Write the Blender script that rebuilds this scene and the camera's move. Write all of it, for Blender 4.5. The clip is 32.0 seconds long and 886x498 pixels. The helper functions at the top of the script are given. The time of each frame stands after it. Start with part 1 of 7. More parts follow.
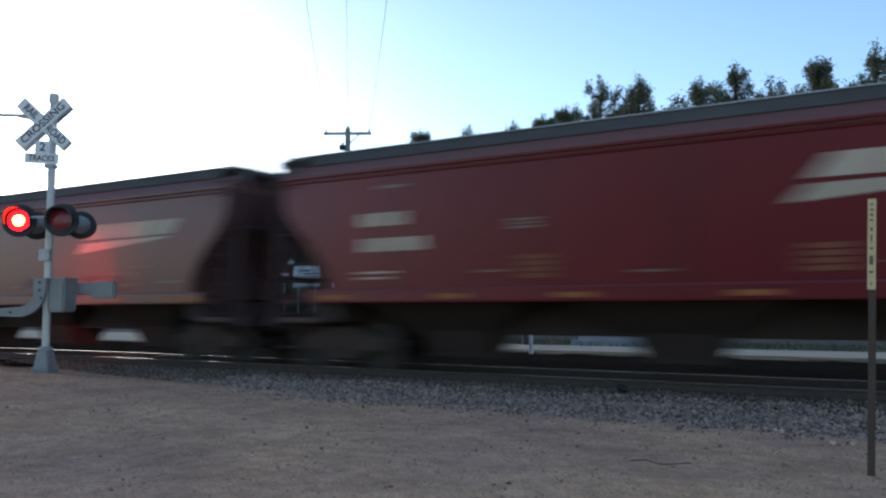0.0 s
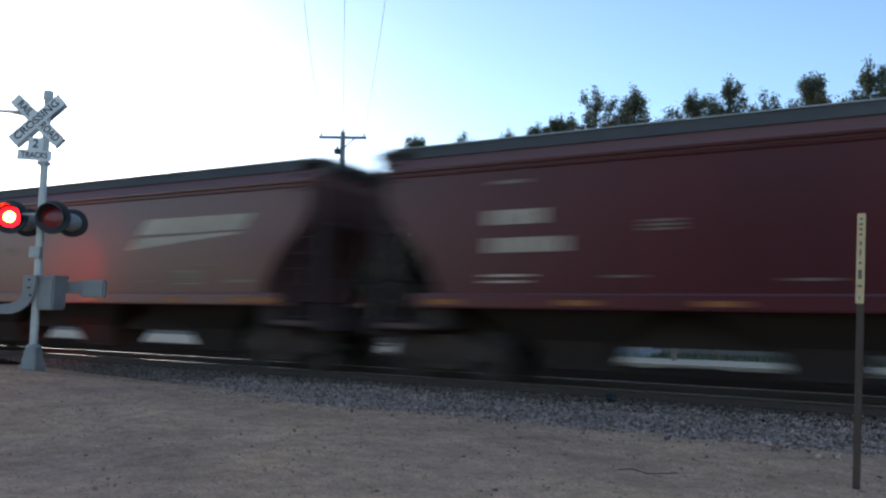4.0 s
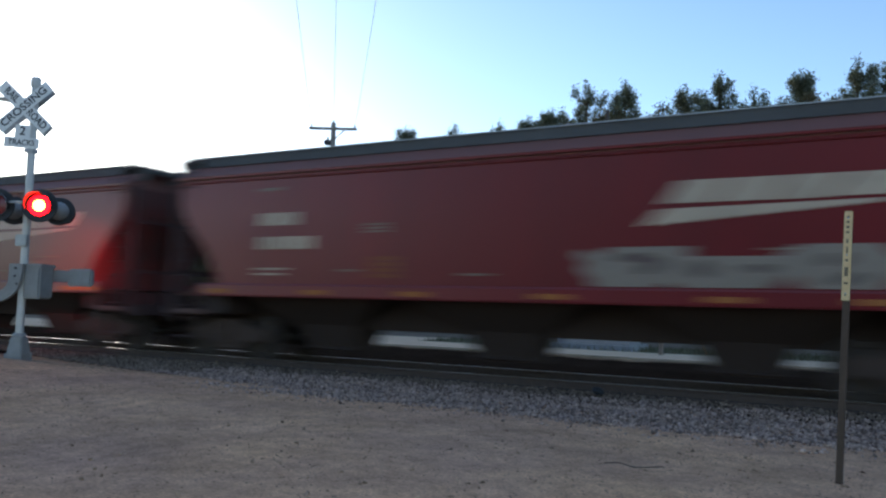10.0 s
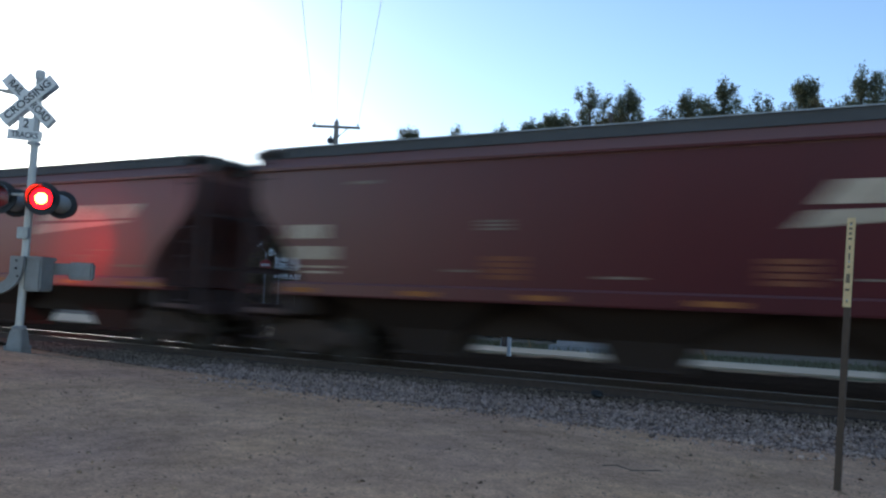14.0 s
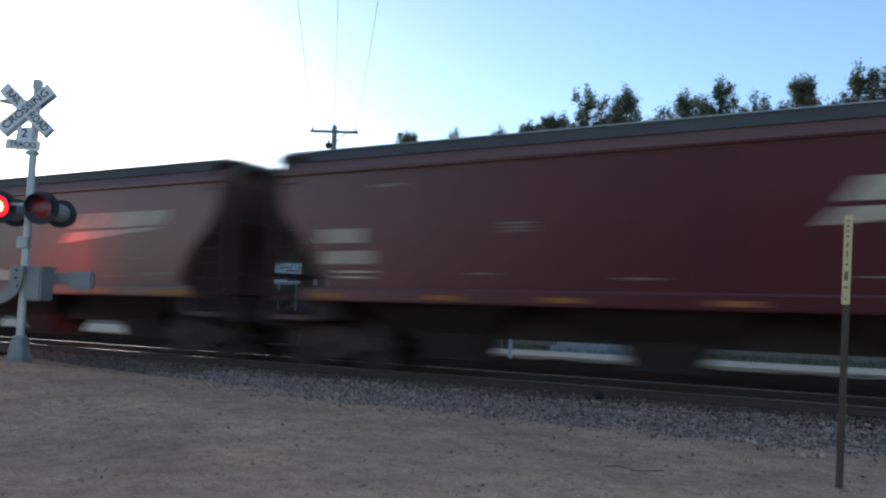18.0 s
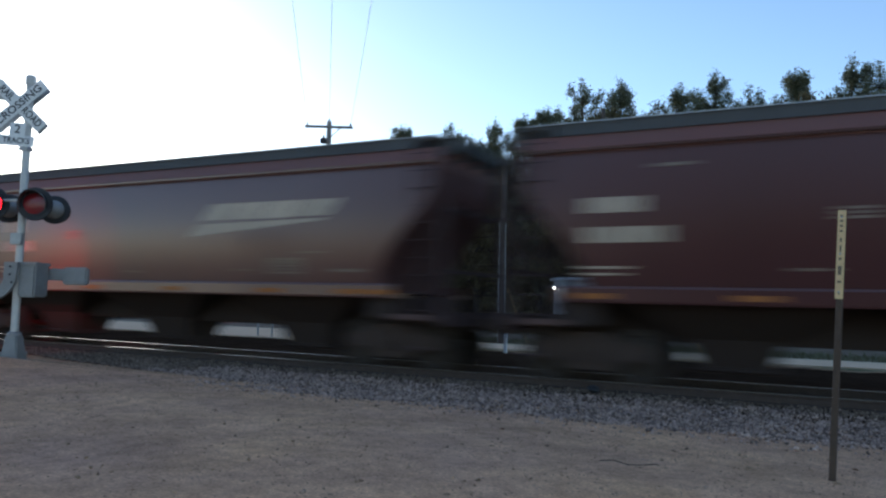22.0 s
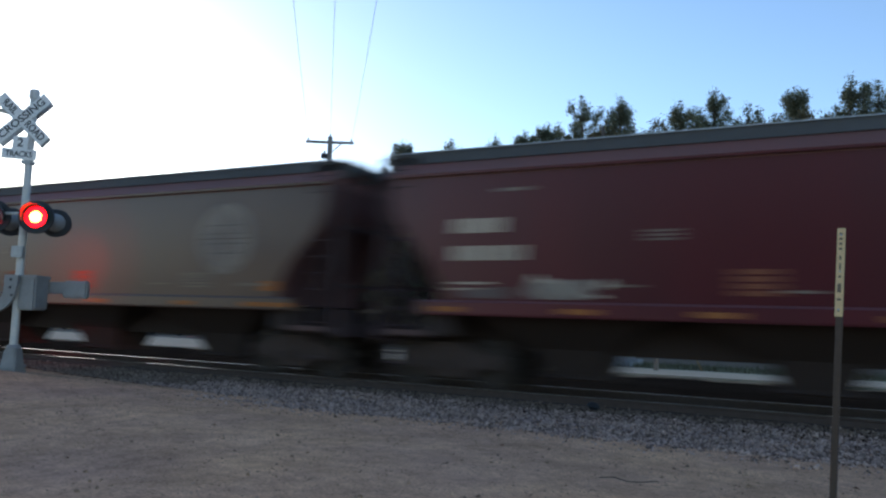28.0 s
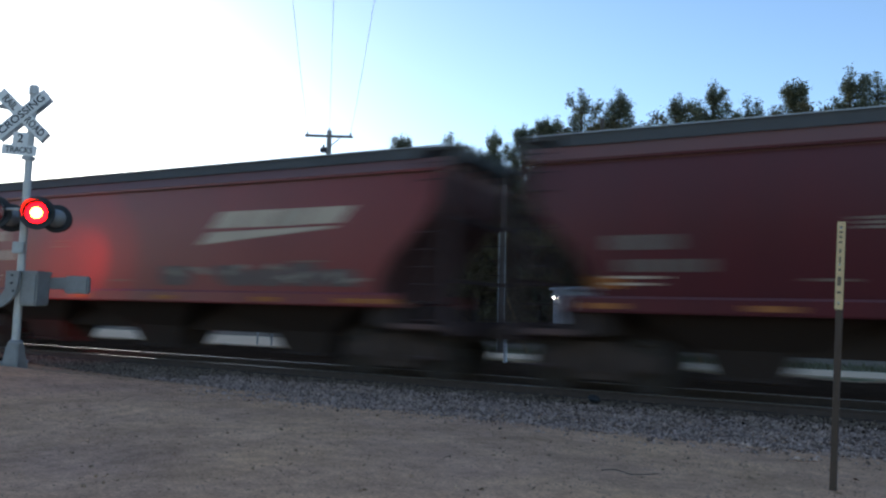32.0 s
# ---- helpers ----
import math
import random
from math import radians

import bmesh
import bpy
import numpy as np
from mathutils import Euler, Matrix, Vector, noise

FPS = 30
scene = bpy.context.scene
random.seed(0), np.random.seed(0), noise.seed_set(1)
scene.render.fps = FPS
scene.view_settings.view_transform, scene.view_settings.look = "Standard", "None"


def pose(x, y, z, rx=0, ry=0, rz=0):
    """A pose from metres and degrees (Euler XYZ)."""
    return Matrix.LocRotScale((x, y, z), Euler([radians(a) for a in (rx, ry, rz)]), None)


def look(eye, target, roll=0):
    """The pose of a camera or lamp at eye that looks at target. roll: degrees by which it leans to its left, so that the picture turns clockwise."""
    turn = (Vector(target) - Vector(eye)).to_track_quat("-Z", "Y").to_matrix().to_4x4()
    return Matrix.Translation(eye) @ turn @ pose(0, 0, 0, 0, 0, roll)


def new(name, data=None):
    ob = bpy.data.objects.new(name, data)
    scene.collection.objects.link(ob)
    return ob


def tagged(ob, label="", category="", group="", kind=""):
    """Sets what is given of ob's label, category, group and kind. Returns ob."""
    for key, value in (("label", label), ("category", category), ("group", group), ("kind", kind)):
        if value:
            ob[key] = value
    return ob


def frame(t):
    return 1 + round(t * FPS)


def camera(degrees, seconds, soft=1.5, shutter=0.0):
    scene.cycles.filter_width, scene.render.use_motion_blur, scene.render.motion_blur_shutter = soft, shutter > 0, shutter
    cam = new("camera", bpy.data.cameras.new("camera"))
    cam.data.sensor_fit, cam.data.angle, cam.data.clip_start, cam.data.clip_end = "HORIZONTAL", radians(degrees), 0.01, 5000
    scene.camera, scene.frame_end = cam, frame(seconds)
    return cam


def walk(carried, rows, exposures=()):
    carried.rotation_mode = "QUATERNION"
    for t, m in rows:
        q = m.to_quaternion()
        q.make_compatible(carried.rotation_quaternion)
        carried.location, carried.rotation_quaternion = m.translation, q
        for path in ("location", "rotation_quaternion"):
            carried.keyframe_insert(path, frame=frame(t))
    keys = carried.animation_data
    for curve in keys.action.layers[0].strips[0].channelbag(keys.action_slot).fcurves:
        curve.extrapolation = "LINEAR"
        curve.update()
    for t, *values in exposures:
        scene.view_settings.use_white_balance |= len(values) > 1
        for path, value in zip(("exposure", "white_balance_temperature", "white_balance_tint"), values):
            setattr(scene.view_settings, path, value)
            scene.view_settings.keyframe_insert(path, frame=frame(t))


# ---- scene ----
import collections

# ------------------------------------------------------------------ camera
cam = camera(62.2, 32.0, soft=2.3, shutter=0.8)


def view(yaw, pitch, roll, x, y, z):
    return pose(x, y, z) @ pose(0, 0, 0, 90 + pitch, 0, yaw) @ pose(0, 0, 0, 0, 0, roll)


# held in the hand: it turns and sways a little on the spot
walk(cam, [(t, view(*held)) for t, *held in [(0, 28.58, 4.30, -0.34, -0.005, 0.019, 1.325), (0.5, 28.56, 4.42, -0.21, -0.009, 0.016, 1.325), (1, 28.29, 4.46, -0.16, -0.001, 0.012, 1.324), (1.5, 28.17, 4.40, 0.16, 0.010, 0.023, 1.321), (2, 27.91, 4.48, 0.92, 0.002, 0.017, 1.321), (2.5, 28.12, 4.67, 0.60, 0.003, 0.015, 1.321), (4.5, 28.04, 4.79, 0.94, 0.003, 0.015, 1.317), (5, 28.34, 4.71, 1.17, 0.001, 0.012, 1.317), (5.5, 28.57, 4.67, 1.29, 0.001, 0.011, 1.322), (6, 28.23, 3.97, 1.31, -0.007, 0.006, 1.323), (6.5, 27.77, 3.63, 1.29, -0.004, 0.017, 1.319), (7, 27.56, 3.63, 1.43, -0.009, 0.011, 1.316), (7.5, 27.33, 3.46, 1.54, -0.011, 0.019, 1.317), (8, 27.46, 3.71, 1.39, -0.002, 0.024, 1.315), (8.5, 27.40, 4.21, 1.52, -0.001, 0.017, 1.323), (9, 27.62, 4.13, 1.64, 0.002, 0.005, 1.325), (9.5, 27.31, 4.22, 1.52, 0.001, 0.011, 1.319), (10, 27.18, 4.23, 1.40, 0.001, 0.012, 1.320), (10.5, 27.21, 3.95, 1.37, -0.003, 0.016, 1.322), (11, 27.20, 4.10, 1.27, -0.005, 0.012, 1.319), (11.5, 27.14, 4.45, 1.30, -0.003, 0.016, 1.320), (12, 27.04, 5.05, 1.11, 0.003, 0.014, 1.314), (12.5, 27.07, 4.96, 1.37, -0.007, -0.003, 1.327), (13, 26.71, 4.44, 1.90, -0.004, 0.010, 1.323), (13.5, 27.10, 4.28, 2.19, -0.006, 0.011, 1.320), (14, 27.24, 4.25, 2.42, -0.007, 0.012, 1.314), (14.5, 27.26, 4.20, 1.77, -0.000, 0.014, 1.320), (15, 27.25, 4.59, 1.68, -0.001, 0.005, 1.319), (15.5, 27.39, 4.61, 1.64, 0.011, 0.006, 1.319), (17.5, 27.09, 4.28, 1.63, 0.003, 0.023, 1.314), (18, 27.24, 4.48, 1.56, 0.006, 0.006, 1.318), (18.5, 27.30, 4.50, 1.71, 0.004, 0.004, 1.320), (19, 27.42, 4.58, 1.68, 0.007, 0.005, 1.318), (19.5, 27.01, 4.56, 1.40, 0.008, 0.006, 1.316), (20, 26.43, 4.51, 1.70, 0.004, -0.001, 1.321), (20.5, 25.97, 4.54, 1.81, -0.002, 0.012, 1.318), (21, 26.55, 4.39, 1.84, 0.002, 0.007, 1.316), (21.5, 26.95, 4.09, 1.62, 0.008, 0.005, 1.317), (22, 26.85, 4.10, 1.39, 0.008, -0.003, 1.322), (22.5, 26.74, 3.92, 1.29, 0.003, -0.003, 1.317), (23, 26.77, 3.95, 1.44, -0.003, -0.000, 1.316), (23.5, 26.73, 4.12, 1.19, -0.004, -0.001, 1.319), (24, 26.54, 4.21, 1.27, -0.004, -0.005, 1.319), (24.5, 26.44, 4.34, 1.48, -0.002, -0.016, 1.326), (26.5, 26.67, 4.90, 1.66, 0.002, -0.022, 1.320), (27, 26.83, 5.28, 1.83, 0.002, -0.023, 1.322), (27.5, 26.94, 5.36, 1.71, 0.007, -0.029, 1.320), (28, 26.85, 5.33, 1.74, 0.007, -0.027, 1.317), (28.5, 27.02, 5.10, 1.56, 0.006, -0.034, 1.323), (29, 27.00, 4.84, 1.51, -0.004, -0.040, 1.327), (29.5, 26.97, 4.79, 1.44, -0.000, -0.026, 1.320), (30, 26.90, 4.87, 1.55, -0.004, -0.037, 1.323), (30.5, 26.91, 4.87, 1.48, -0.002, -0.038, 1.319), (31, 26.69, 4.82, 1.46, -0.003, -0.029, 1.320), (31.5, 26.89, 4.79, 1.16, -0.002, -0.045, 1.320), (32, 26.78, 4.80, 1.48, 0.000, -0.063, 1.328)]],
     exposures=((0, 1.27, 6150, 13), (13, 1.26, 6150, 13), (19, 1.23, 6130, 13), (27, 1.19, 6110, 13), (32, 1.19, 6110, 13)))

# ------------------------------------------------------------------ light
SUN_EL, SUN_AZ = radians(13.0), radians(55.0)   # low, ahead and to the side, behind the train
world = bpy.data.worlds.new("sky")
scene.world = world
world.use_nodes = True
wn = world.node_tree.nodes
sky = wn.new("ShaderNodeTexSky")
sky.sky_type = "NISHITA"
sky.sun_disc = False
sky.sun_elevation = SUN_EL
sky.sun_rotation = -SUN_AZ
sky.air_density, sky.dust_density, sky.ozone_density = 1.0, 0.30, 2.4
wn["Background"].inputs[1].default_value = 0.11
world.node_tree.links.new(sky.outputs[0], wn["Background"].inputs[0])
sun_data = bpy.data.lights.new("sun", "SUN")
sun_data.energy, sun_data.angle, sun_data.color = 0.22, radians(15), (1.0, 0.88, 0.74)
sun = new("sun", sun_data)
sun.matrix_world = look((-math.sin(SUN_AZ) * math.cos(SUN_EL) * 50, math.cos(SUN_AZ) * math.cos(SUN_EL) * 50, math.sin(SUN_EL) * 50), (0, 0, 0))

# ------------------------------------------------------------------ materials


def mat(name, colour, rough=0.6, metal=0.0, vary=0.25, grain=0.0, scale=3.0, fine=40.0, second=None, amount=0.5, bump=0.0, streak=False, random=0.0, spec=0.5, island=0.0):
    """A surface with broad stains, fine grain and, if asked, a second colour in patches and a random tone per object."""
    m = bpy.data.materials.new(name)
    m.use_nodes = True
    n, l = m.node_tree.nodes, m.node_tree.links
    b = n["Principled BSDF"]
    b.inputs["Roughness"].default_value, b.inputs["Metallic"].default_value = rough, metal
    if isinstance(spec, tuple):
        # dusty enamel: dull when faced, glossy when seen along
        lw = n.new("ShaderNodeLayerWeight")
        lw.inputs["Blend"].default_value = 0.5
        gloss = n.new("ShaderNodeMapRange")
        gloss.inputs["From Min"].default_value, gloss.inputs["From Max"].default_value = 0.0, 0.27
        gloss.inputs["To Min"].default_value, gloss.inputs["To Max"].default_value = spec
        l.new(lw.outputs["Facing"], gloss.inputs["Value"])
        l.new(gloss.outputs[0], b.inputs["Specular IOR Level"])
    else:
        b.inputs["Specular IOR Level"].default_value = spec
    co = n.new("ShaderNodeTexCoord")
    mp = n.new("ShaderNodeMapping")
    l.new(co.outputs["Object"], mp.inputs[0])
    if streak:
        mp.inputs["Scale"].default_value = (1.0, 1.0, 0.14)
    big = n.new("ShaderNodeTexNoise")
    big.inputs["Scale"].default_value, big.inputs["Detail"].default_value, big.inputs["Roughness"].default_value = scale, 6.0, 0.65
    small = n.new("ShaderNodeTexNoise")
    small.inputs["Scale"].default_value, small.inputs["Detail"].default_value = fine, 4.0
    l.new(mp.outputs[0], big.inputs[0])
    l.new(co.outputs["Object"], small.inputs[0])
    if random:
        info = n.new("ShaderNodeObjectInfo")
        shift = n.new("ShaderNodeVectorMath")
        shift.operation = "SCALE"
        shift.inputs["Scale"].default_value = 37.0
        comb = n.new("ShaderNodeCombineXYZ")
        for k in range(3):
            l.new(info.outputs["Random"], comb.inputs[k])
        l.new(comb.outputs[0], shift.inputs[0])
        l.new(shift.outputs[0], mp.inputs["Location"])
    ramp = n.new("ShaderNodeMapRange")
    ramp.inputs["From Min"].default_value, ramp.inputs["From Max"].default_value = 0.3, 0.7
    l.new(big.outputs["Fac"], ramp.inputs["Value"])
    other = second or tuple(c * (1 - vary) for c in colour)
    mix = n.new("ShaderNodeMix")
    mix.data_type = "RGBA"
    mix.inputs["A"].default_value, mix.inputs["B"].default_value = (*colour, 1), (*other, 1)
    scaled = n.new("ShaderNodeMath")
    scaled.operation = "MULTIPLY"
    scaled.inputs[1].default_value = amount if second else 1.0
    l.new(ramp.outputs[0], scaled.inputs[0])
    l.new(scaled.outputs[0], mix.inputs["Factor"])
    out = mix.outputs["Result"]
    if grain or random:
        hs = n.new("ShaderNodeHueSaturation")
        val = n.new("ShaderNodeMath")
        val.operation = "MULTIPLY_ADD"
        l.new(small.outputs["Fac"], val.inputs[0])
        val.inputs[1].default_value, val.inputs[2].default_value = grain * 2, 1 - grain
        last = val.outputs[0]
        if random:
            tone = n.new("ShaderNodeMath")
            tone.operation = "MULTIPLY_ADD"
            l.new(info.outputs["Random"], tone.inputs[0])
            tone.inputs[1].default_value, tone.inputs[2].default_value = random * 2, 1 - random
            both = n.new("ShaderNodeMath")
            both.operation = "MULTIPLY"
            l.new(last, both.inputs[0])
            l.new(tone.outputs[0], both.inputs[1])
            last = both.outputs[0]
        l.new(last, hs.inputs["Value"])
        l.new(out, hs.inputs["Color"])
        out = hs.outputs[0]
    if island:
        geo = n.new("ShaderNodeNewGeometry")
        each = n.new("ShaderNodeMath")
        each.operation = "MULTIPLY_ADD"
        l.new(geo.outputs["Random Per Island"], each.inputs[0])
        each.inputs[1].default_value, each.inputs[2].default_value = island * 2, 1 - island
        tint = n.new("ShaderNodeHueSaturation")
        l.new(each.outputs[0], tint.inputs["Value"])
        l.new(out, tint.inputs["Color"])
        out = tint.outputs[0]
    l.new(out, b.inputs["Base Color"])
    if bump:
        bp = n.new("ShaderNodeBump")
        bp.inputs["Strength"].default_value, bp.inputs["Distance"].default_value = bump, 0.02
        l.new(small.outputs["Fac"], bp.inputs["Height"])
        l.new(bp.outputs[0], b.inputs["Normal"])
    return m


def glow(name, colour, strength):
    m = bpy.data.materials.new(name)
    m.use_nodes = True
    b = m.node_tree.nodes["Principled BSDF"]
    b.inputs["Base Color"].default_value = (*colour, 1)
    b.inputs["Emission Color"].default_value = (*colour, 1)
    b.inputs["Emission Strength"].default_value = strength
    return m


PAINT = {
    "red": mat("red_paint", (0.186, 0.023, 0.026), 0.40, grain=0.06, scale=1.1, fine=30, streak=True, random=0.10, spec=(0.10, 1.15), second=(0.124, 0.025, 0.026), amount=0.7),
    "maroon": mat("maroon_paint", (0.115, 0.022, 0.026), 0.40, grain=0.06, scale=1.1, fine=30, streak=True, random=0.10, spec=(0.10, 1.45), second=(0.072, 0.023, 0.026), amount=0.8),
    "brown": mat("brown_paint", (0.112, 0.036, 0.031), 0.40, grain=0.08, scale=1.0, fine=30, streak=True, random=0.10, spec=(0.10, 1.5), second=(0.086, 0.032, 0.028), amount=0.8),
    "dusty": mat("dust_covered_brown_paint", (0.090, 0.033, 0.031), 0.32, grain=0.08, scale=1.0, fine=30, streak=True, random=0.10, spec=(0.08, 2.0), second=(0.072, 0.030, 0.027), amount=0.7),
    "sooted": mat("sooty_brown_paint", (0.052, 0.027, 0.023), 0.40, grain=0.08, scale=1.0, fine=30, streak=True, random=0.10, spec=(0.08, 1.5), second=(0.042, 0.024, 0.021), amount=0.8),
    "grey": mat("grey_paint", (0.46, 0.395, 0.32), 0.5, vary=0.2, grain=0.05, scale=1.2, fine=30, streak=True, second=(0.32, 0.26, 0.20), amount=0.5),
}
for m, tint in (("red", (1.0, 0.64, 0.56, 1)), ("maroon", (1.0, 0.73, 0.60, 1)), ("brown", (1.0, 0.76, 0.62, 1)), ("dusty", (1.0, 0.77, 0.63, 1)), ("sooted", (1.0, 0.75, 0.57, 1))):
    PAINT[m].node_tree.nodes["Principled BSDF"].inputs["Specular Tint"].default_value = tint   # warm sky glow put into the sheen of the dusty enamel
M_ROOF = mat("weathered_roof_paint", (0.20, 0.19, 0.19), 0.7, grain=0.15, scale=2.0, second=(0.12, 0.085, 0.08), amount=0.8)
M_DUST = mat("dusty_red_roof_paint", (0.20, 0.075, 0.062), 0.6, grain=0.1, scale=1.5, second=(0.15, 0.08, 0.065), amount=0.8)
M_BOARD = mat("galvanised_grating", (0.105, 0.102, 0.098), 0.7, 0.0, grain=0.3, scale=4, spec=0.25, second=(0.065, 0.06, 0.056), amount=0.8)
M_UNDER = mat("underframe_grime", (0.054, 0.038, 0.031), 0.85, spec=0.15, grain=0.2, scale=2.5, second=(0.045, 0.03, 0.026), amount=0.5)
M_END = mat("sooty_end_frame", (0.070, 0.046, 0.042), 0.8, spec=0.2, grain=0.2, scale=2, second=(0.066, 0.034, 0.032), amount=0.5)
M_SOOT = mat("sooty_end_sheet", (0.135, 0.060, 0.054), 0.7, spec=0.2, grain=0.15, scale=2, second=(0.085, 0.046, 0.042), amount=0.7)
M_DUSTEND = mat("dusty_end_sill_paint", (0.125, 0.068, 0.056), 0.7, spec=0.3, grain=0.15, scale=3)
M_TRUCK = mat("bogie_cast_steel", (0.082, 0.054, 0.042), 0.8, spec=0.2, grain=0.2, scale=5, second=(0.05, 0.034, 0.027), amount=0.5)
M_TREAD = mat("wheel_steel", (0.07, 0.053, 0.043), 0.7, 0.2, spec=0.2, grain=0.1, scale=6)
M_MARK = mat("white_stencil", (0.56, 0.425, 0.30), 0.55, vary=0.25, grain=0.1, scale=3, random=0.12)
M_DIM = mat("dull_stencil", (0.26, 0.185, 0.13), 0.6, vary=0.3, grain=0.1, scale=3, random=0.15)
M_AMBER = mat("amber_reflector", (0.37, 0.105, 0.006), 0.4, vary=0.2, grain=0.1, scale=6)
M_PLACARD = mat("worn_orange_stencil", (0.24, 0.055, 0.010), 0.5, vary=0.3, grain=0.15, scale=5)
M_CREAM = mat("cream_paint", (0.40, 0.315, 0.235), 0.55, grain=0.15, scale=2.2, second=(0.27, 0.19, 0.145), amount=0.7)
M_WORN = mat("worn_cream_paint", (0.30, 0.225, 0.16), 0.55, grain=0.2, scale=2.2, second=(0.17, 0.115, 0.09), amount=0.9)
M_FADED = mat("faded_stencil", (0.17, 0.12, 0.09), 0.6, vary=0.3, grain=0.15, scale=3, random=0.15)
SPRAY = {
    "white": mat("white_spray", (0.56, 0.45, 0.33), 0.55, vary=0.25, grain=0.1, scale=2.5),
    "grey": mat("grey_spray", (0.30, 0.235, 0.18), 0.55, vary=0.3, grain=0.1, scale=2.5),
    "faint": mat("worn_grey_spray", (0.155, 0.10, 0.082), 0.6, vary=0.4, grain=0.15, scale=2.5),
    "blue": mat("blue_spray", (0.05, 0.27, 0.46), 0.5, vary=0.3, grain=0.1, scale=2.5),
    "navy": mat("navy_spray", (0.03, 0.05, 0.16), 0.5, vary=0.3, grain=0.1, scale=2.5),
    "yellow": mat("yellow_spray", (0.80, 0.43, 0.125), 0.55, grain=0.1, scale=1.3, second=(0.74, 0.49, 0.23), amount=0.8),
    "pale": mat("pale_yellow_spray", (0.76, 0.47, 0.20), 0.55, vary=0.2, grain=0.1, scale=2.5),
    "violet": mat("violet_spray", (0.24, 0.22, 0.52), 0.5, vary=0.3, grain=0.1, scale=2.5),
    "black": mat("black_spray", (0.03, 0.03, 0.035), 0.5, vary=0.3, grain=0.1, scale=2.5),
    "chalk": mat("chalky_white_spray", (0.55, 0.43, 0.33), 0.6, grain=0.15, scale=2.2, second=(0.38, 0.285, 0.22), amount=0.7),
    "rain": mat("thin_blue_grey_spray", (0.20, 0.18, 0.22), 0.55, vary=0.3, grain=0.1, scale=2.5),
    "ice": mat("pale_blue_white_spray", (0.44, 0.42, 0.42), 0.55, vary=0.25, grain=0.1, scale=2.5),
    "tan": mat("tan_spray", (0.36, 0.25, 0.165), 0.55, vary=0.25, grain=0.1, scale=2.5),
    "orange": mat("orange_spray", (0.60, 0.22, 0.04), 0.5, vary=0.3, grain=0.1, scale=2.5),
}
M_RAIL = mat("rusty_rail", (0.085, 0.054, 0.040), 0.8, 0.1, grain=0.2, scale=8)
M_RAILTOP = mat("polished_rail_head", (0.36, 0.33, 0.30), 0.38, 1.0, grain=0.05, scale=8)
M_TIE = mat("creosoted_timber", (0.08, 0.058, 0.044), 0.9, spec=0.0, grain=0.25, scale=6, random=0.25, bump=0.4)
M_STONE = mat("ballast_stone", (0.285, 0.20, 0.168), 0.85, grain=0.3, scale=1.6, fine=60, second=(0.47, 0.32, 0.235), amount=0.9, island=0.65, spec=0.05)
# oily stones, their colour also lowered for the shade under the cars
M_OILSHADE = mat("oily_shaded_ballast_stone", (0.070, 0.048, 0.037), 0.9, grain=0.3, scale=2, fine=60, second=(0.062, 0.047, 0.038), amount=0.9, island=0.5, spec=0.0)
M_STAIN = mat("rust_stained_ballast_stone", (0.20, 0.14, 0.105), 0.9, grain=0.3, scale=2, fine=60, second=(0.27, 0.195, 0.145), amount=0.9, island=0.55, spec=0.0)
M_PEBBLE = mat("gravel_pebble", (0.53, 0.325, 0.19), 0.9, grain=0.3, scale=5, second=(0.22, 0.14, 0.105), amount=1.0, island=0.5, spec=0.0)
M_GALV = mat("galvanised_steel", (0.44, 0.44, 0.43), 0.45, 0.6, grain=0.1, scale=7)
M_CAST = mat("dull_grey_cast_steel", (0.29, 0.275, 0.255), 0.6, 0.1, grain=0.15, scale=7, second=(0.20, 0.19, 0.18), amount=0.7)
M_DULL = mat("dull_weathered_steel", (0.30, 0.225, 0.165), 0.6, 0.1, grain=0.15, scale=6)
M_SILVER = mat("silver_painted_steel", (0.60, 0.55, 0.48), 0.5, 0.2, grain=0.08, scale=6, second=(0.36, 0.37, 0.37), amount=0.6)
M_BLACK = mat("matt_black_paint", (0.02, 0.02, 0.022), 0.6, grain=0.1, scale=6)
M_WHITE = mat("white_sign_sheeting", (0.82, 0.80, 0.76), 0.45, grain=0.05, vary=0.12, scale=5)
M_GREEN = mat("dark_green_post_paint", (0.035, 0.055, 0.035), 0.6, grain=0.15, scale=6)
M_GUARD = mat("weathered_yellow_plastic", (0.34, 0.20, 0.07), 0.6, grain=0.15, scale=8)
M_HOOD = mat("sooty_black_hood", (0.05, 0.045, 0.045), 0.25, grain=0.1, scale=6)
M_SHEET = mat("clean_white_sheeting", (0.86, 0.84, 0.80), 0.4, grain=0.04, vary=0.08, scale=5)
M_FADEINK = mat("faded_print", (0.20, 0.15, 0.095), 0.6)
M_INK = mat("black_sign_ink", (0.02, 0.02, 0.02), 0.5)
M_REDOFF = mat("unlit_red_lens", (0.24, 0.010, 0.016), 0.25)
M_REDON = glow("lit_red_lens", (1.0, 0.001, 0.002), 8.0)
M_REDCORE = glow("lit_lamp_centre", (1.0, 0.55, 0.05), 10.0)
M_STRIPE = mat("red_sheeting", (0.42, 0.03, 0.03), 0.45)
M_POST = mat("brown_channel_steel", (0.10, 0.066, 0.045), 0.65, 0.3, grain=0.2, scale=9)
M_PANEL = mat("faded_yellow_plastic", (0.74, 0.55, 0.28), 0.5, grain=0.12, scale=12, second=(0.62, 0.40, 0.2), amount=0.6)
M_POLE = mat("weathered_pole_timber", (0.11, 0.085, 0.07), 0.85, grain=0.25, scale=4, bump=0.3)
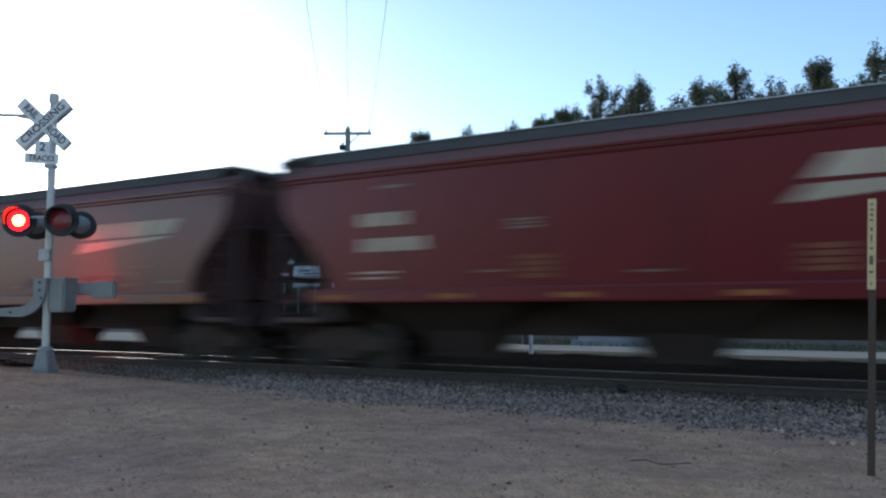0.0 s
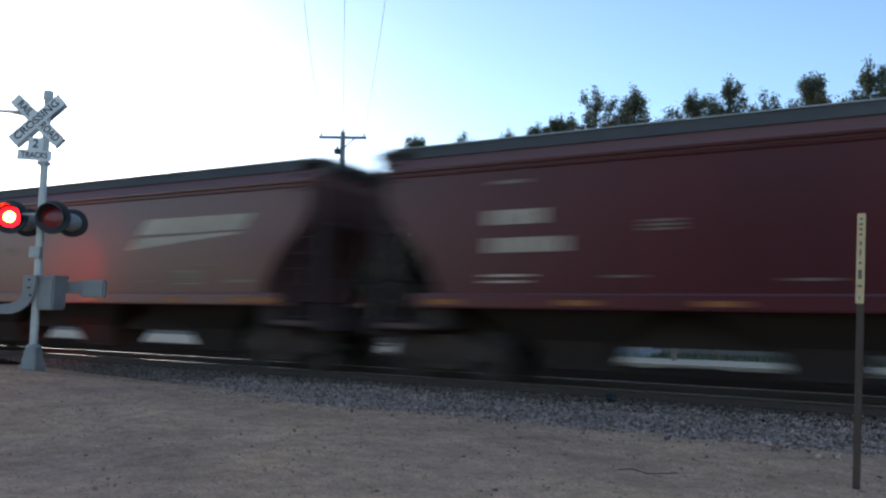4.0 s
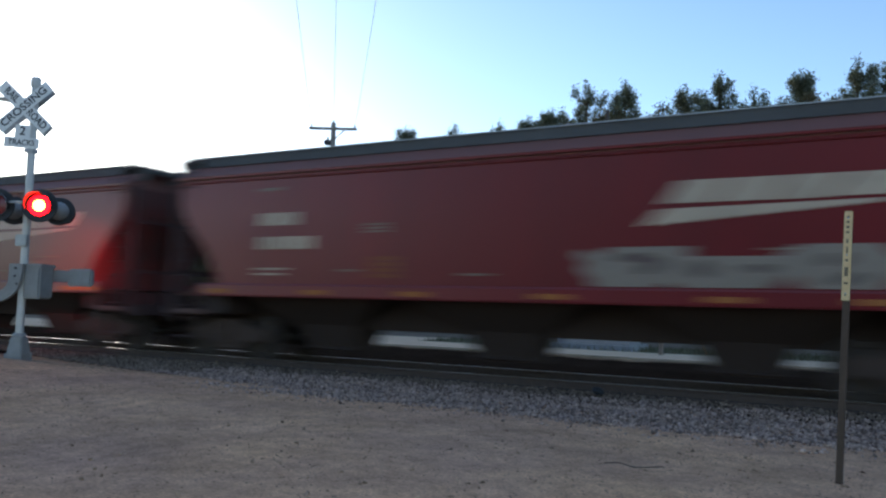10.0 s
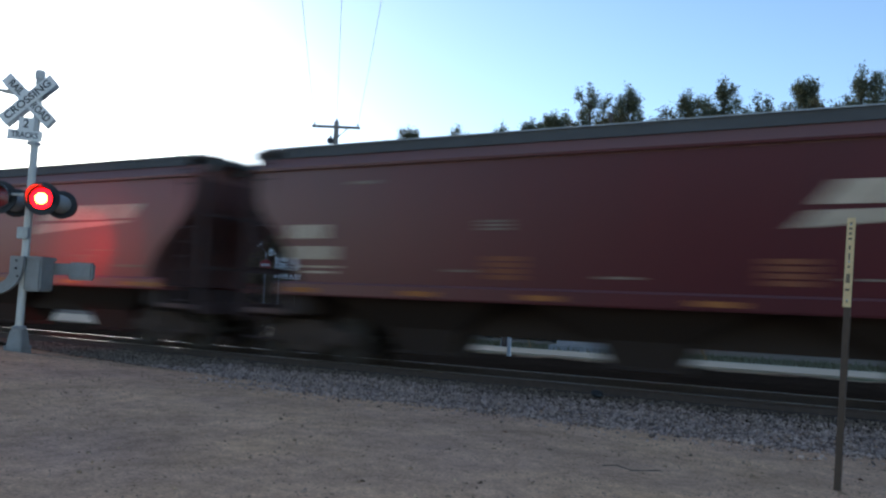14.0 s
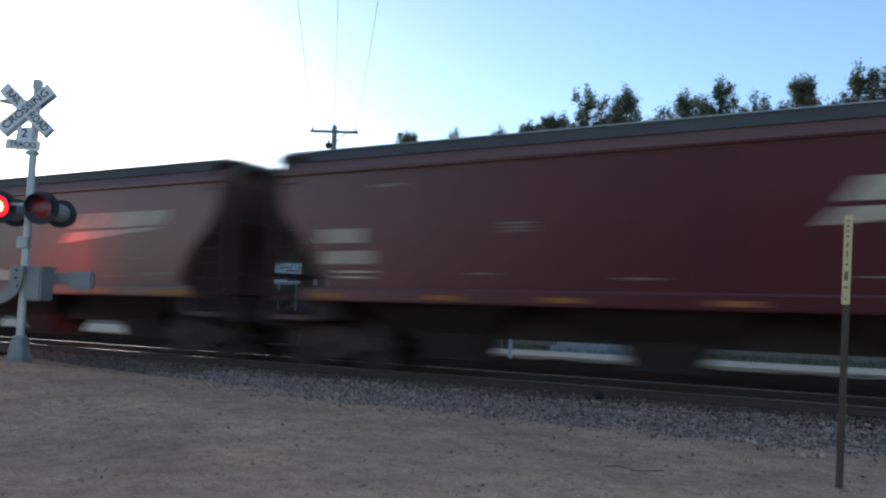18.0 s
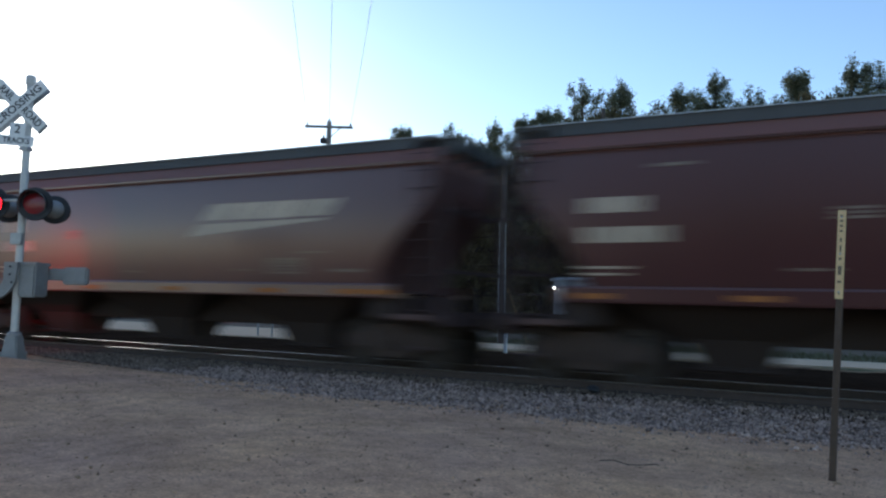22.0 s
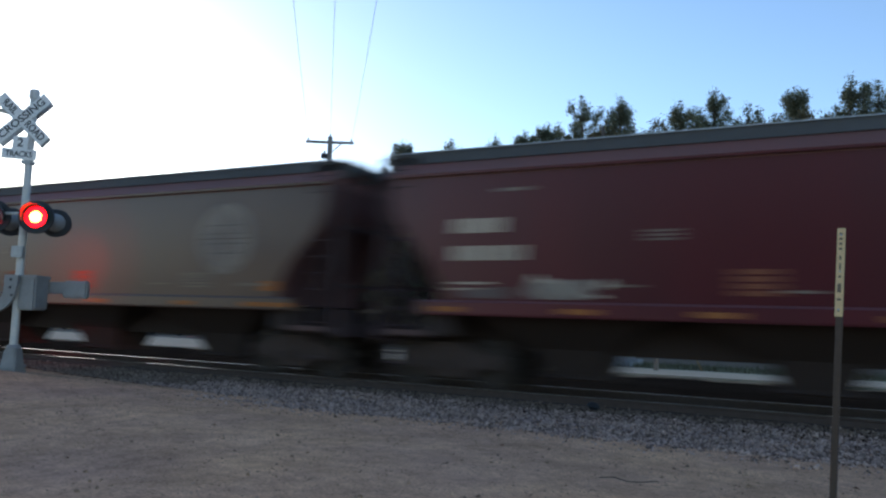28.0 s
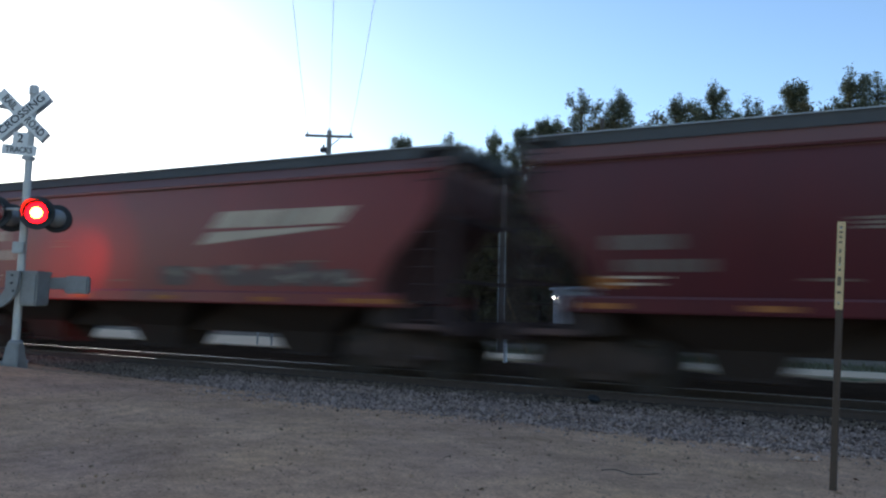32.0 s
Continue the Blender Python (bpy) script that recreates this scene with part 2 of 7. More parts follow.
M_PALEPOLE = mat("pale_pole_timber", (0.30, 0.27, 0.24), 0.8, grain=0.2, scale=4, bump=0.3)
M_WIRE = mat("aluminium_cable", (0.34, 0.36, 0.38), 0.5, 0.3)
M_DRYLEAF = mat("dry_leaf", (0.20, 0.075, 0.04), 0.8, grain=0.2, scale=6, second=(0.12, 0.07, 0.04), amount=0.8, island=0.4)
M_BARK = mat("bark", (0.085, 0.062, 0.048), 0.9, grain=0.3, scale=5, bump=0.5)
M_NEEDLE = mat("pine_needles", (0.150, 0.162, 0.098), 0.75, spec=0.15, scale=0.6, grain=0.2, second=(0.19, 0.182, 0.12), amount=0.8, island=0.35)
M_LEAF = mat("broad_leaves", (0.145, 0.118, 0.062), 0.8, spec=0.12, scale=0.7, grain=0.2, second=(0.20, 0.155, 0.085), amount=0.8, island=0.35)
for m in (M_NEEDLE, M_LEAF):
    # thin leaves let some of the sky through
    n, l = m.node_tree.nodes, m.node_tree.links
    leaf, veil, both = n["Principled BSDF"], n.new("ShaderNodeBsdfTranslucent"), n.new("ShaderNodeMixShader")
    l.new(leaf.inputs["Base Color"].links[0].from_socket, veil.inputs["Color"])
    both.inputs["Fac"].default_value = 0.4
    l.new(leaf.outputs[0], both.inputs[1])
    l.new(veil.outputs[0], both.inputs[2])
    l.new(both.outputs[0], n["Material Output"].inputs["Surface"])
M_GRASS = mat("grass_blades", (0.13, 0.135, 0.075), 0.85, spec=0.1, scale=0.5, second=(0.22, 0.185, 0.11), amount=0.9)
M_HUT = mat("brushed_aluminium_sheet", (0.55, 0.53, 0.52), 0.4, 0.5, grain=0.05, scale=2, vary=0.15)
M_CONC = mat("concrete", (0.48, 0.47, 0.45), 0.85, grain=0.15, scale=3)
M_ASPHALT = mat("pale_weathered_asphalt", (0.27, 0.205, 0.15), 0.9, spec=0.0, grain=0.25, scale=1.2, fine=50)
M_LIME = mat("crushed_limestone", (0.78, 0.56, 0.37), 0.95, spec=0.0, grain=0.15, scale=0.7, fine=30, second=(0.64, 0.455, 0.30), amount=0.7)
M_CARWHITE = mat("white_car_paint", (0.70, 0.72, 0.74), 0.25, vary=0.05)
M_CARBLUE = mat("blue_car_paint", (0.03, 0.10, 0.20), 0.25, vary=0.05)
M_GLASS = mat("tinted_car_glass", (0.015, 0.018, 0.022), 0.08, vary=0.05)
M_TYRE = mat("rubber_tyre", (0.02, 0.02, 0.02), 0.8)
M_HEAD = glow("lit_headlamp", (1.0, 0.78, 0.42), 7.0)
M_TAIL = glow("lit_tail_lamp", (1.0, 0.05, 0.06), 7.0)
M_SPOT = glow("lit_wall_lamp", (1.0, 0.97, 0.85), 5.0)


def ground_material():
    """Tan lot gravel near, grass far beyond the track, with a ragged border."""
    m = mat("lot_gravel", (0.66, 0.378, 0.205), 0.95, grain=0.3, scale=0.45, fine=70, spec=0.0, second=(0.50, 0.292, 0.195), amount=1.0, bump=0.6)
    n, l = m.node_tree.nodes, m.node_tree.links
    b = n["Principled BSDF"]
    base = b.inputs["Base Color"].links[0].from_socket
    co = n.new("ShaderNodeTexCoord")
    sep = n.new("ShaderNodeSeparateXYZ")
    l.new(co.outputs["Object"], sep.inputs[0])
    rag = n.new("ShaderNodeTexNoise")
    rag.inputs["Scale"].default_value, rag.inputs["Detail"].default_value = 0.6, 5
    l.new(co.outputs["Object"], rag.inputs[0])
    add = n.new("ShaderNodeMath")
    add.operation = "MULTIPLY_ADD"
    l.new(rag.outputs["Fac"], add.inputs[0])
    add.inputs[1].default_value = 3.0
    l.new(sep.outputs["Y"], add.inputs[2])
    edge = n.new("ShaderNodeMapRange")
    edge.inputs["From Min"].default_value, edge.inputs["From Max"].default_value = 24.4, 25.4
    l.new(add.outputs[0], edge.inputs["Value"])
    turf = n.new("ShaderNodeTexNoise")
    turf.inputs["Scale"].default_value, turf.inputs["Detail"].default_value = 1.3, 8
    l.new(co.outputs["Object"], turf.inputs[0])
    ramp = n.new("ShaderNodeValToRGB")
    ramp.color_ramp.elements[0].color, ramp.color_ramp.elements[0].position = (0.13, 0.135, 0.075, 1), 0.35
    ramp.color_ramp.elements[1].color, ramp.color_ramp.elements[1].position = (0.24, 0.205, 0.125, 1), 0.7
    l.new(turf.outputs["Fac"], ramp.inputs[0])
    mix = n.new("ShaderNodeMix")
    mix.data_type = "RGBA"
    l.new(edge.outputs[0], mix.inputs["Factor"])
    l.new(base, mix.inputs["A"])
    l.new(ramp.outputs[0], mix.inputs["B"])
    # soil along the track bed, train shade put into its near-black colour
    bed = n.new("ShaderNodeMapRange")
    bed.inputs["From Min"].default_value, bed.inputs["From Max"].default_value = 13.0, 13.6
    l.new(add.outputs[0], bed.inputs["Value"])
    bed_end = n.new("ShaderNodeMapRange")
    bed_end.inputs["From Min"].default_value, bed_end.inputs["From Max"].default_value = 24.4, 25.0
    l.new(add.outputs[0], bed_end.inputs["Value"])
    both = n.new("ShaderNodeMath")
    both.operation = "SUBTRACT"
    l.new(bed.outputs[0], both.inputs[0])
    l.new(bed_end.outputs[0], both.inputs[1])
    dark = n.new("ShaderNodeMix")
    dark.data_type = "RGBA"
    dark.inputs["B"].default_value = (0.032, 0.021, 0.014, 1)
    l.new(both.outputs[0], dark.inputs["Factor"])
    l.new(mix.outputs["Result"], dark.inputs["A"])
    # worn wheel lanes, scuffs and coarse grit across the lot
    stretch = n.new("ShaderNodeMapping")
    stretch.inputs["Scale"].default_value = (0.35, 1.6, 1.0)
    l.new(co.outputs["Object"], stretch.inputs[0])
    last = None
    for size, spread, source in ((0.28, 0.14, stretch.outputs[0]), (1.3, 0.16, co.outputs["Object"]), (7.0, 0.16, co.outputs["Object"]), (38.0, 0.22, co.outputs["Object"])):
        lane = n.new("ShaderNodeTexNoise")
        lane.inputs["Scale"].default_value, lane.inputs["Detail"].default_value, lane.inputs["Roughness"].default_value = size, 4, 0.6
        l.new(source, lane.inputs[0])
        tone = n.new("ShaderNodeMapRange")
        tone.inputs["From Min"].default_value, tone.inputs["From Max"].default_value = 0.32, 0.68
        tone.inputs["To Min"].default_value, tone.inputs["To Max"].default_value = 1 - spread, 1 + spread
        l.new(lane.outputs["Fac"], tone.inputs["Value"])
        if last:
            times = n.new("ShaderNodeMath")
            times.operation = "MULTIPLY"
            l.new(last, times.inputs[0])
            l.new(tone.outputs[0], times.inputs[1])
            last = times.outputs[0]
        else:
            last = tone.outputs[0]
    hs = n.new("ShaderNodeHueSaturation")
    l.new(last, hs.inputs["Value"])
    l.new(dark.outputs["Result"], hs.inputs["Color"])
    l.new(hs.outputs[0], b.inputs["Base Color"])
    return m


M_GROUND = ground_material()

# ------------------------------------------------------------------ mesh helpers


def box(bm, lo, hi, bevel=0.0):
    c = [(a + b) / 2 for a, b in zip(lo, hi)]
    s = [abs(b - a) for a, b in zip(lo, hi)]
    made = bmesh.ops.create_cube(bm, size=1.0, matrix=Matrix.Translation(c) @ Matrix.Diagonal((*s, 1)))["verts"]
    if bevel:
        edges = {e for v in made for e in v.link_edges}
        bmesh.ops.bevel(bm, geom=list(edges), offset=bevel, segments=2, affect="EDGES")
    return made


def rod(bm, a, b, r, sides=8, r2=None):
    a, b = Vector(a), Vector(b)
    d = b - a
    m = Matrix.Translation((a + b) / 2) @ d.to_track_quat("Z", "Y").to_matrix().to_4x4()
    return bmesh.ops.create_cone(bm, cap_ends=True, segments=sides, radius1=r, radius2=r if r2 is None else r2, depth=d.length, matrix=m)["verts"]


def prism(bm, pts, axis, lo, hi):
    """A closed outline of (u, v) pairs drawn out along an axis: 'y' takes (x, z), 'x' takes (y, z), 'z' takes (x, y)."""
    def at(p, w):
        return {"y": (p[0], w, p[1]), "x": (w, p[0], p[1]), "z": (p[0], p[1], w)}[axis]
    a = [bm.verts.new(at(p, lo)) for p in pts]
    b = [bm.verts.new(at(p, hi)) for p in pts]
    bm.faces.new(a)
    bm.faces.new(b[::-1])
    for i in range(len(pts)):
        j = (i + 1) % len(pts)
        bm.faces.new((a[i], b[i], b[j], a[j]))
    bmesh.ops.recalc_face_normals(bm, faces=bm.faces)


def lathe(bm, profile, axis="y", sides=24):
    """A ring of (distance along the axis, radius) turned about the axis."""
    rings = []
    for d, r in profile:
        ring = []
        for k in range(sides):
            a = 2 * math.pi * k / sides
            u, v = r * math.cos(a), r * math.sin(a)
            ring.append(bm.verts.new({"y": (u, d, v), "x": (d, u, v), "z": (u, v, d)}[axis]))
        rings.append(ring)
    for p, q in zip(rings, rings[1:]):
        for k in range(sides):
            j = (k + 1) % sides
            bm.faces.new((p[k], p[j], q[j], q[k]))
    if profile[0][1] > 1e-6:
        bm.faces.new(rings[0])
    if profile[-1][1] > 1e-6:
        bm.faces.new(rings[-1][::-1])
    bmesh.ops.recalc_face_normals(bm, faces=bm.faces)


def tube(bm, pts, r, sides=6):
    """One bent tube through the points."""
    rings = []
    for i, p in enumerate(pts):
        d = (pts[min(i + 1, len(pts) - 1)] - pts[max(i - 1, 0)]).normalized()
        u = d.orthogonal().normalized() if not rings else (last_u - d * last_u.dot(d)).normalized()
        last_u = u
        w = d.cross(u)
        rings.append([bm.verts.new(p + (u * math.cos(a) + w * math.sin(a)) * r) for a in (2 * math.pi * k / sides for k in range(sides))])
    for p, q in zip(rings, rings[1:]):
        for k in range(sides):
            bm.faces.new((p[k], p[(k + 1) % sides], q[(k + 1) % sides], q[k]))
    bm.faces.new(rings[0][::-1])
    bm.faces.new(rings[-1])


def mesh(name, bm, material, smooth=None):
    me = bpy.data.meshes.new(name)
    bm.to_mesh(me)
    bm.free()
    me.materials.append(material)
    if smooth is not None:
        me.polygons.foreach_set("use_smooth", [True] * len(me.polygons))
        me.set_sharp_from_angle(angle=radians(smooth))
    return me


def part(name, bm, material, parent, label="", smooth=None):
    me = bm if isinstance(bm, bpy.types.Mesh) else mesh(name, bm, material, smooth)
    ob = new(name, me)
    ob.parent = parent
    return tagged(ob, label)


def thing(name, m, label, category, group="", kind=""):
    ob = new(name)
    ob.empty_display_size = 0.2
    ob.matrix_basis = m
    return tagged(ob, label, category, group, kind)


def soup(name, verts, faces, material, smooth=False):
    me = bpy.data.meshes.new(name)
    me.from_pydata(verts, [], faces)
    me.materials.append(material)
    if smooth:
        me.polygons.foreach_set("use_smooth", [True] * len(me.polygons))
    return me


def lettering(name, words, size, m, material, parent, wide=1.0):
    """Raised built-in lettering turned into a mesh, centred on m, facing local +Z of m."""
    cu = bpy.data.curves.new(name, "FONT")
    cu.body, cu.size, cu.align_x, cu.align_y, cu.extrude, cu.offset = words, size, "CENTER", "CENTER", 0.002, size * 0.015
    holder = bpy.data.objects.new(name, cu)
    scene.collection.objects.link(holder)
    me = bpy.data.meshes.new_from_object(holder.evaluated_get(bpy.context.evaluated_depsgraph_get()))
    bpy.data.objects.remove(holder)
    me.materials.clear()
    me.materials.append(material)
    me.transform(m @ Matrix.Diagonal((wide, 1, 1, 1)))
    ob = new(name, me)
    ob.parent = parent
    return ob

# ------------------------------------------------------------------ ground and track
TRACK_Y, GAUGE = 13.6, 0.7525


def bend(v, pts):
    return float(np.interp(v, [p[0] for p in pts], [p[1] for p in pts]))


def ground_z(x, y):
    z = bend(y, ((-4, 0.12), (5.5, 0.10), (8.2, 0.0), (9.6, -0.13), (11.2, -0.24), (16.5, -0.26), (19, -0.30), (60, -0.3), (400, -0.3)))
    z += 0.17 * math.exp(-((x + 14.5) / 4.5) ** 2 - ((y - 7.6) / 2.2) ** 2)
    if -40 < x < 12 and -6 < y < 10:
        z += 0.035 * noise.noise((x * 0.45, y * 0.45, 0.0)) + 0.012 * noise.noise((x * 1.9, y * 1.9, 4.0))
    return z


def build_ground():
    xs = sorted({*np.arange(-34, 8.01, 0.35).round(2), *(-2500, -1200, -600, -300, -150, -90, -60, -48, -40), *(12, 18, 30, 60, 120, 300, 600, 1200, 2500)})
    ys = sorted({*np.arange(-2, 17.01, 0.3).round(2), *(-600, -200, -80, -30, -12, -6, -4), *(18, 19, 20, 22, 24, 27, 30, 35, 40, 50, 70, 100, 200, 400, 1000, 2500)})
    verts = [(x, y, ground_z(x, y)) for y in ys for x in xs]
    w = len(xs)
    faces = [(j * w + i, j * w + i + 1, (j + 1) * w + i + 1, (j + 1) * w + i) for j in range(len(ys) - 1) for i in range(w - 1)]
    ob = new("ground", soup("ground", verts, faces, M_GROUND, True))
    tagged(ob, "tan gravel lot running into grass beyond the track", "ground", kind="structure")


build_ground()


def scatter(name, spots, sizes, material, seed, flat=0.75):
    """Many small broken stones as one mesh: jittered eight-sided lumps."""
    rng = np.random.default_rng(seed)
    base = np.array([(1, 0, 0), (0, 1, 0), (-1, 0, 0), (0, -1, 0), (0, 0, 1), (0, 0, -1)], float)
    n = len(spots)
    v = base[None] * (0.65 + 0.6 * rng.random((n, 6, 1))) + rng.normal(0, 0.16, (n, 6, 3))
    a = rng.random(n) * 6.283
    c, s = np.cos(a), np.sin(a)
    v = np.stack([v[..., 0] * c[:, None] - v[..., 1] * s[:, None], v[..., 0] * s[:, None] + v[..., 1] * c[:, None], v[..., 2] * flat], -1)
    tilt = rng.normal(0, 0.5, n)
    ct, st = np.cos(tilt)[:, None], np.sin(tilt)[:, None]
    v = np.stack([v[..., 0], v[..., 1] * ct - v[..., 2] * st, v[..., 1] * st + v[..., 2] * ct], -1)
    v = v * np.asarray(sizes)[:, None, None] + np.asarray(spots)[:, None, :]
    tri = np.array([(0, 1, 4), (1, 2, 4), (2, 3, 4), (3, 0, 4), (1, 0, 5), (2, 1, 5), (3, 2, 5), (0, 3, 5)])
    f = (tri[None] + 6 * np.arange(n)[:, None, None]).reshape(-1, 3)
    me = bpy.data.meshes.new(name)
    me.vertices.add(n * 6)
    me.vertices.foreach_set("co", v.reshape(-1))
    me.loops.add(len(f) * 3)
    me.loops.foreach_set("vertex_index", f.reshape(-1))
    me.polygons.add(len(f))
    me.polygons.foreach_set("loop_start", np.arange(len(f)) * 3)
    me.update(calc_edges=True)
    me.materials.append(material)
    return new(name, me)


def build_ballast():
    rng = np.random.default_rng(5)
    spots, sizes = [], []
    n = 230000
    x = -46 + 52 * rng.random(n) ** 0.75
    y = 7.6 + rng.random(n) * 9.2
    keep = rng.random(n)
    for i in range(n):
        edge = 8.6 + 0.75 * noise.noise((x[i] * 0.35, 3.0, 0.0)) + 0.5 * noise.noise((x[i] * 1.2, 9.0, 0.0)) + 0.25 * noise.noise((x[i] * 3.5, 2.0, 0.0)) + 0.07 * max(0.0, -x[i] - 6)
        if y[i] < edge and keep[i] > 0.62 * math.exp((y[i] - edge) * 3.0):
            continue
        if x[i] < -10.5 and y[i] < 9.9 + 0.25 * (-10.5 - x[i]):
            continue
        z = bend(y[i], ((7.5, 0.04), (8.2, 0.01), (9.2, -0.09), (11.4, -0.19), (12.3, -0.17), (14.9, -0.17), (15.6, -0.22), (17, -0.29)))
        spots.append((x[i], y[i], z + rng.normal(0, 0.012)))
        sizes.append(rng.uniform(0.010, 0.026) if rng.random() < 0.9 else rng.uniform(0.026, 0.042))
    # stones past this border take the oily colour with the train's shade in it
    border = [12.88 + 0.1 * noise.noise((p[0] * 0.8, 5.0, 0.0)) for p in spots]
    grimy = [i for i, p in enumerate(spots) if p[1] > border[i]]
    seam = [12.1 + 0.3 * noise.noise((p[0] * 0.8, 8.0, 0.0)) for p in spots]
    west = [-11.0 + 2.2 * noise.noise((p[1] * 0.9, 4.0, 0.0)) for p in spots]
    stained = [i for i, p in enumerate(spots) if p[1] <= border[i] and (p[1] > seam[i] or p[0] < west[i])]
    clean = [i for i, p in enumerate(spots) if p[1] <= seam[i] and p[0] >= west[i]]
    ob = scatter("stained_ballast", [spots[i] for i in stained], [sizes[i] for i in stained], M_STAIN, 9)
    tagged(ob, "rust-stained brown ballast along the near rail", "ballast", kind="stuff")
    ob = scatter("track_ballast", [spots[i] for i in grimy], [sizes[i] for i in grimy], M_OILSHADE, 7)
    tagged(ob, "oily brown ballast packed round the sleepers, toned down for train shade", "ballast", kind="stuff")
    ob = scatter("ballast", [spots[i] for i in clean], [sizes[i] for i in clean], M_STONE, 6)
    tagged(ob, "blue-grey crushed stone ballast along the track", "ballast", kind="stuff")
    spots, sizes = [], []
    for i in range(42000):
        x, y = rng.uniform(-20, 3), 2.6 + 8.0 * rng.random() ** 0.8
        z = ground_z(x, y)
        spots.append((x, y, z))
        sizes.append(rng.uniform(0.004, 0.011) if rng.random() < 0.975 else rng.uniform(0.014, 0.028))
    ob = scatter("gravel", spots, sizes, M_PEBBLE, 8)
    tagged(ob, "loose tan and dark pebbles strewn over the lot", "gravel", kind="stuff")
    verts, faces = [], []
    for i in range(90):
        x, y = rng.uniform(-9, 1.5), 5.4 + 3.6 * rng.random() ** 0.6
        z, a, s = ground_z(x, y) + 0.012, rng.random() * 6.283, rng.uniform(0.012, 0.03)
        c, d = math.cos(a) * s, math.sin(a) * s
        k = len(verts)
        verts += [(x - c, y - d, z), (x + d * 0.5, y - c * 0.5, z + s * rng.uniform(0.1, 0.7)), (x + c, y + d, z + s * 0.3), (x - d * 0.5, y + c * 0.5, z + s * rng.uniform(0.1, 0.7))]
        faces += [(k, k + 1, k + 2), (k, k + 2, k + 3)]
    ob = new("leaf_litter", soup("leaf_litter", verts, faces, M_DRYLEAF))
    tagged(ob, "scattered small dry brown leaves on the gravel", "leaves", kind="stuff")
    # a dark lump of coal-black stone in the ballast and a thin dry twig on the lot
    bm = bmesh.new()
    bmesh.ops.create_icosphere(bm, subdivisions=2, radius=0.11)
    for v in bm.verts:
        v.co *= 1 + 0.35 * noise.noise(v.co * 9)
        v.co.z *= 0.6
    stone = new("stone", mesh("stone", bm, M_BLACK, 40))
    stone.location = (-3.302, 12.223, -0.070)
    tagged(stone, "dark lump of stone lying on the ballast edge", "stone")
    bm = bmesh.new()
    pts = [Vector((0.11 * k - 0.22, 0.02 * math.sin(k * 1.7), 0.012 + 0.012 * math.sin(k * 2.1))) for k in range(5)]
    for p, q in zip(pts, pts[1:]):
        rod(bm, p, q, 0.005, 6, 0.004)
    twig = new("twig", mesh("twig", bm, M_BARK))
    twig.matrix_basis = pose(*(-1.291, 5.813, 0.100), 0, 0, 8)
    tagged(twig, "thin dry twig lying on the gravel", "twig")


build_ballast()


def build_track():
    track = thing("railway_track", pose(0, TRACK_Y, 0), "single track of rusty rails on dark timber sleepers", "track", kind="structure")
    profile = [(-0.07, -0.172), (0.07, -0.172), (0.07, -0.16), (0.012, -0.135), (0.012, -0.045), (0.036, -0.035), (0.036, -0.004), (-0.036, -0.004), (-0.036, -0.035), (-0.012, -0.045), (-0.012, -0.135), (-0.07, -0.16)]
    for side in (-1, 1):
        bm = bmesh.new()
        prism(bm, [(side * GAUGE + a, b) for a, b in profile], "x", -1100, 1100)
        rail = part("rail", bm, M_RAIL, track, "rust-brown steel rail")
        bm = bmesh.new()
        box(bm, (-1100, side * GAUGE - 0.030, -0.004), (1100, side * GAUGE + 0.030, 0.0))
        part("rail_head", bm, M_RAILTOP, rail, "polished running surface of the rail")
    bm = bmesh.new()
    box(bm, (-0.11, -1.3, -0.36), (0.11, 1.3, -0.175), 0.012)
    tie = mesh("sleeper", bm, M_TIE)
    bm = bmesh.new()
    for side in (-1, 1):
        box(bm, (-0.1, side * GAUGE - 0.19, -0.176), (0.1, side * GAUGE + 0.19, -0.160))
        for k in (-1, 1):
            rod(bm, (0.05 * k, side * GAUGE + 0.10 * k, -0.17), (0.05 * k, side * GAUGE + 0.10 * k, -0.135), 0.014, 6)
    plate = mesh("tie_plate", bm, M_RAIL)
    rng = np.random.default_rng(3)
    for i in range(110):
        x = -46 + i * 0.52
        t = part("sleeper", tie, M_TIE, track)
        t.matrix_basis = pose(x, 0.0, rng.normal(0, 0.006), 0, 0, rng.normal(0, 0.7))
        p = part("tie_plate", plate, M_RAIL, t)
    verts, faces = [], []
    for x in np.concatenate([np.arange(-500, -46, 0.52), np.arange(11.4, 300, 0.52)]):
        k = len(verts)
        verts += [(x + a, b, c) for c in (-0.36, -0.175) for a, b in ((-0.11, -1.3), (0.11, -1.3), (0.11, 1.3), (-0.11, 1.3))]
        faces += [(k + 4, k + 5, k + 6, k + 7), (k, k + 1, k + 5, k + 4), (k + 1, k + 2, k + 6, k + 5), (k + 2, k + 3, k + 7, k + 6), (k + 3, k, k + 4, k + 7)]
    far = part("far_sleepers", soup("far_sleepers", verts, faces, M_TIE), M_TIE, track)
    far["kind"] = "stuff"


build_track()


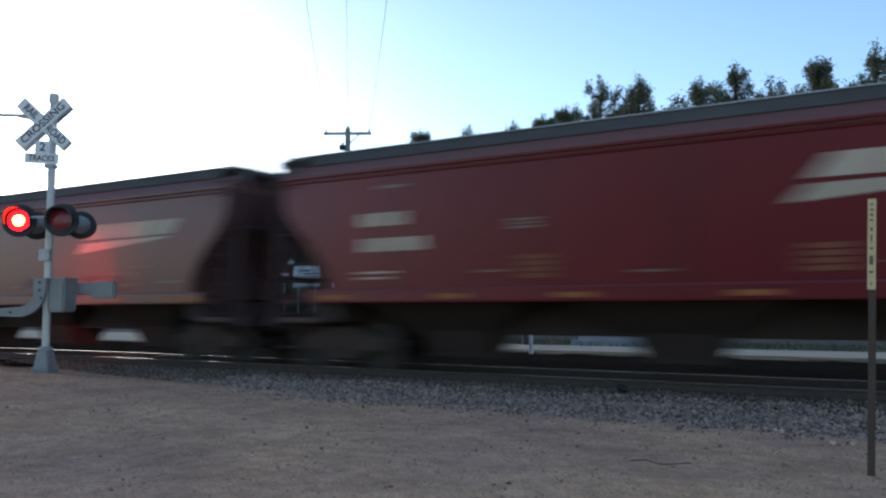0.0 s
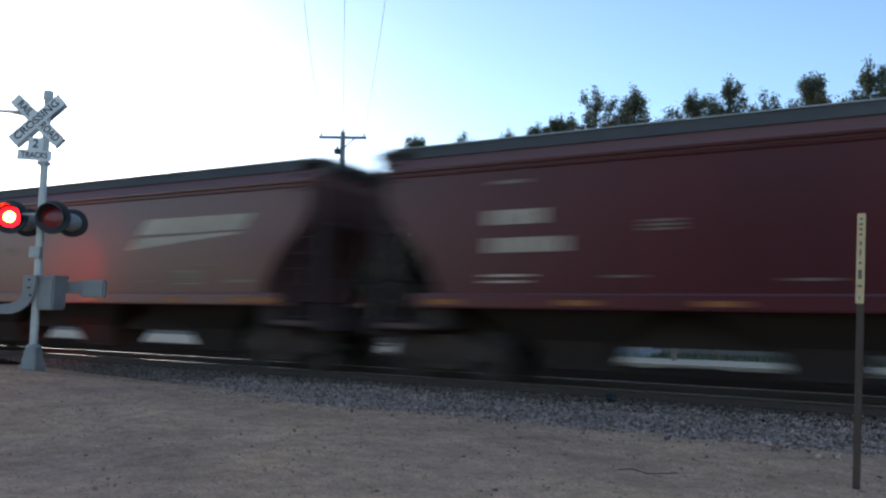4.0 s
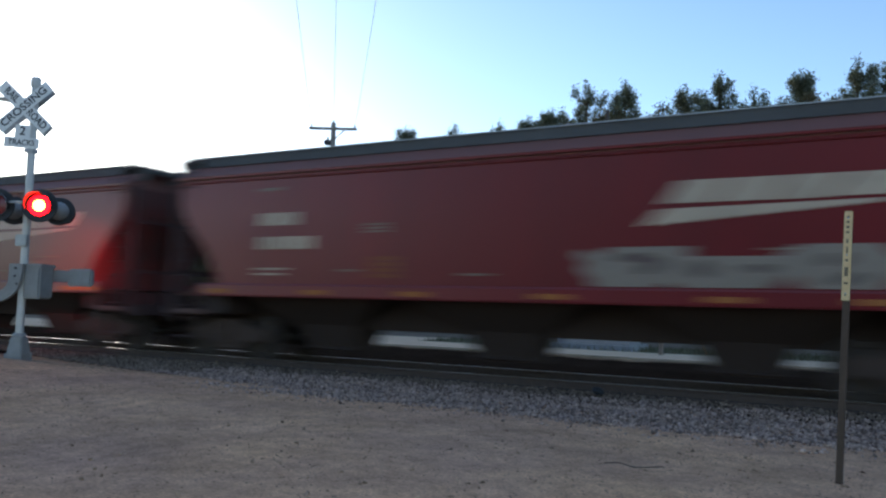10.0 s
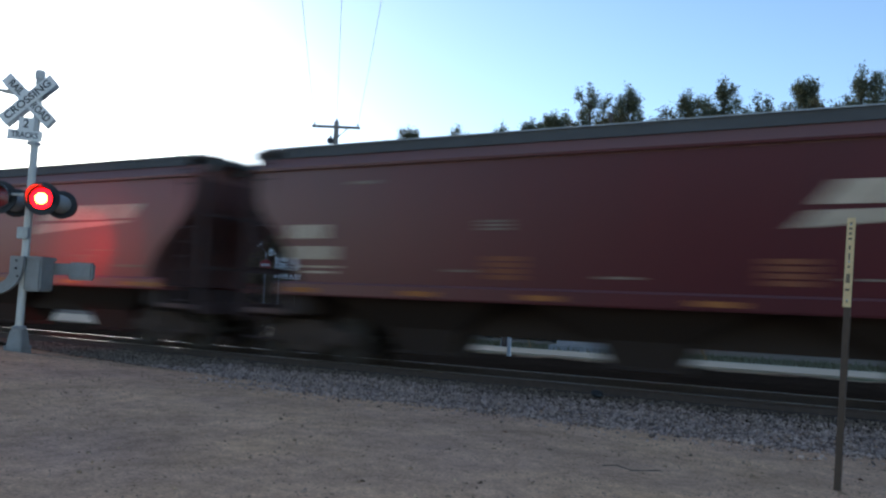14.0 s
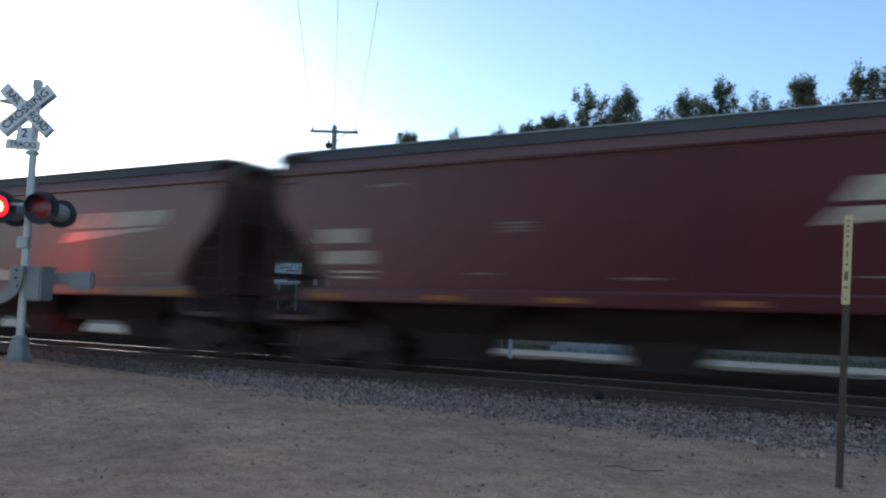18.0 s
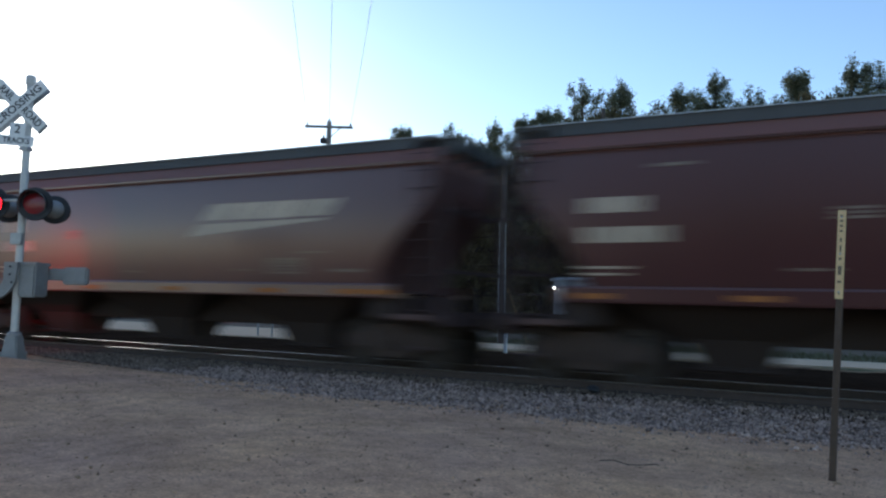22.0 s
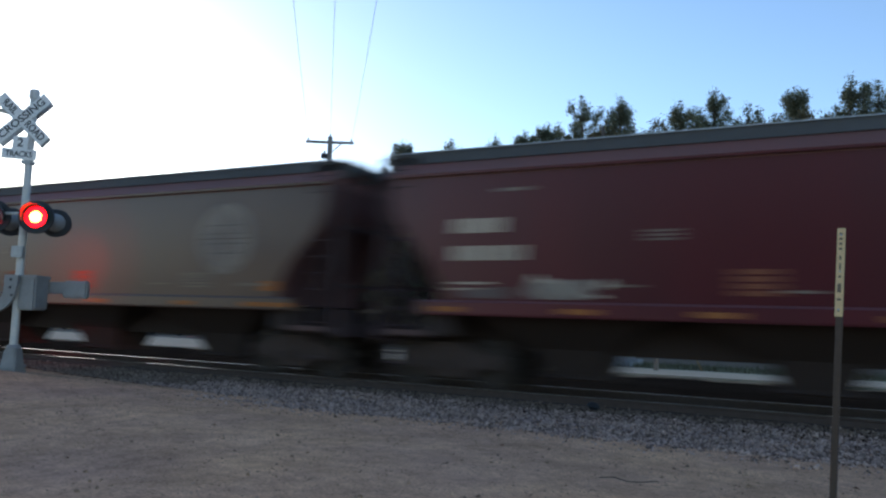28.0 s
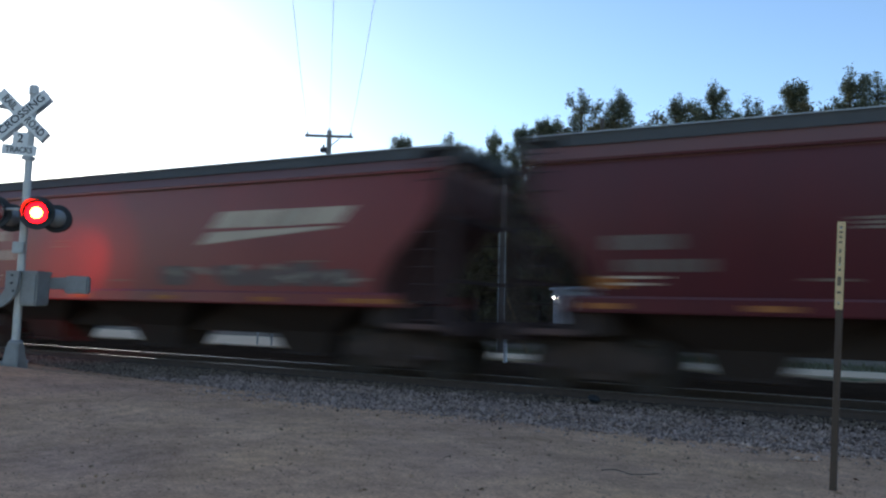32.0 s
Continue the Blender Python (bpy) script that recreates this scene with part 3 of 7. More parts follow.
def strip(name, y0, y1, z, thick, material, label, category, wobble=0.0, x0=-700, x1=500):
    xs = sorted(v for v in {*np.arange(-60, 20, 1.0), x0, x1, -300, -150, -100, 60, 150, 300} if x0 <= v <= x1)
    verts, faces = [], []
    for x in xs:
        a, b = wobble * noise.noise((x * 0.3, 1.0, 0.0)), wobble * noise.noise((x * 0.25, 7.0, 0.0))
        verts += [(x, y0 + a, z - thick), (x, y0 + a, z), (x, y1 + b, z), (x, y1 + b, z - thick)]
    for i in range(len(xs) - 1):
        k = 4 * i
        faces += [(k, k + 4, k + 5, k + 1), (k + 1, k + 5, k + 6, k + 2), (k + 2, k + 6, k + 7, k + 3)]
    ob = new(name, soup(name, verts, faces, material))
    return tagged(ob, label, category, kind="structure")


strip("road_service", 24.0, 27.0, -0.262, 0.12, M_LIME, "pale crushed limestone service lane beside the track", "road", 0.3)
strip("road_crossing", 23.4, 30.4, -0.268, 0.12, M_LIME, "wide pale gravel apron beside the road crossing", "road", 0.3, -70, -15)
strip("road_far", 30.5, 37.5, -0.255, 0.12, M_ASPHALT, "grey asphalt road beyond the grass verge", "road", 0.05)


def build_grass():
    rng = np.random.default_rng(12)
    verts, faces = [], []
    for i in range(16000):
        x, y = rng.uniform(-60, 12), rng.uniform(27.2, 30.3) if rng.random() < 0.6 else rng.uniform(37.6, 46)
        if x < -15 and y < 30.4:
            continue
        h, w, a = rng.uniform(0.08, 0.30), rng.uniform(0.012, 0.03), rng.random() * 6.283
        dx, dy = math.cos(a) * w, math.sin(a) * w
        lx, ly = rng.normal(0, 0.4) * h, rng.normal(0, 0.4) * h
        k = len(verts)
        z = -0.31
        verts += [(x - dx, y - dy, z), (x + dx, y + dy, z), (x + lx, y + ly, z + h)]
        faces.append((k, k + 1, k + 2))
    ob = new("grass", soup("grass", verts, faces, M_GRASS))
    tagged(ob, "rough green and straw-coloured verge grass", "grass", kind="stuff")


build_grass()

# ------------------------------------------------------------------ the train
HALF, BOTTOM = 8.04, 7.05     # half length at the eaves and at the side sill
SIDE = 1.60
CARS = collections.OrderedDict()


def end_x(z):
    """Where the sloped end sheet stands at height z."""
    return bend(z, ((1.43, 6.76), (1.9, 6.84), (2.37, 7.14), (2.69, 7.46), (3.04, 7.80), (3.4, 7.99), (3.95, HALF)))


def side_y(z, curve):
    return SIDE - curve * (abs((z - 2.6) / 1.35) ** 2.0 if z > 2.6 else 0.5 * abs((z - 2.6) / 1.1) ** 2.0)


def car_meshes(paint, curve):
    """The shared meshes of one pattern of covered hopper, in its own space: x along the track, rail top at 0."""
    out = {}
    pm = PAINT[paint]
    bm = bmesh.new()
    rings = []
    zs = [1.47, 1.6, 1.9, 2.1, 2.35, 2.6, 2.8, 2.9, 3.0, 3.2, 3.4, 3.6, 3.78, 3.93]
    for z in zs:
        ex, wy = end_x(z), side_y(z, curve)
        xs = [ex, ex - 0.06] + [ex * k for k in (0.5, 0.0, -0.5)] + [-ex + 0.06, -ex]
        near = [(x, -wy if abs(x) < ex - 0.01 else -wy + 0.06, z) for x in xs]
        far = [(-x, wy if abs(x) < ex - 0.01 else wy - 0.06, z) for x in xs]
        rings.append([bm.verts.new(p) for p in near + far])
    for p, q in zip(rings, rings[1:]):
        for i in range(len(p)):
            j = (i + 1) % len(p)
            bm.faces.new((p[i], p[j], q[j], q[i]))
    bm.faces.new(rings[0])
    bm.faces.new(rings[-1])
    bmesh.ops.recalc_face_normals(bm, faces=bm.faces)
    for f in bm.faces:
        f.material_index = 1 if abs(f.normal.x) > 0.3 and paint != "grey" else 0
    out["body"] = mesh("body", bm, pm, 25)
    out["body"].materials.append(M_SOOT)
    # roof: eaves rail, sloped sheets, raised coaming
    bm = bmesh.new()
    top = side_y(3.93, curve)
    for s in (-1, 1):
        box(bm, (-HALF - 0.02, s * (top + 0.045) - 0.035, 3.955), (HALF + 0.02, s * (top + 0.045) + 0.035, 4.00), 0.008)
    out["eaves"] = mesh("eaves_angle", bm, pm)
    bm = bmesh.new()
    prism(bm, [(-top, 3.93), (-top - 0.03, 4.02), (-1.30, 4.27), (-1.0, 4.33), (0, 4.40), (1.0, 4.33), (1.30, 4.27), (top + 0.03, 4.02), (top, 3.93)], "x", -HALF, HALF)
    out["roof"] = mesh("roof", bm, pm if paint == "grey" else M_DUST, 30)
    bm = bmesh.new()
    box(bm, (-7.4, -0.42, 4.38), (7.4, 0.42, 4.56), 0.03)
    out["coaming"] = mesh("hatch_coaming", bm, M_ROOF)
    bm = bmesh.new()
    box(bm, (-1.78, -0.48, 4.56), (1.78, 0.48, 4.62), 0.025)
    out["hatch"] = mesh("hatch_cover", bm, M_ROOF)
    bm = bmesh.new()
    box(bm, (-HALF - 0.12, -0.34, 4.43), (HALF + 0.12, 0.34, 4.475))
    prism(bm, [(-0.36, 4.27), (-0.33, 4.485), (-0.31, 4.485), (-0.34, 4.27)], "x", -HALF + 0.5, HALF - 0.5)
    for k in range(-10, 11):
        box(bm, (k * 0.8 - 0.03, -0.30, 4.25), (k * 0.8 + 0.03, 0.30, 4.44))
    out["board"] = mesh("running_board", bm, M_BOARD)
    bm = bmesh.new()
    box(bm, (-HALF - 0.12, -0.365, 4.482), (HALF + 0.12, -0.325, 4.502))
    out["board_edge"] = mesh("board_edge", bm, M_BOARD if paint == "brown" else M_GALV)
    bm = bmesh.new()
    box(bm, (HALF - 0.35, -1.30, 4.40), (HALF + 0.34, 1.30, 4.445), 0.006)
    for y in (-1.2, -0.4, 0.4, 1.2):
        box(bm, (HALF - 0.02, y - 0.03, 4.12), (HALF + 0.30, y + 0.03, 4.40))
    box(bm, (HALF + 0.28, -1.30, 4.30), (HALF + 0.34, 1.30, 4.41))
    out["walkway"] = mesh("end_walkway", bm, M_BOARD)
    # pressed lip below the eaves
    bm = bmesh.new()
    for s in (-1, 1):
        y = s * side_y(3.87, curve)
        prism(bm, [(y - s * 0.02, 3.85), (y + s * 0.03, 3.855), (y + s * 0.035, 3.872), (y - s * 0.02, 3.90)], "x", -HALF + 0.02, HALF - 0.02)
    out["lip"] = mesh("top_chord", bm, pm)
    # side sill with its lip
    bm = bmesh.new()
    prism(bm, [(-1.0, 1.365), (-1.64, 1.365), (-1.65, 1.40), (-1.65, 1.60), (-1.61, 1.64), (-1.56, 1.64), (-1.56, 1.46), (-1.0, 1.46)], "x", -BOTTOM - 0.15, BOTTOM + 0.15)
    out["sill"] = mesh("side_sill", bm, pm)
    # underframe
    bm = bmesh.new()
    box(bm, (-8.35, -0.33, 0.72), (8.35, 0.33, 1.10), 0.02)
    box(bm, (-6.6, -0.30, 1.08), (6.6, 0.30, 1.46))
    for x in (-6.85, 6.85):
        box(bm, (x - 0.3, -1.5, 0.98), (x + 0.3, 1.5, 1.42), 0.03)
    out["centre_sill"] = mesh("centre_sill", bm, M_UNDER)
    bm = bmesh.new()
    a = [bm.verts.new(p) for p in ((-1.95, -1.35, 1.46), (1.95, -1.35, 1.46), (1.95, 1.35, 1.46), (-1.95, 1.35, 1.46))]
    b = [bm.verts.new(p) for p in ((-0.62, -0.45, 0.34), (0.62, -0.45, 0.34), (0.62, 0.45, 0.34), (-0.62, 0.45, 0.34))]
    m_ = [bm.verts.new(p) for p in ((-0.80, -0.62, 0.80), (0.80, -0.62, 0.80), (0.80, 0.62, 0.80), (-0.80, 0.62, 0.80))]
    bm.faces.new(a)
    bm.faces.new(b[::-1])
    for i in range(4):
        j = (i + 1) % 4
        bm.faces.new((a[i], m_[i], m_[j], a[j]))
        bm.faces.new((m_[i], b[i], b[j], m_[j]))
    bmesh.ops.recalc_face_normals(bm, faces=bm.faces)
    out["bay"] = mesh("hopper_bay", bm, M_UNDER)
    bm = bmesh.new()
    box(bm, (-0.66, -0.5, 0.24), (0.66, 0.5, 0.35), 0.015)
    rod(bm, (-0.72, -0.56, 0.30), (0.72, -0.56, 0.30), 0.03, 8)
    rod(bm, (-0.4, -0.95, 0.30), (-0.4, 0.95, 0.30), 0.025, 8)
    out["gate"] = mesh("outlet_gate", bm, M_UNDER)
    # open end: platform, posts, braces, cross bars
    bm = bmesh.new()
    box(bm, (7.0, -1.52, 0.94), (8.38, 1.52, 1.04), 0.015)
    box(bm, (8.28, -1.52, 0.86), (8.40, 1.52, 1.12), 0.012)
    out["platform"] = mesh("end_platform", bm, M_END)
    bm = bmesh.new()
    box(bm, (7.12, -0.03, 0.97), (7.98, 0.03, 1.07), 0.01)
    out["end_sill"] = mesh("end_sill", bm, M_DUSTEND)
    bm = bmesh.new()
    for s in (-1, 1):
        box(bm, (8.18, s * 1.44 - 0.05, 1.02), (8.28, s * 1.44 + 0.05, 3.95))
        rod(bm, (7.28, s * 1.40, 1.02), (8.20, s * 1.40, 3.0), 0.045, 6)
        rod(bm, (7.35, s * 0.55, 1.02), (8.0, s * 0.55, 3.3), 0.05, 6)
    for z in (1.9, 3.1):
        box(bm, (8.18, -1.44, z - 0.04), (8.26, 1.44, z + 0.04))
    box(bm, (7.25, -0.5, 1.03), (7.75, 0.35, 1.40), 0.06)
    out["frame"] = mesh("end_frame", bm, M_END)
    bm = bmesh.new()
    for x in (-0.21, 0.21):
        rod(bm, (x, 0, 1.0), (x, 0, 4.45), 0.017, 6)
    for k in range(10):
        rod(bm, (-0.21, 0, 1.15 + k * 0.33), (0.21, 0, 1.15 + k * 0.33), 0.012, 6)
    out["ladder"] = mesh("ladder", bm, M_END)
    bm = bmesh.new()
    lathe(bm, [(-0.03, 0.24), (0.0, 0.28), (0.03, 0.24), (0.0, 0.215), (-0.03, 0.24)], "x", 20)
    for k in range(4):
        a = k * math.pi / 4
        rod(bm, (0, -0.24 * math.cos(a), -0.24 * math.sin(a)), (0, 0.24 * math.cos(a), 0.24 * math.sin(a)), 0.014, 5)
    out["brake_wheel"] = mesh("brake_wheel", bm, M_END)
    bm = bmesh.new()
    box(bm, (8.35, -0.10, 0.80), (8.70, 0.10, 1.0), 0.02)
    box(bm, (8.66, -0.19, 0.72), (8.97, 0.17, 1.06), 0.05)
    rod(bm, (8.4, 0.25, 0.85), (8.9, 0.33, 0.55), 0.025, 6)
    out["coupler"] = mesh("coupler", bm, M_TRUCK)
    bm = bmesh.new()
    for x in (-0.25, 0.25):
        rod(bm, (x, 0, 0.45), (x, 0, 1.4), 0.015, 5)
    box(bm, (-0.25, -0.06, 0.44), (0.25, 0.06, 0.47))
    out["stirrup"] = mesh("stirrup_step", bm, M_END)
    # bogie
    bm = bmesh.new()
    prism(bm, [(-1.12, 0.38), (-1.12, 0.62), (-0.62, 0.72), (-0.34, 0.86), (0.34, 0.86), (0.62, 0.72), (1.12, 0.62), (1.12, 0.38), (0.66, 0.42), (0.36, 0.22), (-0.36, 0.22), (-0.66, 0.42)], "y", -0.07, 0.07)
    for x in (-0.88, 0.88):
        rod(bm, (x, -0.12, 0.457), (x, 0.12, 0.457), 0.11, 10)
    for x in (-0.16, 0.0, 0.16):
        rod(bm, (x, -0.1, 0.34), (x, -0.1, 0.62), 0.06, 8)
    out["side_frame"] = mesh("side_frame", bm, M_TRUCK)
    bm = bmesh.new()
    box(bm, (-0.2, -1.15, 0.50), (0.2, 1.15, 0.78), 0.04)
    for x in (-0.45, 0.45):
        rod(bm, (x, -0.75, 0.42), (x, 0.75, 0.42), 0.05, 6)
    out["bolster"] = mesh("bolster", bm, M_TRUCK)
    bm = bmesh.new()
    for s in (-1, 1):
        y = s * GAUGE
        sub = bmesh.new()
        lathe(sub, [(-0.05, 0.06), (-0.05, 0.16), (-0.02, 0.34), (-0.065, 0.38), (-0.065, 0.457), (0.045, 0.462), (0.055, 0.485), (0.075, 0.482), (0.075, 0.38), (0.02, 0.34), (0.04, 0.16), (0.04, 0.06)], "y", 28)
        # two cast-in lightening marks show that the plate turns
        for v in sub.verts:
            v.co.y = v.co.y * -s + y if s > 0 else v.co.y + y
        tmp = bpy.data.meshes.new("tmp")
        sub.to_mesh(tmp)
        sub.free()
        bm.from_mesh(tmp)
        bpy.data.meshes.remove(tmp)
    rod(bm, (0, -1.08, 0), (0, 1.08, 0), 0.075, 12)
    for s in (-1, 1):
        for k in range(3):
            a = k * 2.094
            rod(bm, (0.05 * math.cos(a), s * 1.08, 0.05 * math.sin(a)), (0.05 * math.cos(a), s * 1.10, 0.05 * math.sin(a)), 0.018, 6)
    bmesh.ops.recalc_face_normals(bm, faces=bm.faces)
    out["wheelset"] = mesh("wheelset", bm, M_TREAD, 40)
    return out


def face(bm, pts, curve, y=0.012):
    """A thin plate that follows the near side wall, from (x, z) points in order."""
    a = [bm.verts.new((x, -side_y(z, curve) - y, z)) for x, z in pts]
    b = [bm.verts.new((x, -side_y(z, curve) + 0.02, z)) for x, z in pts]
    bm.faces.new(a)
    bm.faces.new(b[::-1])
    for i in range(len(pts)):
        j = (i + 1) % len(pts)
        bm.faces.new((a[i], b[i], b[j], a[j]))


def slab(bm, x0, x1, z0, z1, curve, y=0.012, skew=0.0):
    n = max(1, int((z1 - z0) / 0.35))
    for k in range(n):
        a, b = z0 + (z1 - z0) * k / n, z0 + (z1 - z0) * (k + 1) / n
        sa, sb = skew * k / n, skew * (k + 1) / n
        face(bm, [(x0 + sa, a), (x1 + sa, a), (x1 + sb, b), (x0 + sb, b)], curve, y)


SHARED = {}


def shared(key, make):
    if key not in SHARED:
        SHARED[key] = make()
    return SHARED[key]


def bar_mesh(name, rows, material, curve, y=0.012, skew=0.0):
    bm = bmesh.new()
    for x0, x1, z0, z1 in rows:
        slab(bm, x0, x1, z0, z1, curve, y, skew)
    bmesh.ops.recalc_face_normals(bm, faces=bm.faces)
    return mesh(name, bm, material)


def mark_meshes(curve, style):
    """Stencilled marks shared by the cars of one pattern: (part name, label, mesh) in a list, and the loose ones by key."""
    out = {"fixed": []}
    fix = out["fixed"]

    def bars(name, rows, material, label, skew=0.0):
        for r in rows:
            fix.append((name, label, bar_mesh(name, [r], material, curve, 0.016 if name == "emblem_bar" else 0.012, skew)))

    if style in ("wedge", "wedge_low"):
        dx, dz, wide = (1.85, 0.02, 1.05) if curve > 0.1 else (2.40, 0.0, 0.98)
        bars("emblem_block", [(a * wide + dx, b * wide + dx, c + dz, 3.36 + dz) for a, b, c in ((0.32, 1.10, 3.00), (1.16, 1.95, 3.00), (2.01, 2.78, 3.00), (2.84, 3.78, 3.02))], M_MARK, "white slanted emblem block", 0.30)
        bm = bmesh.new()
        face(bm, [(dx, 2.64 + dz), (3.6 * wide + dx, 2.92 + dz), (3.7 * wide + dx, 2.97 + dz), (0.28 + dx, 2.91 + dz)], curve)
        bmesh.ops.recalc_face_normals(bm, faces=bm.faces)
        fix.append(("emblem_wedge", "white tapering stripe", mesh("emblem_wedge", bm, M_MARK)))
    elif style in ("disc", "disc_worn"):
        cx, cz, r = 6.28, 2.88, 0.78
        for sx in (-1, 1):
            for sz in (-1, 1):
                bm = bmesh.new()
                for k in range(8):
                    a, b = math.pi / 2 * k / 8, math.pi / 2 * (k + 1) / 8
                    za, zb = max(0.012, r * math.sin(a)), r * math.sin(b)
                    xa, xb = r * math.cos(a), max(0.04, r * math.cos(b))
                    face(bm, [(cx + sx * 0.025, cz + sz * za), (cx + sx * xa, cz + sz * za), (cx + sx * xb, cz + sz * zb), (cx + sx * 0.025, cz + sz * zb)], curve)
                bmesh.ops.recalc_face_normals(bm, faces=bm.faces)
                fix.append(("emblem_quarter", "cream quarter of the round emblem", mesh("emblem_quarter", bm, M_CREAM if style == "disc" else M_WORN)))
    if style in ("disc", "disc_worn"):
        bars("emblem_bar", [(5.80, 6.76, 3.16, 3.185), (5.62, 6.94, 2.98, 3.0), (5.62, 6.94, 2.76, 2.78), (5.80, 6.76, 2.55, 2.575)], M_DIM if style == "disc" else M_FADED, "dull worn line across the emblem")
    if style == "wedge_low":
        bars("initial_bar", [(-6.75 + k * 0.25, -6.55 + k * 0.25, 2.52, 2.80) for k in range(4)], M_MARK, "white stencilled bar")
        bars("number_bar", [(-6.7 + k * 0.2, -6.54 + k * 0.2, 2.10, 2.36) for k in range(6)], M_MARK, "white stencilled bar")
    elif style in ("disc", "disc_worn"):
        bars("initial_bar", [(-6.4 + k * 0.30, -6.16 + k * 0.30, 2.40, 2.64) for k in range(4)], M_DIM if style == "disc" else M_FADED, "dull stencilled bar")
        bars("number_bar", [(-6.2 + k * 0.25, -6.0 + k * 0.25, 2.04, 2.24) for k in range(6)], M_DIM if style == "disc" else M_FADED, "dull stencilled bar")
    else:
        bars("initial_bar", [(-5.65 + k * 0.27, -5.43 + k * 0.27, 2.86, 3.12) for k in range(4)], M_MARK, "white stencilled bar")
        bars("number_bar", [(-5.65 + k * 0.25, -5.45 + k * 0.25, 2.36, 2.62) for k in range(6)], M_MARK, "white stencilled bar")
    bars("limit_line", [(-5.75, -4.85, 1.93, 1.97), (-5.75, -4.95, 1.82, 1.86)] if style == "wedge" else [(-6.4, -5.5, 1.93, 1.97), (-6.4, -5.6, 1.82, 1.86)], M_MARK, "white stencilled line")
    if style not in ("disc", "disc_worn"):
        bars("builder_line", [(-5.6, -4.95, 3.60, 3.66)], M_DIM, "small dull stencil line")
    bars("capacity_line", [(-2.75, -2.25, 2.66 + k * 0.07, 2.70 + k * 0.07) for k in range(3)], M_DIM, "small dull stencil line")
    bars("stencil_line", [(-3.4, -2.9, 1.90, 1.94), (-0.6, 0.0, 1.83, 1.87), (2.9, 3.6, 1.88, 1.91), (5.6, 6.5, 1.86, 1.92), (4.7, 5.5, 2.24, 2.27)], M_DIM, "small dull stencil line")
    fix.append(("data_table", "white stencilled table", bar_mesh("data_table", [(4.0, 4.9, 2.10, 2.14), (4.0, 4.9, 1.82, 1.86), (4.0, 4.06, 1.86, 2.10), (4.84, 4.9, 1.86, 2.10), (4.06, 4.84, 1.97, 1.99)], M_DIM, curve)))
    bars("table_line", [(4.10, 4.80, z, z + 0.025) for z in (1.90, 2.02, 2.06)], M_DIM, "small dull stencil line")
    out["placard"] = bar_mesh("placard_line", [(-0.33, 0.33, 0.0, 0.08)], M_PLACARD, 0.0)
    bm = bmesh.new()
    box(bm, (-0.33, -1.668, 1.43), (0.33, -1.64, 1.52), 0.004)
    out["reflector"] = mesh("reflector", bm, M_AMBER)
    out["amber_patch"] = bar_mesh("amber_patch", [(-0.24, 0.24, 1.76, 1.96)], M_AMBER, curve)
    return out


def spray(car, x0, x1, z0, z1, colours, seed, curve, letters=7, fill=0.8, lift=0.0):
    """Painted-on lettering too wild to read: a fill, fat rounded strokes on it and outlines, each colour a part of its own."""
    rng = np.random.default_rng(seed)
    w = (x1 - x0) / letters
    for c, colour in enumerate(colours):
        for k in range(letters):
            if rng.random() > fill and c == 0:
                continue
            cx = x0 + (k + 0.5) * w
            for _ in range(1 if c == 0 else 2):
                bm = bmesh.new()
                rx = w * (rng.uniform(0.54, 0.66) if c == 0 else rng.uniform(0.10, 0.28))
                hz = (z1 - z0) / 2 * (rng.uniform(0.66, 1.0) if c == 0 else rng.uniform(0.12, 0.42))
                ox = 0 if c == 0 else rng.uniform(-0.3, 0.3) * w
                oz = (z0 + hz) if c == 0 else rng.uniform(z0 + hz, z1 - hz)
                steps = max(3, int(hz * 2 / 0.16) + 1)
                jit = [rng.uniform(0.70, 1.0) for _ in range(2 * steps + 2)]
                lean = rng.uniform(-0.3, 0.3) * w
                rows = []
                for i in range(steps + 1):
                    f = i / steps
                    bulge = 0.55 + 0.45 * math.sin(math.pi * (0.15 + 0.7 * f)) if c == 0 else 0.35 + 0.65 * math.sin(math.pi * f)
                    z = oz - hz + 2 * hz * f
                    rows.append((cx + ox + lean * f - rx * bulge * jit[2 * i], cx + ox + lean * f + rx * bulge * jit[2 * i + 1], z))
                for p, q in zip(rows, rows[1:]):
                    face(bm, [(p[0], p[2]), (p[1], p[2]), (q[1], q[2]), (q[0], q[2])], curve, 0.014 + lift + 0.004 * c + 0.0004 * k)
                bmesh.ops.remove_doubles(bm, verts=bm.verts, dist=0.0002)
                bmesh.ops.recalc_face_normals(bm, faces=bm.faces)
                part("spray_stroke", bm, SPRAY[colour], car, colour + " spray paint stroke")


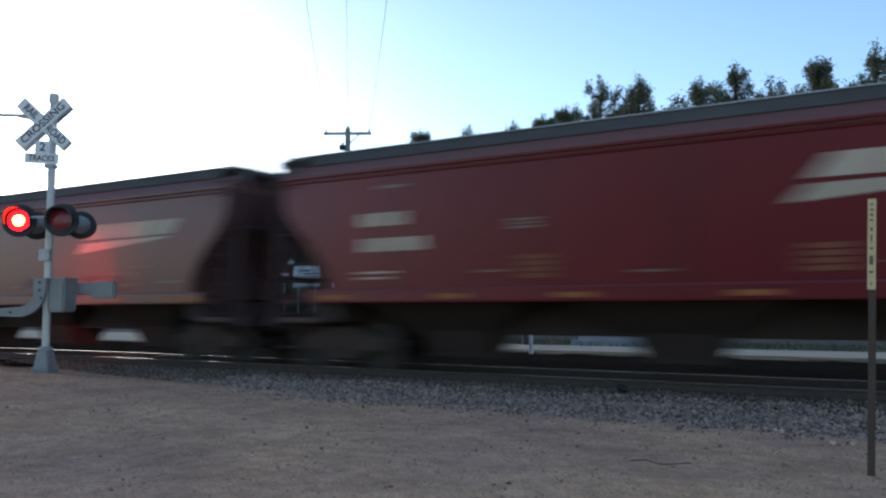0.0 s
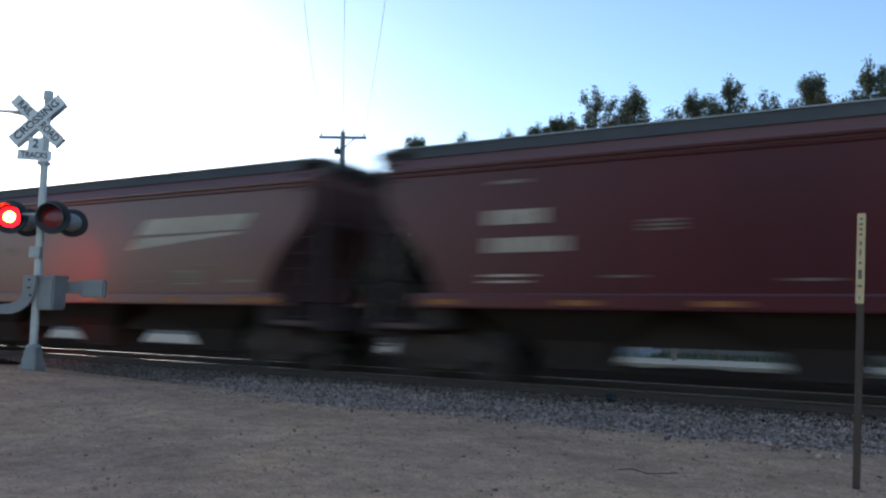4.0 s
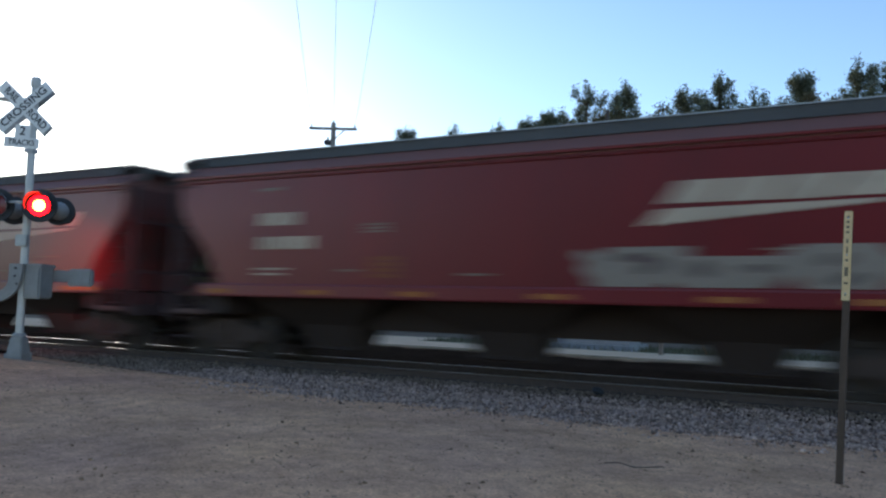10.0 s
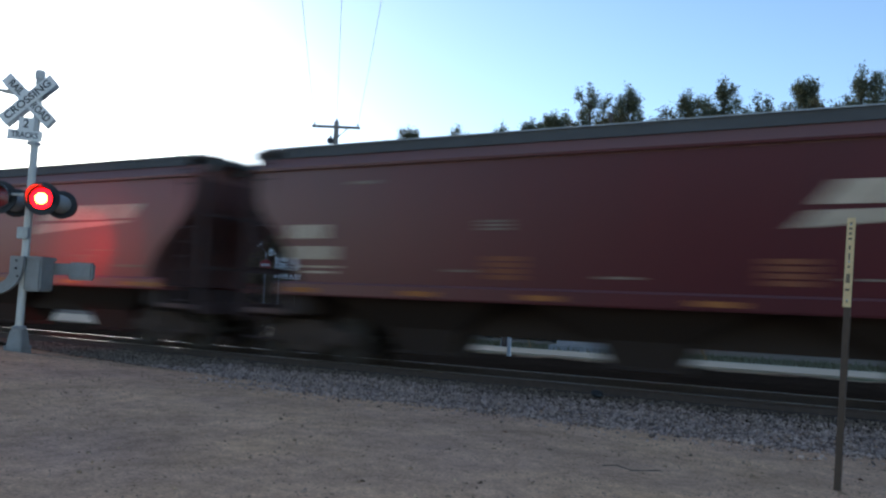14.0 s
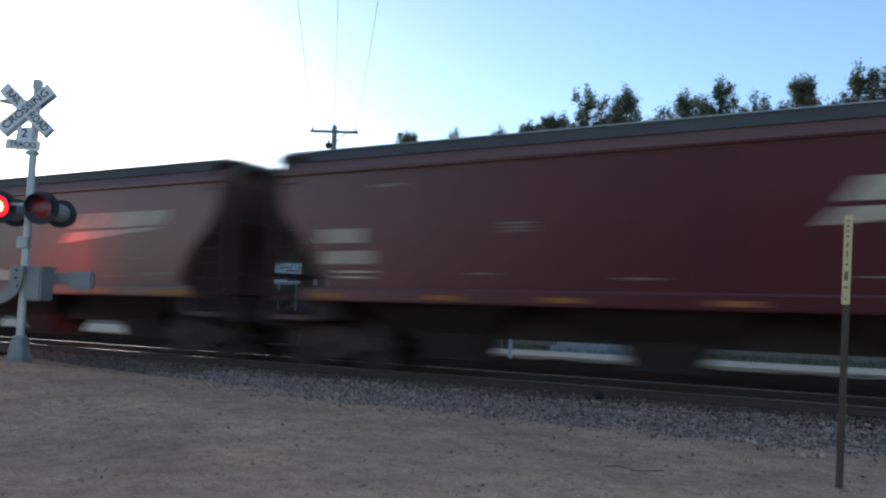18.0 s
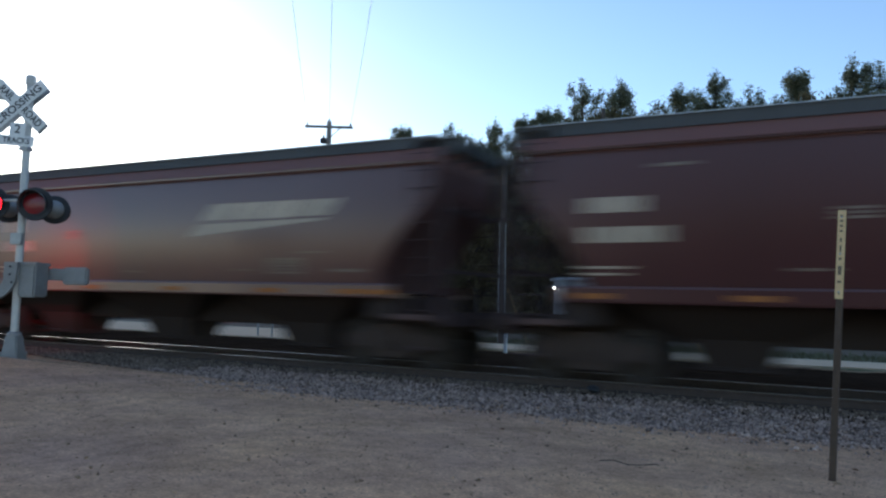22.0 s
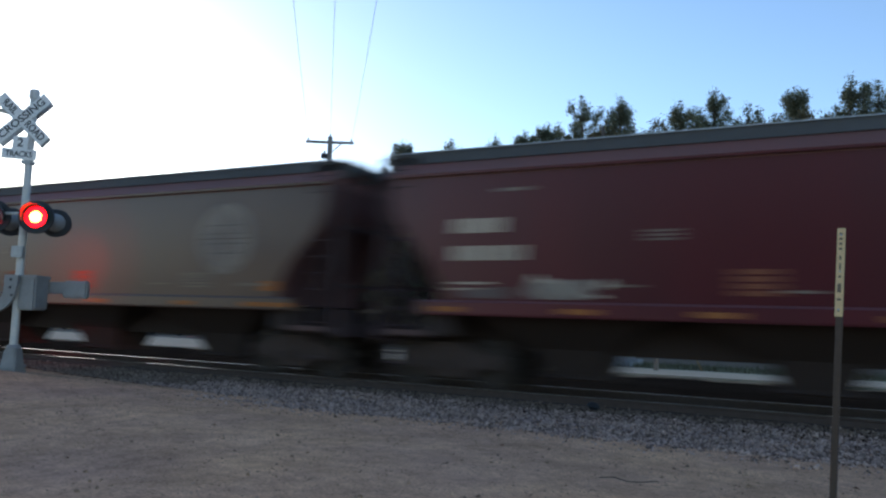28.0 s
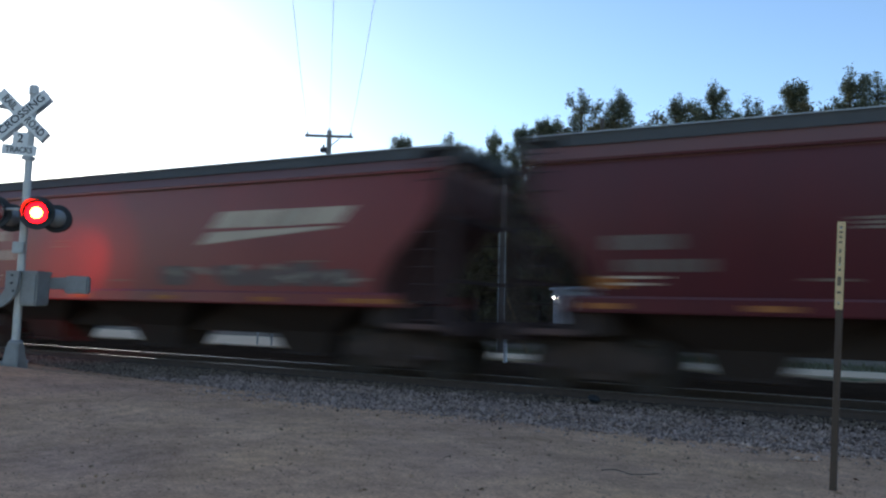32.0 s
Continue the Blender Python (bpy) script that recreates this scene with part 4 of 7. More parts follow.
def build_car(paint, curve, style, label, shift=(0, 0), slide=0.0, drop=0.0, chord=True):
    """One covered hopper at the origin; the marks depend on the style."""
    car = thing("hopper_car", pose(0, TRACK_Y, 0), label, "freight car", "cars of the grain train")
    ms = shared((paint, curve), lambda: car_meshes(paint, curve))
    mk = shared((curve, style), lambda: mark_meshes(curve, style))
    body = part("body", ms["body"], None, car)
    roof = part("roof", ms["roof"], None, car)
    part("eaves_angle", ms["eaves"], None, roof)
    if chord:
        part("top_chord", ms["lip"], None, body)
    part("hatch_coaming", ms["coaming"], None, roof, "weathered grey hatch coaming")
    for k in (-1, 0, 1):
        h = part("hatch_cover", ms["hatch"], None, roof, "weathered grey hatch cover")
        h.location.x = k * 3.75
    for y in (-0.98, 0.98):
        b = part("running_board", ms["board"], None, car, "galvanised roof running board")
        b.location.y = y
        part("board_edge", ms["board_edge"], None, b, "thin metal edge of the running board")
        if y > 0:
            b.rotation_euler.z = math.pi
    part("side_sill", ms["sill"], None, car)
    s = part("side_sill", ms["sill"], None, car)
    s.rotation_euler.z = math.pi
    part("centre_sill", ms["centre_sill"], None, car, "grimy black centre sill")
    for x in (-4.38, -0.12, 4.30):
        h = part("hopper_bay", ms["bay"], None, car, "dark sloped discharge hopper")
        h.location.x = x
        part("outlet_gate", ms["gate"], None, h)
    for turn in (0, math.pi):
        for key, name in (("platform", "end_platform"), ("walkway", "end_walkway"), ("frame", "end_frame"), ("coupler", "coupler")):
            p = part(name, ms[key], None, car)
            p.rotation_euler.z = turn
        for y in (-1.56, 1.56):
            p = part("end_sill", ms["end_sill"], None, car)
            p.location.y, p.rotation_euler.z = y, turn
    for x in (-8.06, 8.06):
        for y in (-1.56, 1.56):
            l = part("ladder", ms["ladder"], None, car)
            l.location = (x - math.copysign(0.28, x), y, 0)
            q = part("stirrup_step", ms["stirrup"], None, car)
            q.location = (x - math.copysign(0.28, x), y, 0)
    w = part("brake_wheel", ms["brake_wheel"], None, car)
    w.location = (-8.36, 0.5, 2.3)
    for x in (-6.85, 6.85):
        bogie = part("bogie", ms["bolster"], None, car, "cast steel two-axle bogie")
        bogie.location.x = x
        for y in (-1.0, 1.0):
            f = part("side_frame", ms["side_frame"], None, bogie)
            f.location.y = y
            if y > 0:
                f.rotation_euler.z = math.pi
        for ax in (-0.88, 0.88):
            ws = part("wheelset", ms["wheelset"], None, bogie)
            ws.matrix_parent_inverse = pose(ax, 0, 0.457)
    # marks
    if style != "grey":
        for nm, label, me in mk["fixed"]:
            p = part(nm, me, None, body, label)
            if nm.startswith("emblem"):
                p.location = (shift[0], 0, shift[1])
            elif nm in ("initial_bar", "number_bar", "limit_line"):
                p.location.x = slide
                if nm != "limit_line":
                    p.location.z = drop
    for x in (-6.6, -3.95, -1.6, 1.2, 4.1, 6.2, 6.9):
        r = part("reflector", mk["reflector"], None, car, "amber reflective strip")
        r.location.x = x
    return car, mk


# gap positions at the start, one after each car, and the common speed
SPEED = 22.200
GAPS = [42.36, 24.46, 6.56, -11.34, -27.58, -45.53, -62.90, -80.15, -97.40, -114.65, -132.61, -149.72, -166.35, -183.31, -200.94, -218.60, -235.82, -252.77, -268.92, -286.85, -304.38, -322.46, -340.25, -357.66, -375.44, -393.22, -410.57, -426.95, -444.54, -460.86, -476.99, -493.87, -510.79, -528.24, -546.09, -562.66, -579.23, -595.81, -613.40, -629.44, -646.55, -663.61, -681.36, -698.50, -715.74, -733.64, -751.54, -769.44, -787.34, -805.24, -823.14]
# for each car: paint, side curve, emblem
FLAT, ROUND = 0.06, 0.20
KINDS = {-3: ("maroon", FLAT, "wedge"), -2: ("red", FLAT, "wedge"), -1: ("red", FLAT, "wedge"), 0: ("maroon", FLAT, "wedge"), 1: ("maroon", FLAT, "wedge"), 2: ("maroon", FLAT, "wedge"), 3: ("maroon", FLAT, "wedge"),
         4: ("maroon", FLAT, "wedge"), 5: ("maroon", FLAT, "wedge"), 6: ("brown", FLAT, "disc"), 7: ("maroon", FLAT, "wedge"), 8: ("maroon", FLAT, "wedge"), 9: ("red", FLAT, "wedge"), 10: ("dusty", ROUND, "disc"),
         11: ("red", FLAT, "wedge"), 12: ("red", FLAT, "wedge"), 13: ("maroon", FLAT, "wedge"), 14: ("dusty", ROUND, "wedge"), 15: ("red", FLAT, "wedge_low"), 16: ("maroon", FLAT, "disc_worn"), 17: ("maroon", FLAT, "wedge_low"),
         18: ("red", FLAT, "wedge_low"), 19: ("red", FLAT, "wedge"), 20: ("red", FLAT, "wedge"), 21: ("maroon", FLAT, "wedge"), 22: ("maroon", FLAT, "wedge_low"), 23: ("maroon", FLAT, "wedge"), 24: ("brown", FLAT, "disc"),
         25: ("dusty", ROUND, "wedge"), 26: ("dusty", ROUND, "wedge"), 27: ("dusty", ROUND, "wedge"), 28: ("dusty", ROUND, "wedge"), 29: ("red", FLAT, "wedge_low"), 30: ("maroon", FLAT, "disc"), 31: ("brown", FLAT, "wedge_low"),
         32: ("red", FLAT, "wedge"), 33: ("grey", FLAT, "grey"), 34: ("maroon", FLAT, "disc_worn"), 35: ("maroon", FLAT, "wedge"), 36: ("sooted", FLAT, "disc_worn"), 37: ("red", FLAT, "wedge"), 38: ("maroon", FLAT, "disc_worn"),
         39: ("maroon", FLAT, "disc_worn"), 40: ("maroon", ROUND, "disc_worn"), 41: ("red", FLAT, "wedge"), 42: ("maroon", FLAT, "wedge"), 43: ("maroon", FLAT, "wedge"), 44: ("brown", FLAT, "disc"), 45: ("maroon", FLAT, "wedge"), 46: ("maroon", FLAT, "wedge")}
COLOUR_WORD = {"sooted": "soot-darkened brown", "dusty": "dust-covered brown", "red": "faded red", "maroon": "dusty maroon", "brown": "weathered brown-red", "grey": "pale grey"}
EMBLEM_WORD = {"wedge_low": "slanted white emblem and low stencils", "wedge": "slanted white emblem", "disc": "cream round emblem", "disc_worn": "worn dim round emblem", "grey": "dark stencilled bars"}
SPRAYED = {0: "white sprayed tags", 1: "low grey tags", 2: "bright white tags", 10: "blue and white sprayed letters", 12: "a grey sprayed block", 15: "huge yellow sprayed letters", 16: "a yellow sprayed figure", 23: "one small white tag",
           29: "white sprayed letters along the sill", 30: "a small white tag", 34: "many-coloured sprayed letters", 35: "small white tags", 41: "faint grey tags along the sill"}
# emblems that sit a little off the usual place
EMBLEM_SHIFT = {-1: (-0.70, 0.15), 1: (-0.52, 0.0), 2: (-0.10, 0.0), 6: (-0.14, 0.0), 7: (0.18, 0.0), 10: (-0.50, 0.0), 11: (-0.10, 0.0), 12: (0.40, 0.0), 14: (-0.10, -0.02), 15: (-0.15, 0.0), 16: (-0.47, 0.0), 17: (-0.16, 0.0), 19: (-0.13, 0.0), 24: (-0.30, 0.0), 25: (0.0, -0.06), 26: (0.45, 0.06), 27: (0.0, -0.06), 28: (-0.26, -0.04), 29: (0.29, 0.0), 34: (0.25, 0.0), 36: (-1.06, 0.0), 37: (-0.19, 0.0), 38: (0.12, 0.0), 41: (-0.27, 0.0)}
STENCIL_SLIDE = {-1: -0.32, 0: -0.73, 5: -0.35, 7: -1.21, 8: -0.87, 9: -0.04, 12: 0.14, 13: -0.03, 14: -0.53, 16: -0.83, 17: -0.29, 18: -0.08, 22: -0.04, 23: -0.66, 25: -1.00, 26: -0.35, 27: -1.14, 29: 0.04, 30: -0.17, 35: -0.85, 36: -0.14, 38: -0.20, 39: -0.31, 40: -0.13}
STENCIL_DROP = {26: -0.25}
# placards: cars with stacked amber lines low on the side
PLACARDS = {-1: (-2.3, 2.2), 7: (-2.3, 2.2), 8: (-2.3, 2.2), 11: (-2.3, 2.2), 12: (-2.3,), 13: (-1.5,), 14: (-3.6, 1.6), 17: (-2.3, 2.2), 18: (2.2,), 25: (-2.6, 0.6), 26: (-3.4, 2.0), 2: (-2.3,), 1: (0.6,), 36: (-2.3, 0.5), 21: (0.5,), 35: (-1.0,)}
PATCHES = {6: (4.6,), 16: (6.55,), 24: (6.55,), 36: (-6.55, 6.55), 40: (-6.55, 6.55), 14: (-6.55, -3.9, 0.6, 5.0), 26: (-6.55, -3.9, 0.3, 3.0), 34: (6.55,), 21: (-6.55,), 41: (-6.55,), 39: (6.55,), 30: (-6.55,)}

for k, (paint, curve, style) in KINDS.items():
    extra = " with " + SPRAYED[k] if k in SPRAYED else ""
    car, mk = build_car(paint, curve, style, COLOUR_WORD[paint] + " hopper car" + (extra or " with " + EMBLEM_WORD[style]), EMBLEM_SHIFT.get(k, (0, 0)), STENCIL_SLIDE.get(k, 0.0), STENCIL_DROP.get(k, 0.0), k in (33,) or (k < 15 and k not in (6, 10)))
    CARS[k] = car
    for x in PLACARDS.get(k, ()):
        for j in range(4):
            z = 1.78 + j * 0.11
            p = part("placard_line", mk["placard"], None, car, "amber stencil line")
            p.location = (x, SIDE - side_y(z, curve), z)
    for x in PATCHES.get(k, ()):
        p = part("amber_patch", mk["amber_patch"], None, car, "amber reflective patch")
        p.location.x = x
    if style == "grey":
        for x0, x1, z0, z1 in ((-6.0, -4.7, 2.86, 3.08), (-6.0, -4.2, 2.36, 2.62), (-5.9, -5.0, 1.96, 2.0), (3.6, 4.6, 1.9, 2.1), (5.0, 5.9, 2.0, 2.03)):
            part("stencil_bar", bar_mesh("stencil_bar", [(x0, x1, z0, z1)], M_BLACK, curve), None, car, "black stencilled bar")

spray(CARS[0], -5.2, -2.6, 1.68, 2.05, ("faint", "grey"), 1, FLAT, 4)
spray(CARS[0], 0.2, 4.6, 1.68, 2.1, ("faint", "grey"), 2, FLAT, 5, 0.6)
spray(CARS[1], -4.0, -1.6, 1.7, 2.1, ("faint", "grey"), 3, FLAT, 4)
spray(CARS[1], 1.8, 3.8, 1.85, 2.2, ("grey", "faint"), 4, FLAT, 3)
spray(CARS[2], -4.6, -2.4, 1.98, 2.42, ("white", "white"), 5, FLAT, 3, 1.0)
spray(CARS[2], -0.6, 1.9, 1.72, 2.14, ("faint", "grey"), 6, FLAT, 4)
spray(CARS[2], 4.6, 7.0, 1.78, 2.15, ("faint",), 7, FLAT, 3, 1.0)
spray(CARS[12], 1.6, 6.6, 1.66, 2.35, ("grey", "grey", "faint"), 10, FLAT, 3, 1.0)
spray(CARS[13], -4.0, -3.5, 2.75, 3.2, ("faint",), 11, FLAT, 1, 1.0)
spray(CARS[13], -2.4, -1.7, 2.6, 3.1, ("faint",), 28, FLAT, 2, 1.0)
spray(CARS[13], 0.9, 2.0, 2.6, 3.2, ("faint",), 30, FLAT, 2, 0.8)


def mural(car, curve, crest, fill, rim, grow, strokes, foot=1.645, sill=True):
    """A solid block of bulging sprayed letters with a rim, its counters and shines laid over it, down on to the side sill."""
    xs, zs = [p[0] for p in crest], [p[1] for p in crest]
    x0, x1 = xs[0], xs[-1]
    letters = max(2, int((x1 - x0) / 2.1))
    for name, colour, g, lift in (("spray_rim", rim, grow, 0.010), ("spray_fill", fill, 0.0, 0.016)):
        step = (x1 - x0 + 2 * g) / letters
        for k in range(letters):
            bm = bmesh.new()
            n = 16
            for i in range(n):
                a, b = x0 - g + step * (k + i / n), x0 - g + step * (k + (i + 1) / n)
                za, zb = (max(foot + 0.05, float(np.interp(x, xs, zs)) + g + 0.03 * math.sin(x * 7.0)) for x in (a, b))
                for f0, f1 in ((0, 0.33), (0.33, 0.67), (0.67, 1)):
                    ring = [(a, foot + (za - foot) * f0), (b, foot + (zb - foot) * f0), (b, foot + (zb - foot) * f1), (a, foot + (za - foot) * f1)]
                    if min(end_x(z) - abs(x) for x, z in ring) > 0.05:
                        face(bm, ring, curve, lift)
            bmesh.ops.remove_doubles(bm, verts=bm.verts, dist=0.0002)
            bmesh.ops.recalc_face_normals(bm, faces=bm.faces)
            part(name, bm, SPRAY[colour], car, colour + (" spray paint rim" if g else " spray paint letter"))
    if sill:
        bm = bmesh.new()
        box(bm, (max(x0, -BOTTOM), -1.657, 1.385), (min(x1, BOTTOM), -1.64, 1.61))
        part("spray_sill", bm, SPRAY[fill], car, fill + " spray paint run on to the sill")
    for k, (cx, cz, w, h, lean, colour) in enumerate(strokes):
        bm = bmesh.new()
        ring = []
        for i in range(12):
            a = 6.2832 * i / 12
            ring.append((cx + w * math.cos(a) + lean * h * math.sin(a) * 2, cz + h * math.sin(a) * (1 + 0.25 * math.cos(2 * a + cx))))
        face(bm, ring, curve, 0.022 + 0.0006 * k if cz > 1.64 else 0.075)
        bmesh.ops.recalc_face_normals(bm, faces=bm.faces)
        part("spray_stroke", bm, SPRAY[colour], car, colour + " spray paint stroke")


mural(CARS[15], FLAT, ((-6.25, 2.34), (-5.97, 3.31), (-5.53, 3.31), (-4.34, 2.93), (-3.78, 2.73), (-3.58, 3.33), (-3.21, 3.44), (-2.83, 3.32), (-2.71, 2.94), (-1.74, 3.03), (-1.40, 2.84), (-0.35, 2.78), (-0.11, 3.18), (0.25, 3.22), (1.09, 2.92), (1.98, 2.61), (3.02, 2.56), (3.80, 2.64), (4.35, 2.81), (5.89, 3.32), (7.19, 3.33), (7.44, 3.17)), "yellow", "rain", 0.09,
      ((-3.96, 1.65, 0.57, 0.23, 0.1, "navy"), (-1.97, 1.86, 0.15, 0.20, -0.2, "navy"), (-1.01, 2.08, 0.24, 0.17, 0.1, "navy"), (-0.06, 2.19, 0.40, 0.22, -0.3, "navy"), (0.54, 2.53, 0.21, 0.06, 0.0, "navy"), (1.41, 2.22, 0.24, 0.03, 0.0, "navy"), (2.38, 2.19, 0.27, 0.18, 0.3, "navy"), (3.38, 1.78, 0.33, 0.15, 0.0, "navy"), (1.50, 1.55, 0.32, 0.09, 0.3, "navy"), (3.46, 2.33, 0.17, 0.03, 0.0, "navy"), (5.17, 1.78, 0.22, 0.15, 0.2, "navy"), (5.67, 1.58, 0.17, 0.11, -0.4, "navy"), (6.39, 2.23, 0.52, 0.15, 0.4, "rain"), (5.26, 2.59, 0.30, 0.16, 0.2, "rain"), (6.77, 3.34, 0.52, 0.01, 0.1, "navy"), (-5.22, 2.42, 0.21, 0.09, 0.0, "navy"), (-4.20, 2.38, 0.23, 0.05, 0.0, "rain"), (-2.99, 2.12, 0.25, 0.07, 0.0, "rain"), (4.43, 2.00, 0.33, 0.11, 0.3, "rain"), (-1.75, 1.43, 0.29, 0.07, 0.0, "orange"), (3.47, 1.48, 0.12, 0.05, 0.0, "orange"), (-1.01, 2.60, 0.79, 0.04, 0.0, "pale"), (3.40, 2.53, 0.46, 0.03, 0.0, "pale"), (5.04, 2.80, 0.20, 0.16, 0.1, "rain"), (4.20, 2.62, 0.24, 0.12, 0.2, "tan")))
mural(CARS[10], ROUND, ((-5.75, 2.07), (-5.65, 2.19), (-5.30, 2.24), (-3.84, 2.28), (-3.35, 2.39), (-2.63, 2.43), (-2.29, 2.60), (-1.56, 2.62), (-1.47, 2.31), (-1.23, 2.07), (-0.61, 2.00), (-0.50, 1.87)), "white", "blue", 0.09,
      ((-5.28, 1.68, 0.22, 0.14, 0.0, "blue"), (-2.76, 1.79, 0.14, 0.11, 0.1, "blue"), (0.07, 2.21, 0.56, 0.05, 0.2, "blue"), (-0.01, 2.06, 0.48, 0.06, 0.1, "blue"), (-0.14, 1.76, 0.44, 0.09, 0.1, "blue"), (0.18, 1.48, 0.45, 0.15, 0.2, "blue"), (-4.05, 1.74, 0.41, 0.17, 0.1, "tan"), (-1.51, 1.81, 0.58, 0.19, 0.1, "tan"), (-2.12, 2.42, 0.33, 0.03, 0.0, "black"), (-3.05, 2.31, 0.30, 0.04, 0.0, "black"), (-4.70, 2.20, 0.34, 0.03, 0.0, "black"), (-3.09, 1.67, 0.36, 0.04, 0.0, "black"), (-1.77, 2.00, 0.15, 0.02, 0.0, "black"), (-2.68, 1.90, 0.29, 0.03, 0.0, "black"), (-6.45, 2.42, 0.52, 0.07, 0.0, "faint"), (-6.18, 1.72, 0.50, 0.14, 0.0, "tan")))
spray(CARS[23], -1.2, 0.4, 1.7, 2.1, ("white",), 15, FLAT, 2, 1.0)
mural(CARS[29], FLAT, ((-5.86, 1.37), (-5.69, 1.73), (-5.34, 2.17), (-4.33, 2.36), (-3.98, 2.49), (-2.36, 2.42), (-2.17, 2.00)), "chalk", "grey", 0.03,
      ((-4.61, 2.25, 0.33, 0.06, 0.0, "grey"), (-2.58, 1.87, 0.37, 0.04, 0.0, "black"), (-4.11, 1.64, 0.41, 0.07, 0.2, "faint"), (-2.92, 2.10, 0.37, 0.08, 0.1, "grey")))
mural(CARS[29], FLAT, ((-1.75, 1.70), (-1.70, 2.11), (-1.32, 2.31), (-0.58, 2.42), (1.37, 2.42), (1.64, 2.16), (1.81, 1.73)), "chalk", "grey", 0.03,
      ((-1.31, 2.05, 0.19, 0.05, 0.0, "grey"), (0.85, 1.90, 0.42, 0.03, 0.0, "black"), (0.00, 2.09, 0.44, 0.07, 0.2, "faint"), (1.12, 1.71, 0.40, 0.06, 0.1, "grey")))
mural(CARS[29], FLAT, ((2.10, 1.62), (2.21, 1.99), (2.63, 2.31), (3.57, 2.43), (4.23, 2.49), (4.76, 2.73), (5.38, 2.71), (5.58, 2.47), (5.88, 2.18), (6.36, 2.09), (7.08, 2.08), (7.28, 1.82)), "chalk", "grey", 0.03,
      ((4.67, 1.91, 0.25, 0.04, 0.0, "black"), (4.92, 2.60, 0.25, 0.04, 0.0, "rain"), (3.10, 2.09, 0.34, 0.06, 0.1, "grey"), (6.21, 1.82, 0.21, 0.06, 0.2, "grey"), (5.48, 2.17, 0.28, 0.05, 0.2, "faint"), (4.19, 1.69, 0.26, 0.06, 0.0, "grey")))
mural(CARS[34], FLAT, ((-7.25, 1.91), (-6.17, 2.04), (-5.70, 2.14), (-4.93, 2.25), (-3.77, 2.37), (-2.68, 2.43), (-0.46, 2.41), (0.43, 2.34), (1.47, 2.39), (1.96, 2.37), (2.07, 1.97)), "grey", "faint", 0.04,
      ((-6.56, 1.88, 0.18, 0.12, 0.0, "orange"), (-5.41, 1.87, 0.53, 0.22, 0.2, "yellow"), (-4.04, 1.98, 0.23, 0.10, 0.1, "yellow"), (-1.87, 2.13, 0.22, 0.19, 0.3, "yellow"), (-1.07, 2.21, 0.27, 0.10, 0.1, "pale"), (-0.51, 1.86, 0.28, 0.11, 0.3, "yellow"), (-0.06, 2.13, 0.32, 0.17, 0.1, "violet"), (-0.20, 1.66, 0.46, 0.18, 0.1, "violet"), (1.03, 1.93, 0.57, 0.19, 0.1, "yellow"), (-4.62, 1.98, 0.17, 0.20, 0.0, "white"), (-2.94, 1.88, 0.67, 0.40, 0.1, "ice"), (-2.69, 2.38, 0.40, 0.02, 0.0, "black"), (-1.35, 2.34, 0.42, 0.03, 0.0, "black"), (-2.26, 1.77, 0.25, 0.27, 0.2, "white"), (-0.23, 1.90, 0.33, 0.04, 0.0, "black"), (1.12, 1.73, 0.23, 0.06, 0.0, "orange"), (-3.33, 1.84, 0.29, 0.04, 0.2, "grey"), (-1.27, 1.79, 0.24, 0.27, 0.1, "ice")), sill=False)
spray(CARS[30], 3.85, 5.7, 1.68, 2.10, ("grey",), 19, FLAT, 3, 1.0)
spray(CARS[30], 0.95, 1.45, 1.94, 2.16, ("navy",), 20, FLAT, 1, 1.0)
spray(CARS[34], 1.8, 4.6, 1.66, 2.0, ("faint", "grey"), 22, FLAT, 4, 0.7)
spray(CARS[35], -4.9, -3.3, 1.68, 2.12, ("grey", "white"), 23, FLAT, 3, 0.9)
spray(CARS[35], -6.3, -5.3, 1.68, 1.9, ("faint",), 34, FLAT, 2, 0.8)
spray(CARS[35], 1.6, 3.4, 1.7, 2.0, ("faint", "grey"), 35, FLAT, 3, 0.8)
spray(CARS[41], 1.0, 6.4, 1.75, 2.25, ("faint", "grey"), 24, FLAT, 6, 0.8)
# the yellow figure: a wide foot, a stem, an arm band and a block on top
for word, shapes in (("wide foot", ([(-1.12, 1.40), (2.28, 1.40), (2.02, 1.62), (-0.92, 1.62)], [(-0.92, 1.62), (2.02, 1.62), (1.48, 1.92), (-0.50, 1.92)], [(-0.50, 1.92), (1.48, 1.92), (0.98, 2.14), (-0.14, 2.14)], [(-0.14, 2.14), (0.98, 2.14), (0.66, 2.26), (0.06, 2.26)])),
                     ("stem", ([(0.04, 2.24), (0.68, 2.24), (0.68, 2.74), (0.02, 2.74)],)),
                     ("arm band", ([(-0.46, 2.74), (1.24, 2.74), (1.36, 3.17), (-0.58, 3.17)],)),
                     ("top block", ([(-0.08, 3.17), (0.80, 3.17), (0.80, 3.45), (-0.10, 3.45)],))):
    bm = bmesh.new()
    for pts in shapes:
        face(bm, pts, FLAT, 0.014 if pts[0][1] > 1.6 else 0.11)
    bmesh.ops.recalc_face_normals(bm, faces=bm.faces)
    part("spray_stroke", bm, SPRAY["pale"], CARS[16], "pale yellow sprayed " + word)
spray(CARS[16], 0.3, 1.2, 1.7, 1.8, ("orange",), 25, FLAT, 2, 1.0)

# ------------------------------------------------------------------ crossing signal
MAST = (-13.072, 8.548, 0.120)
HEADS = []


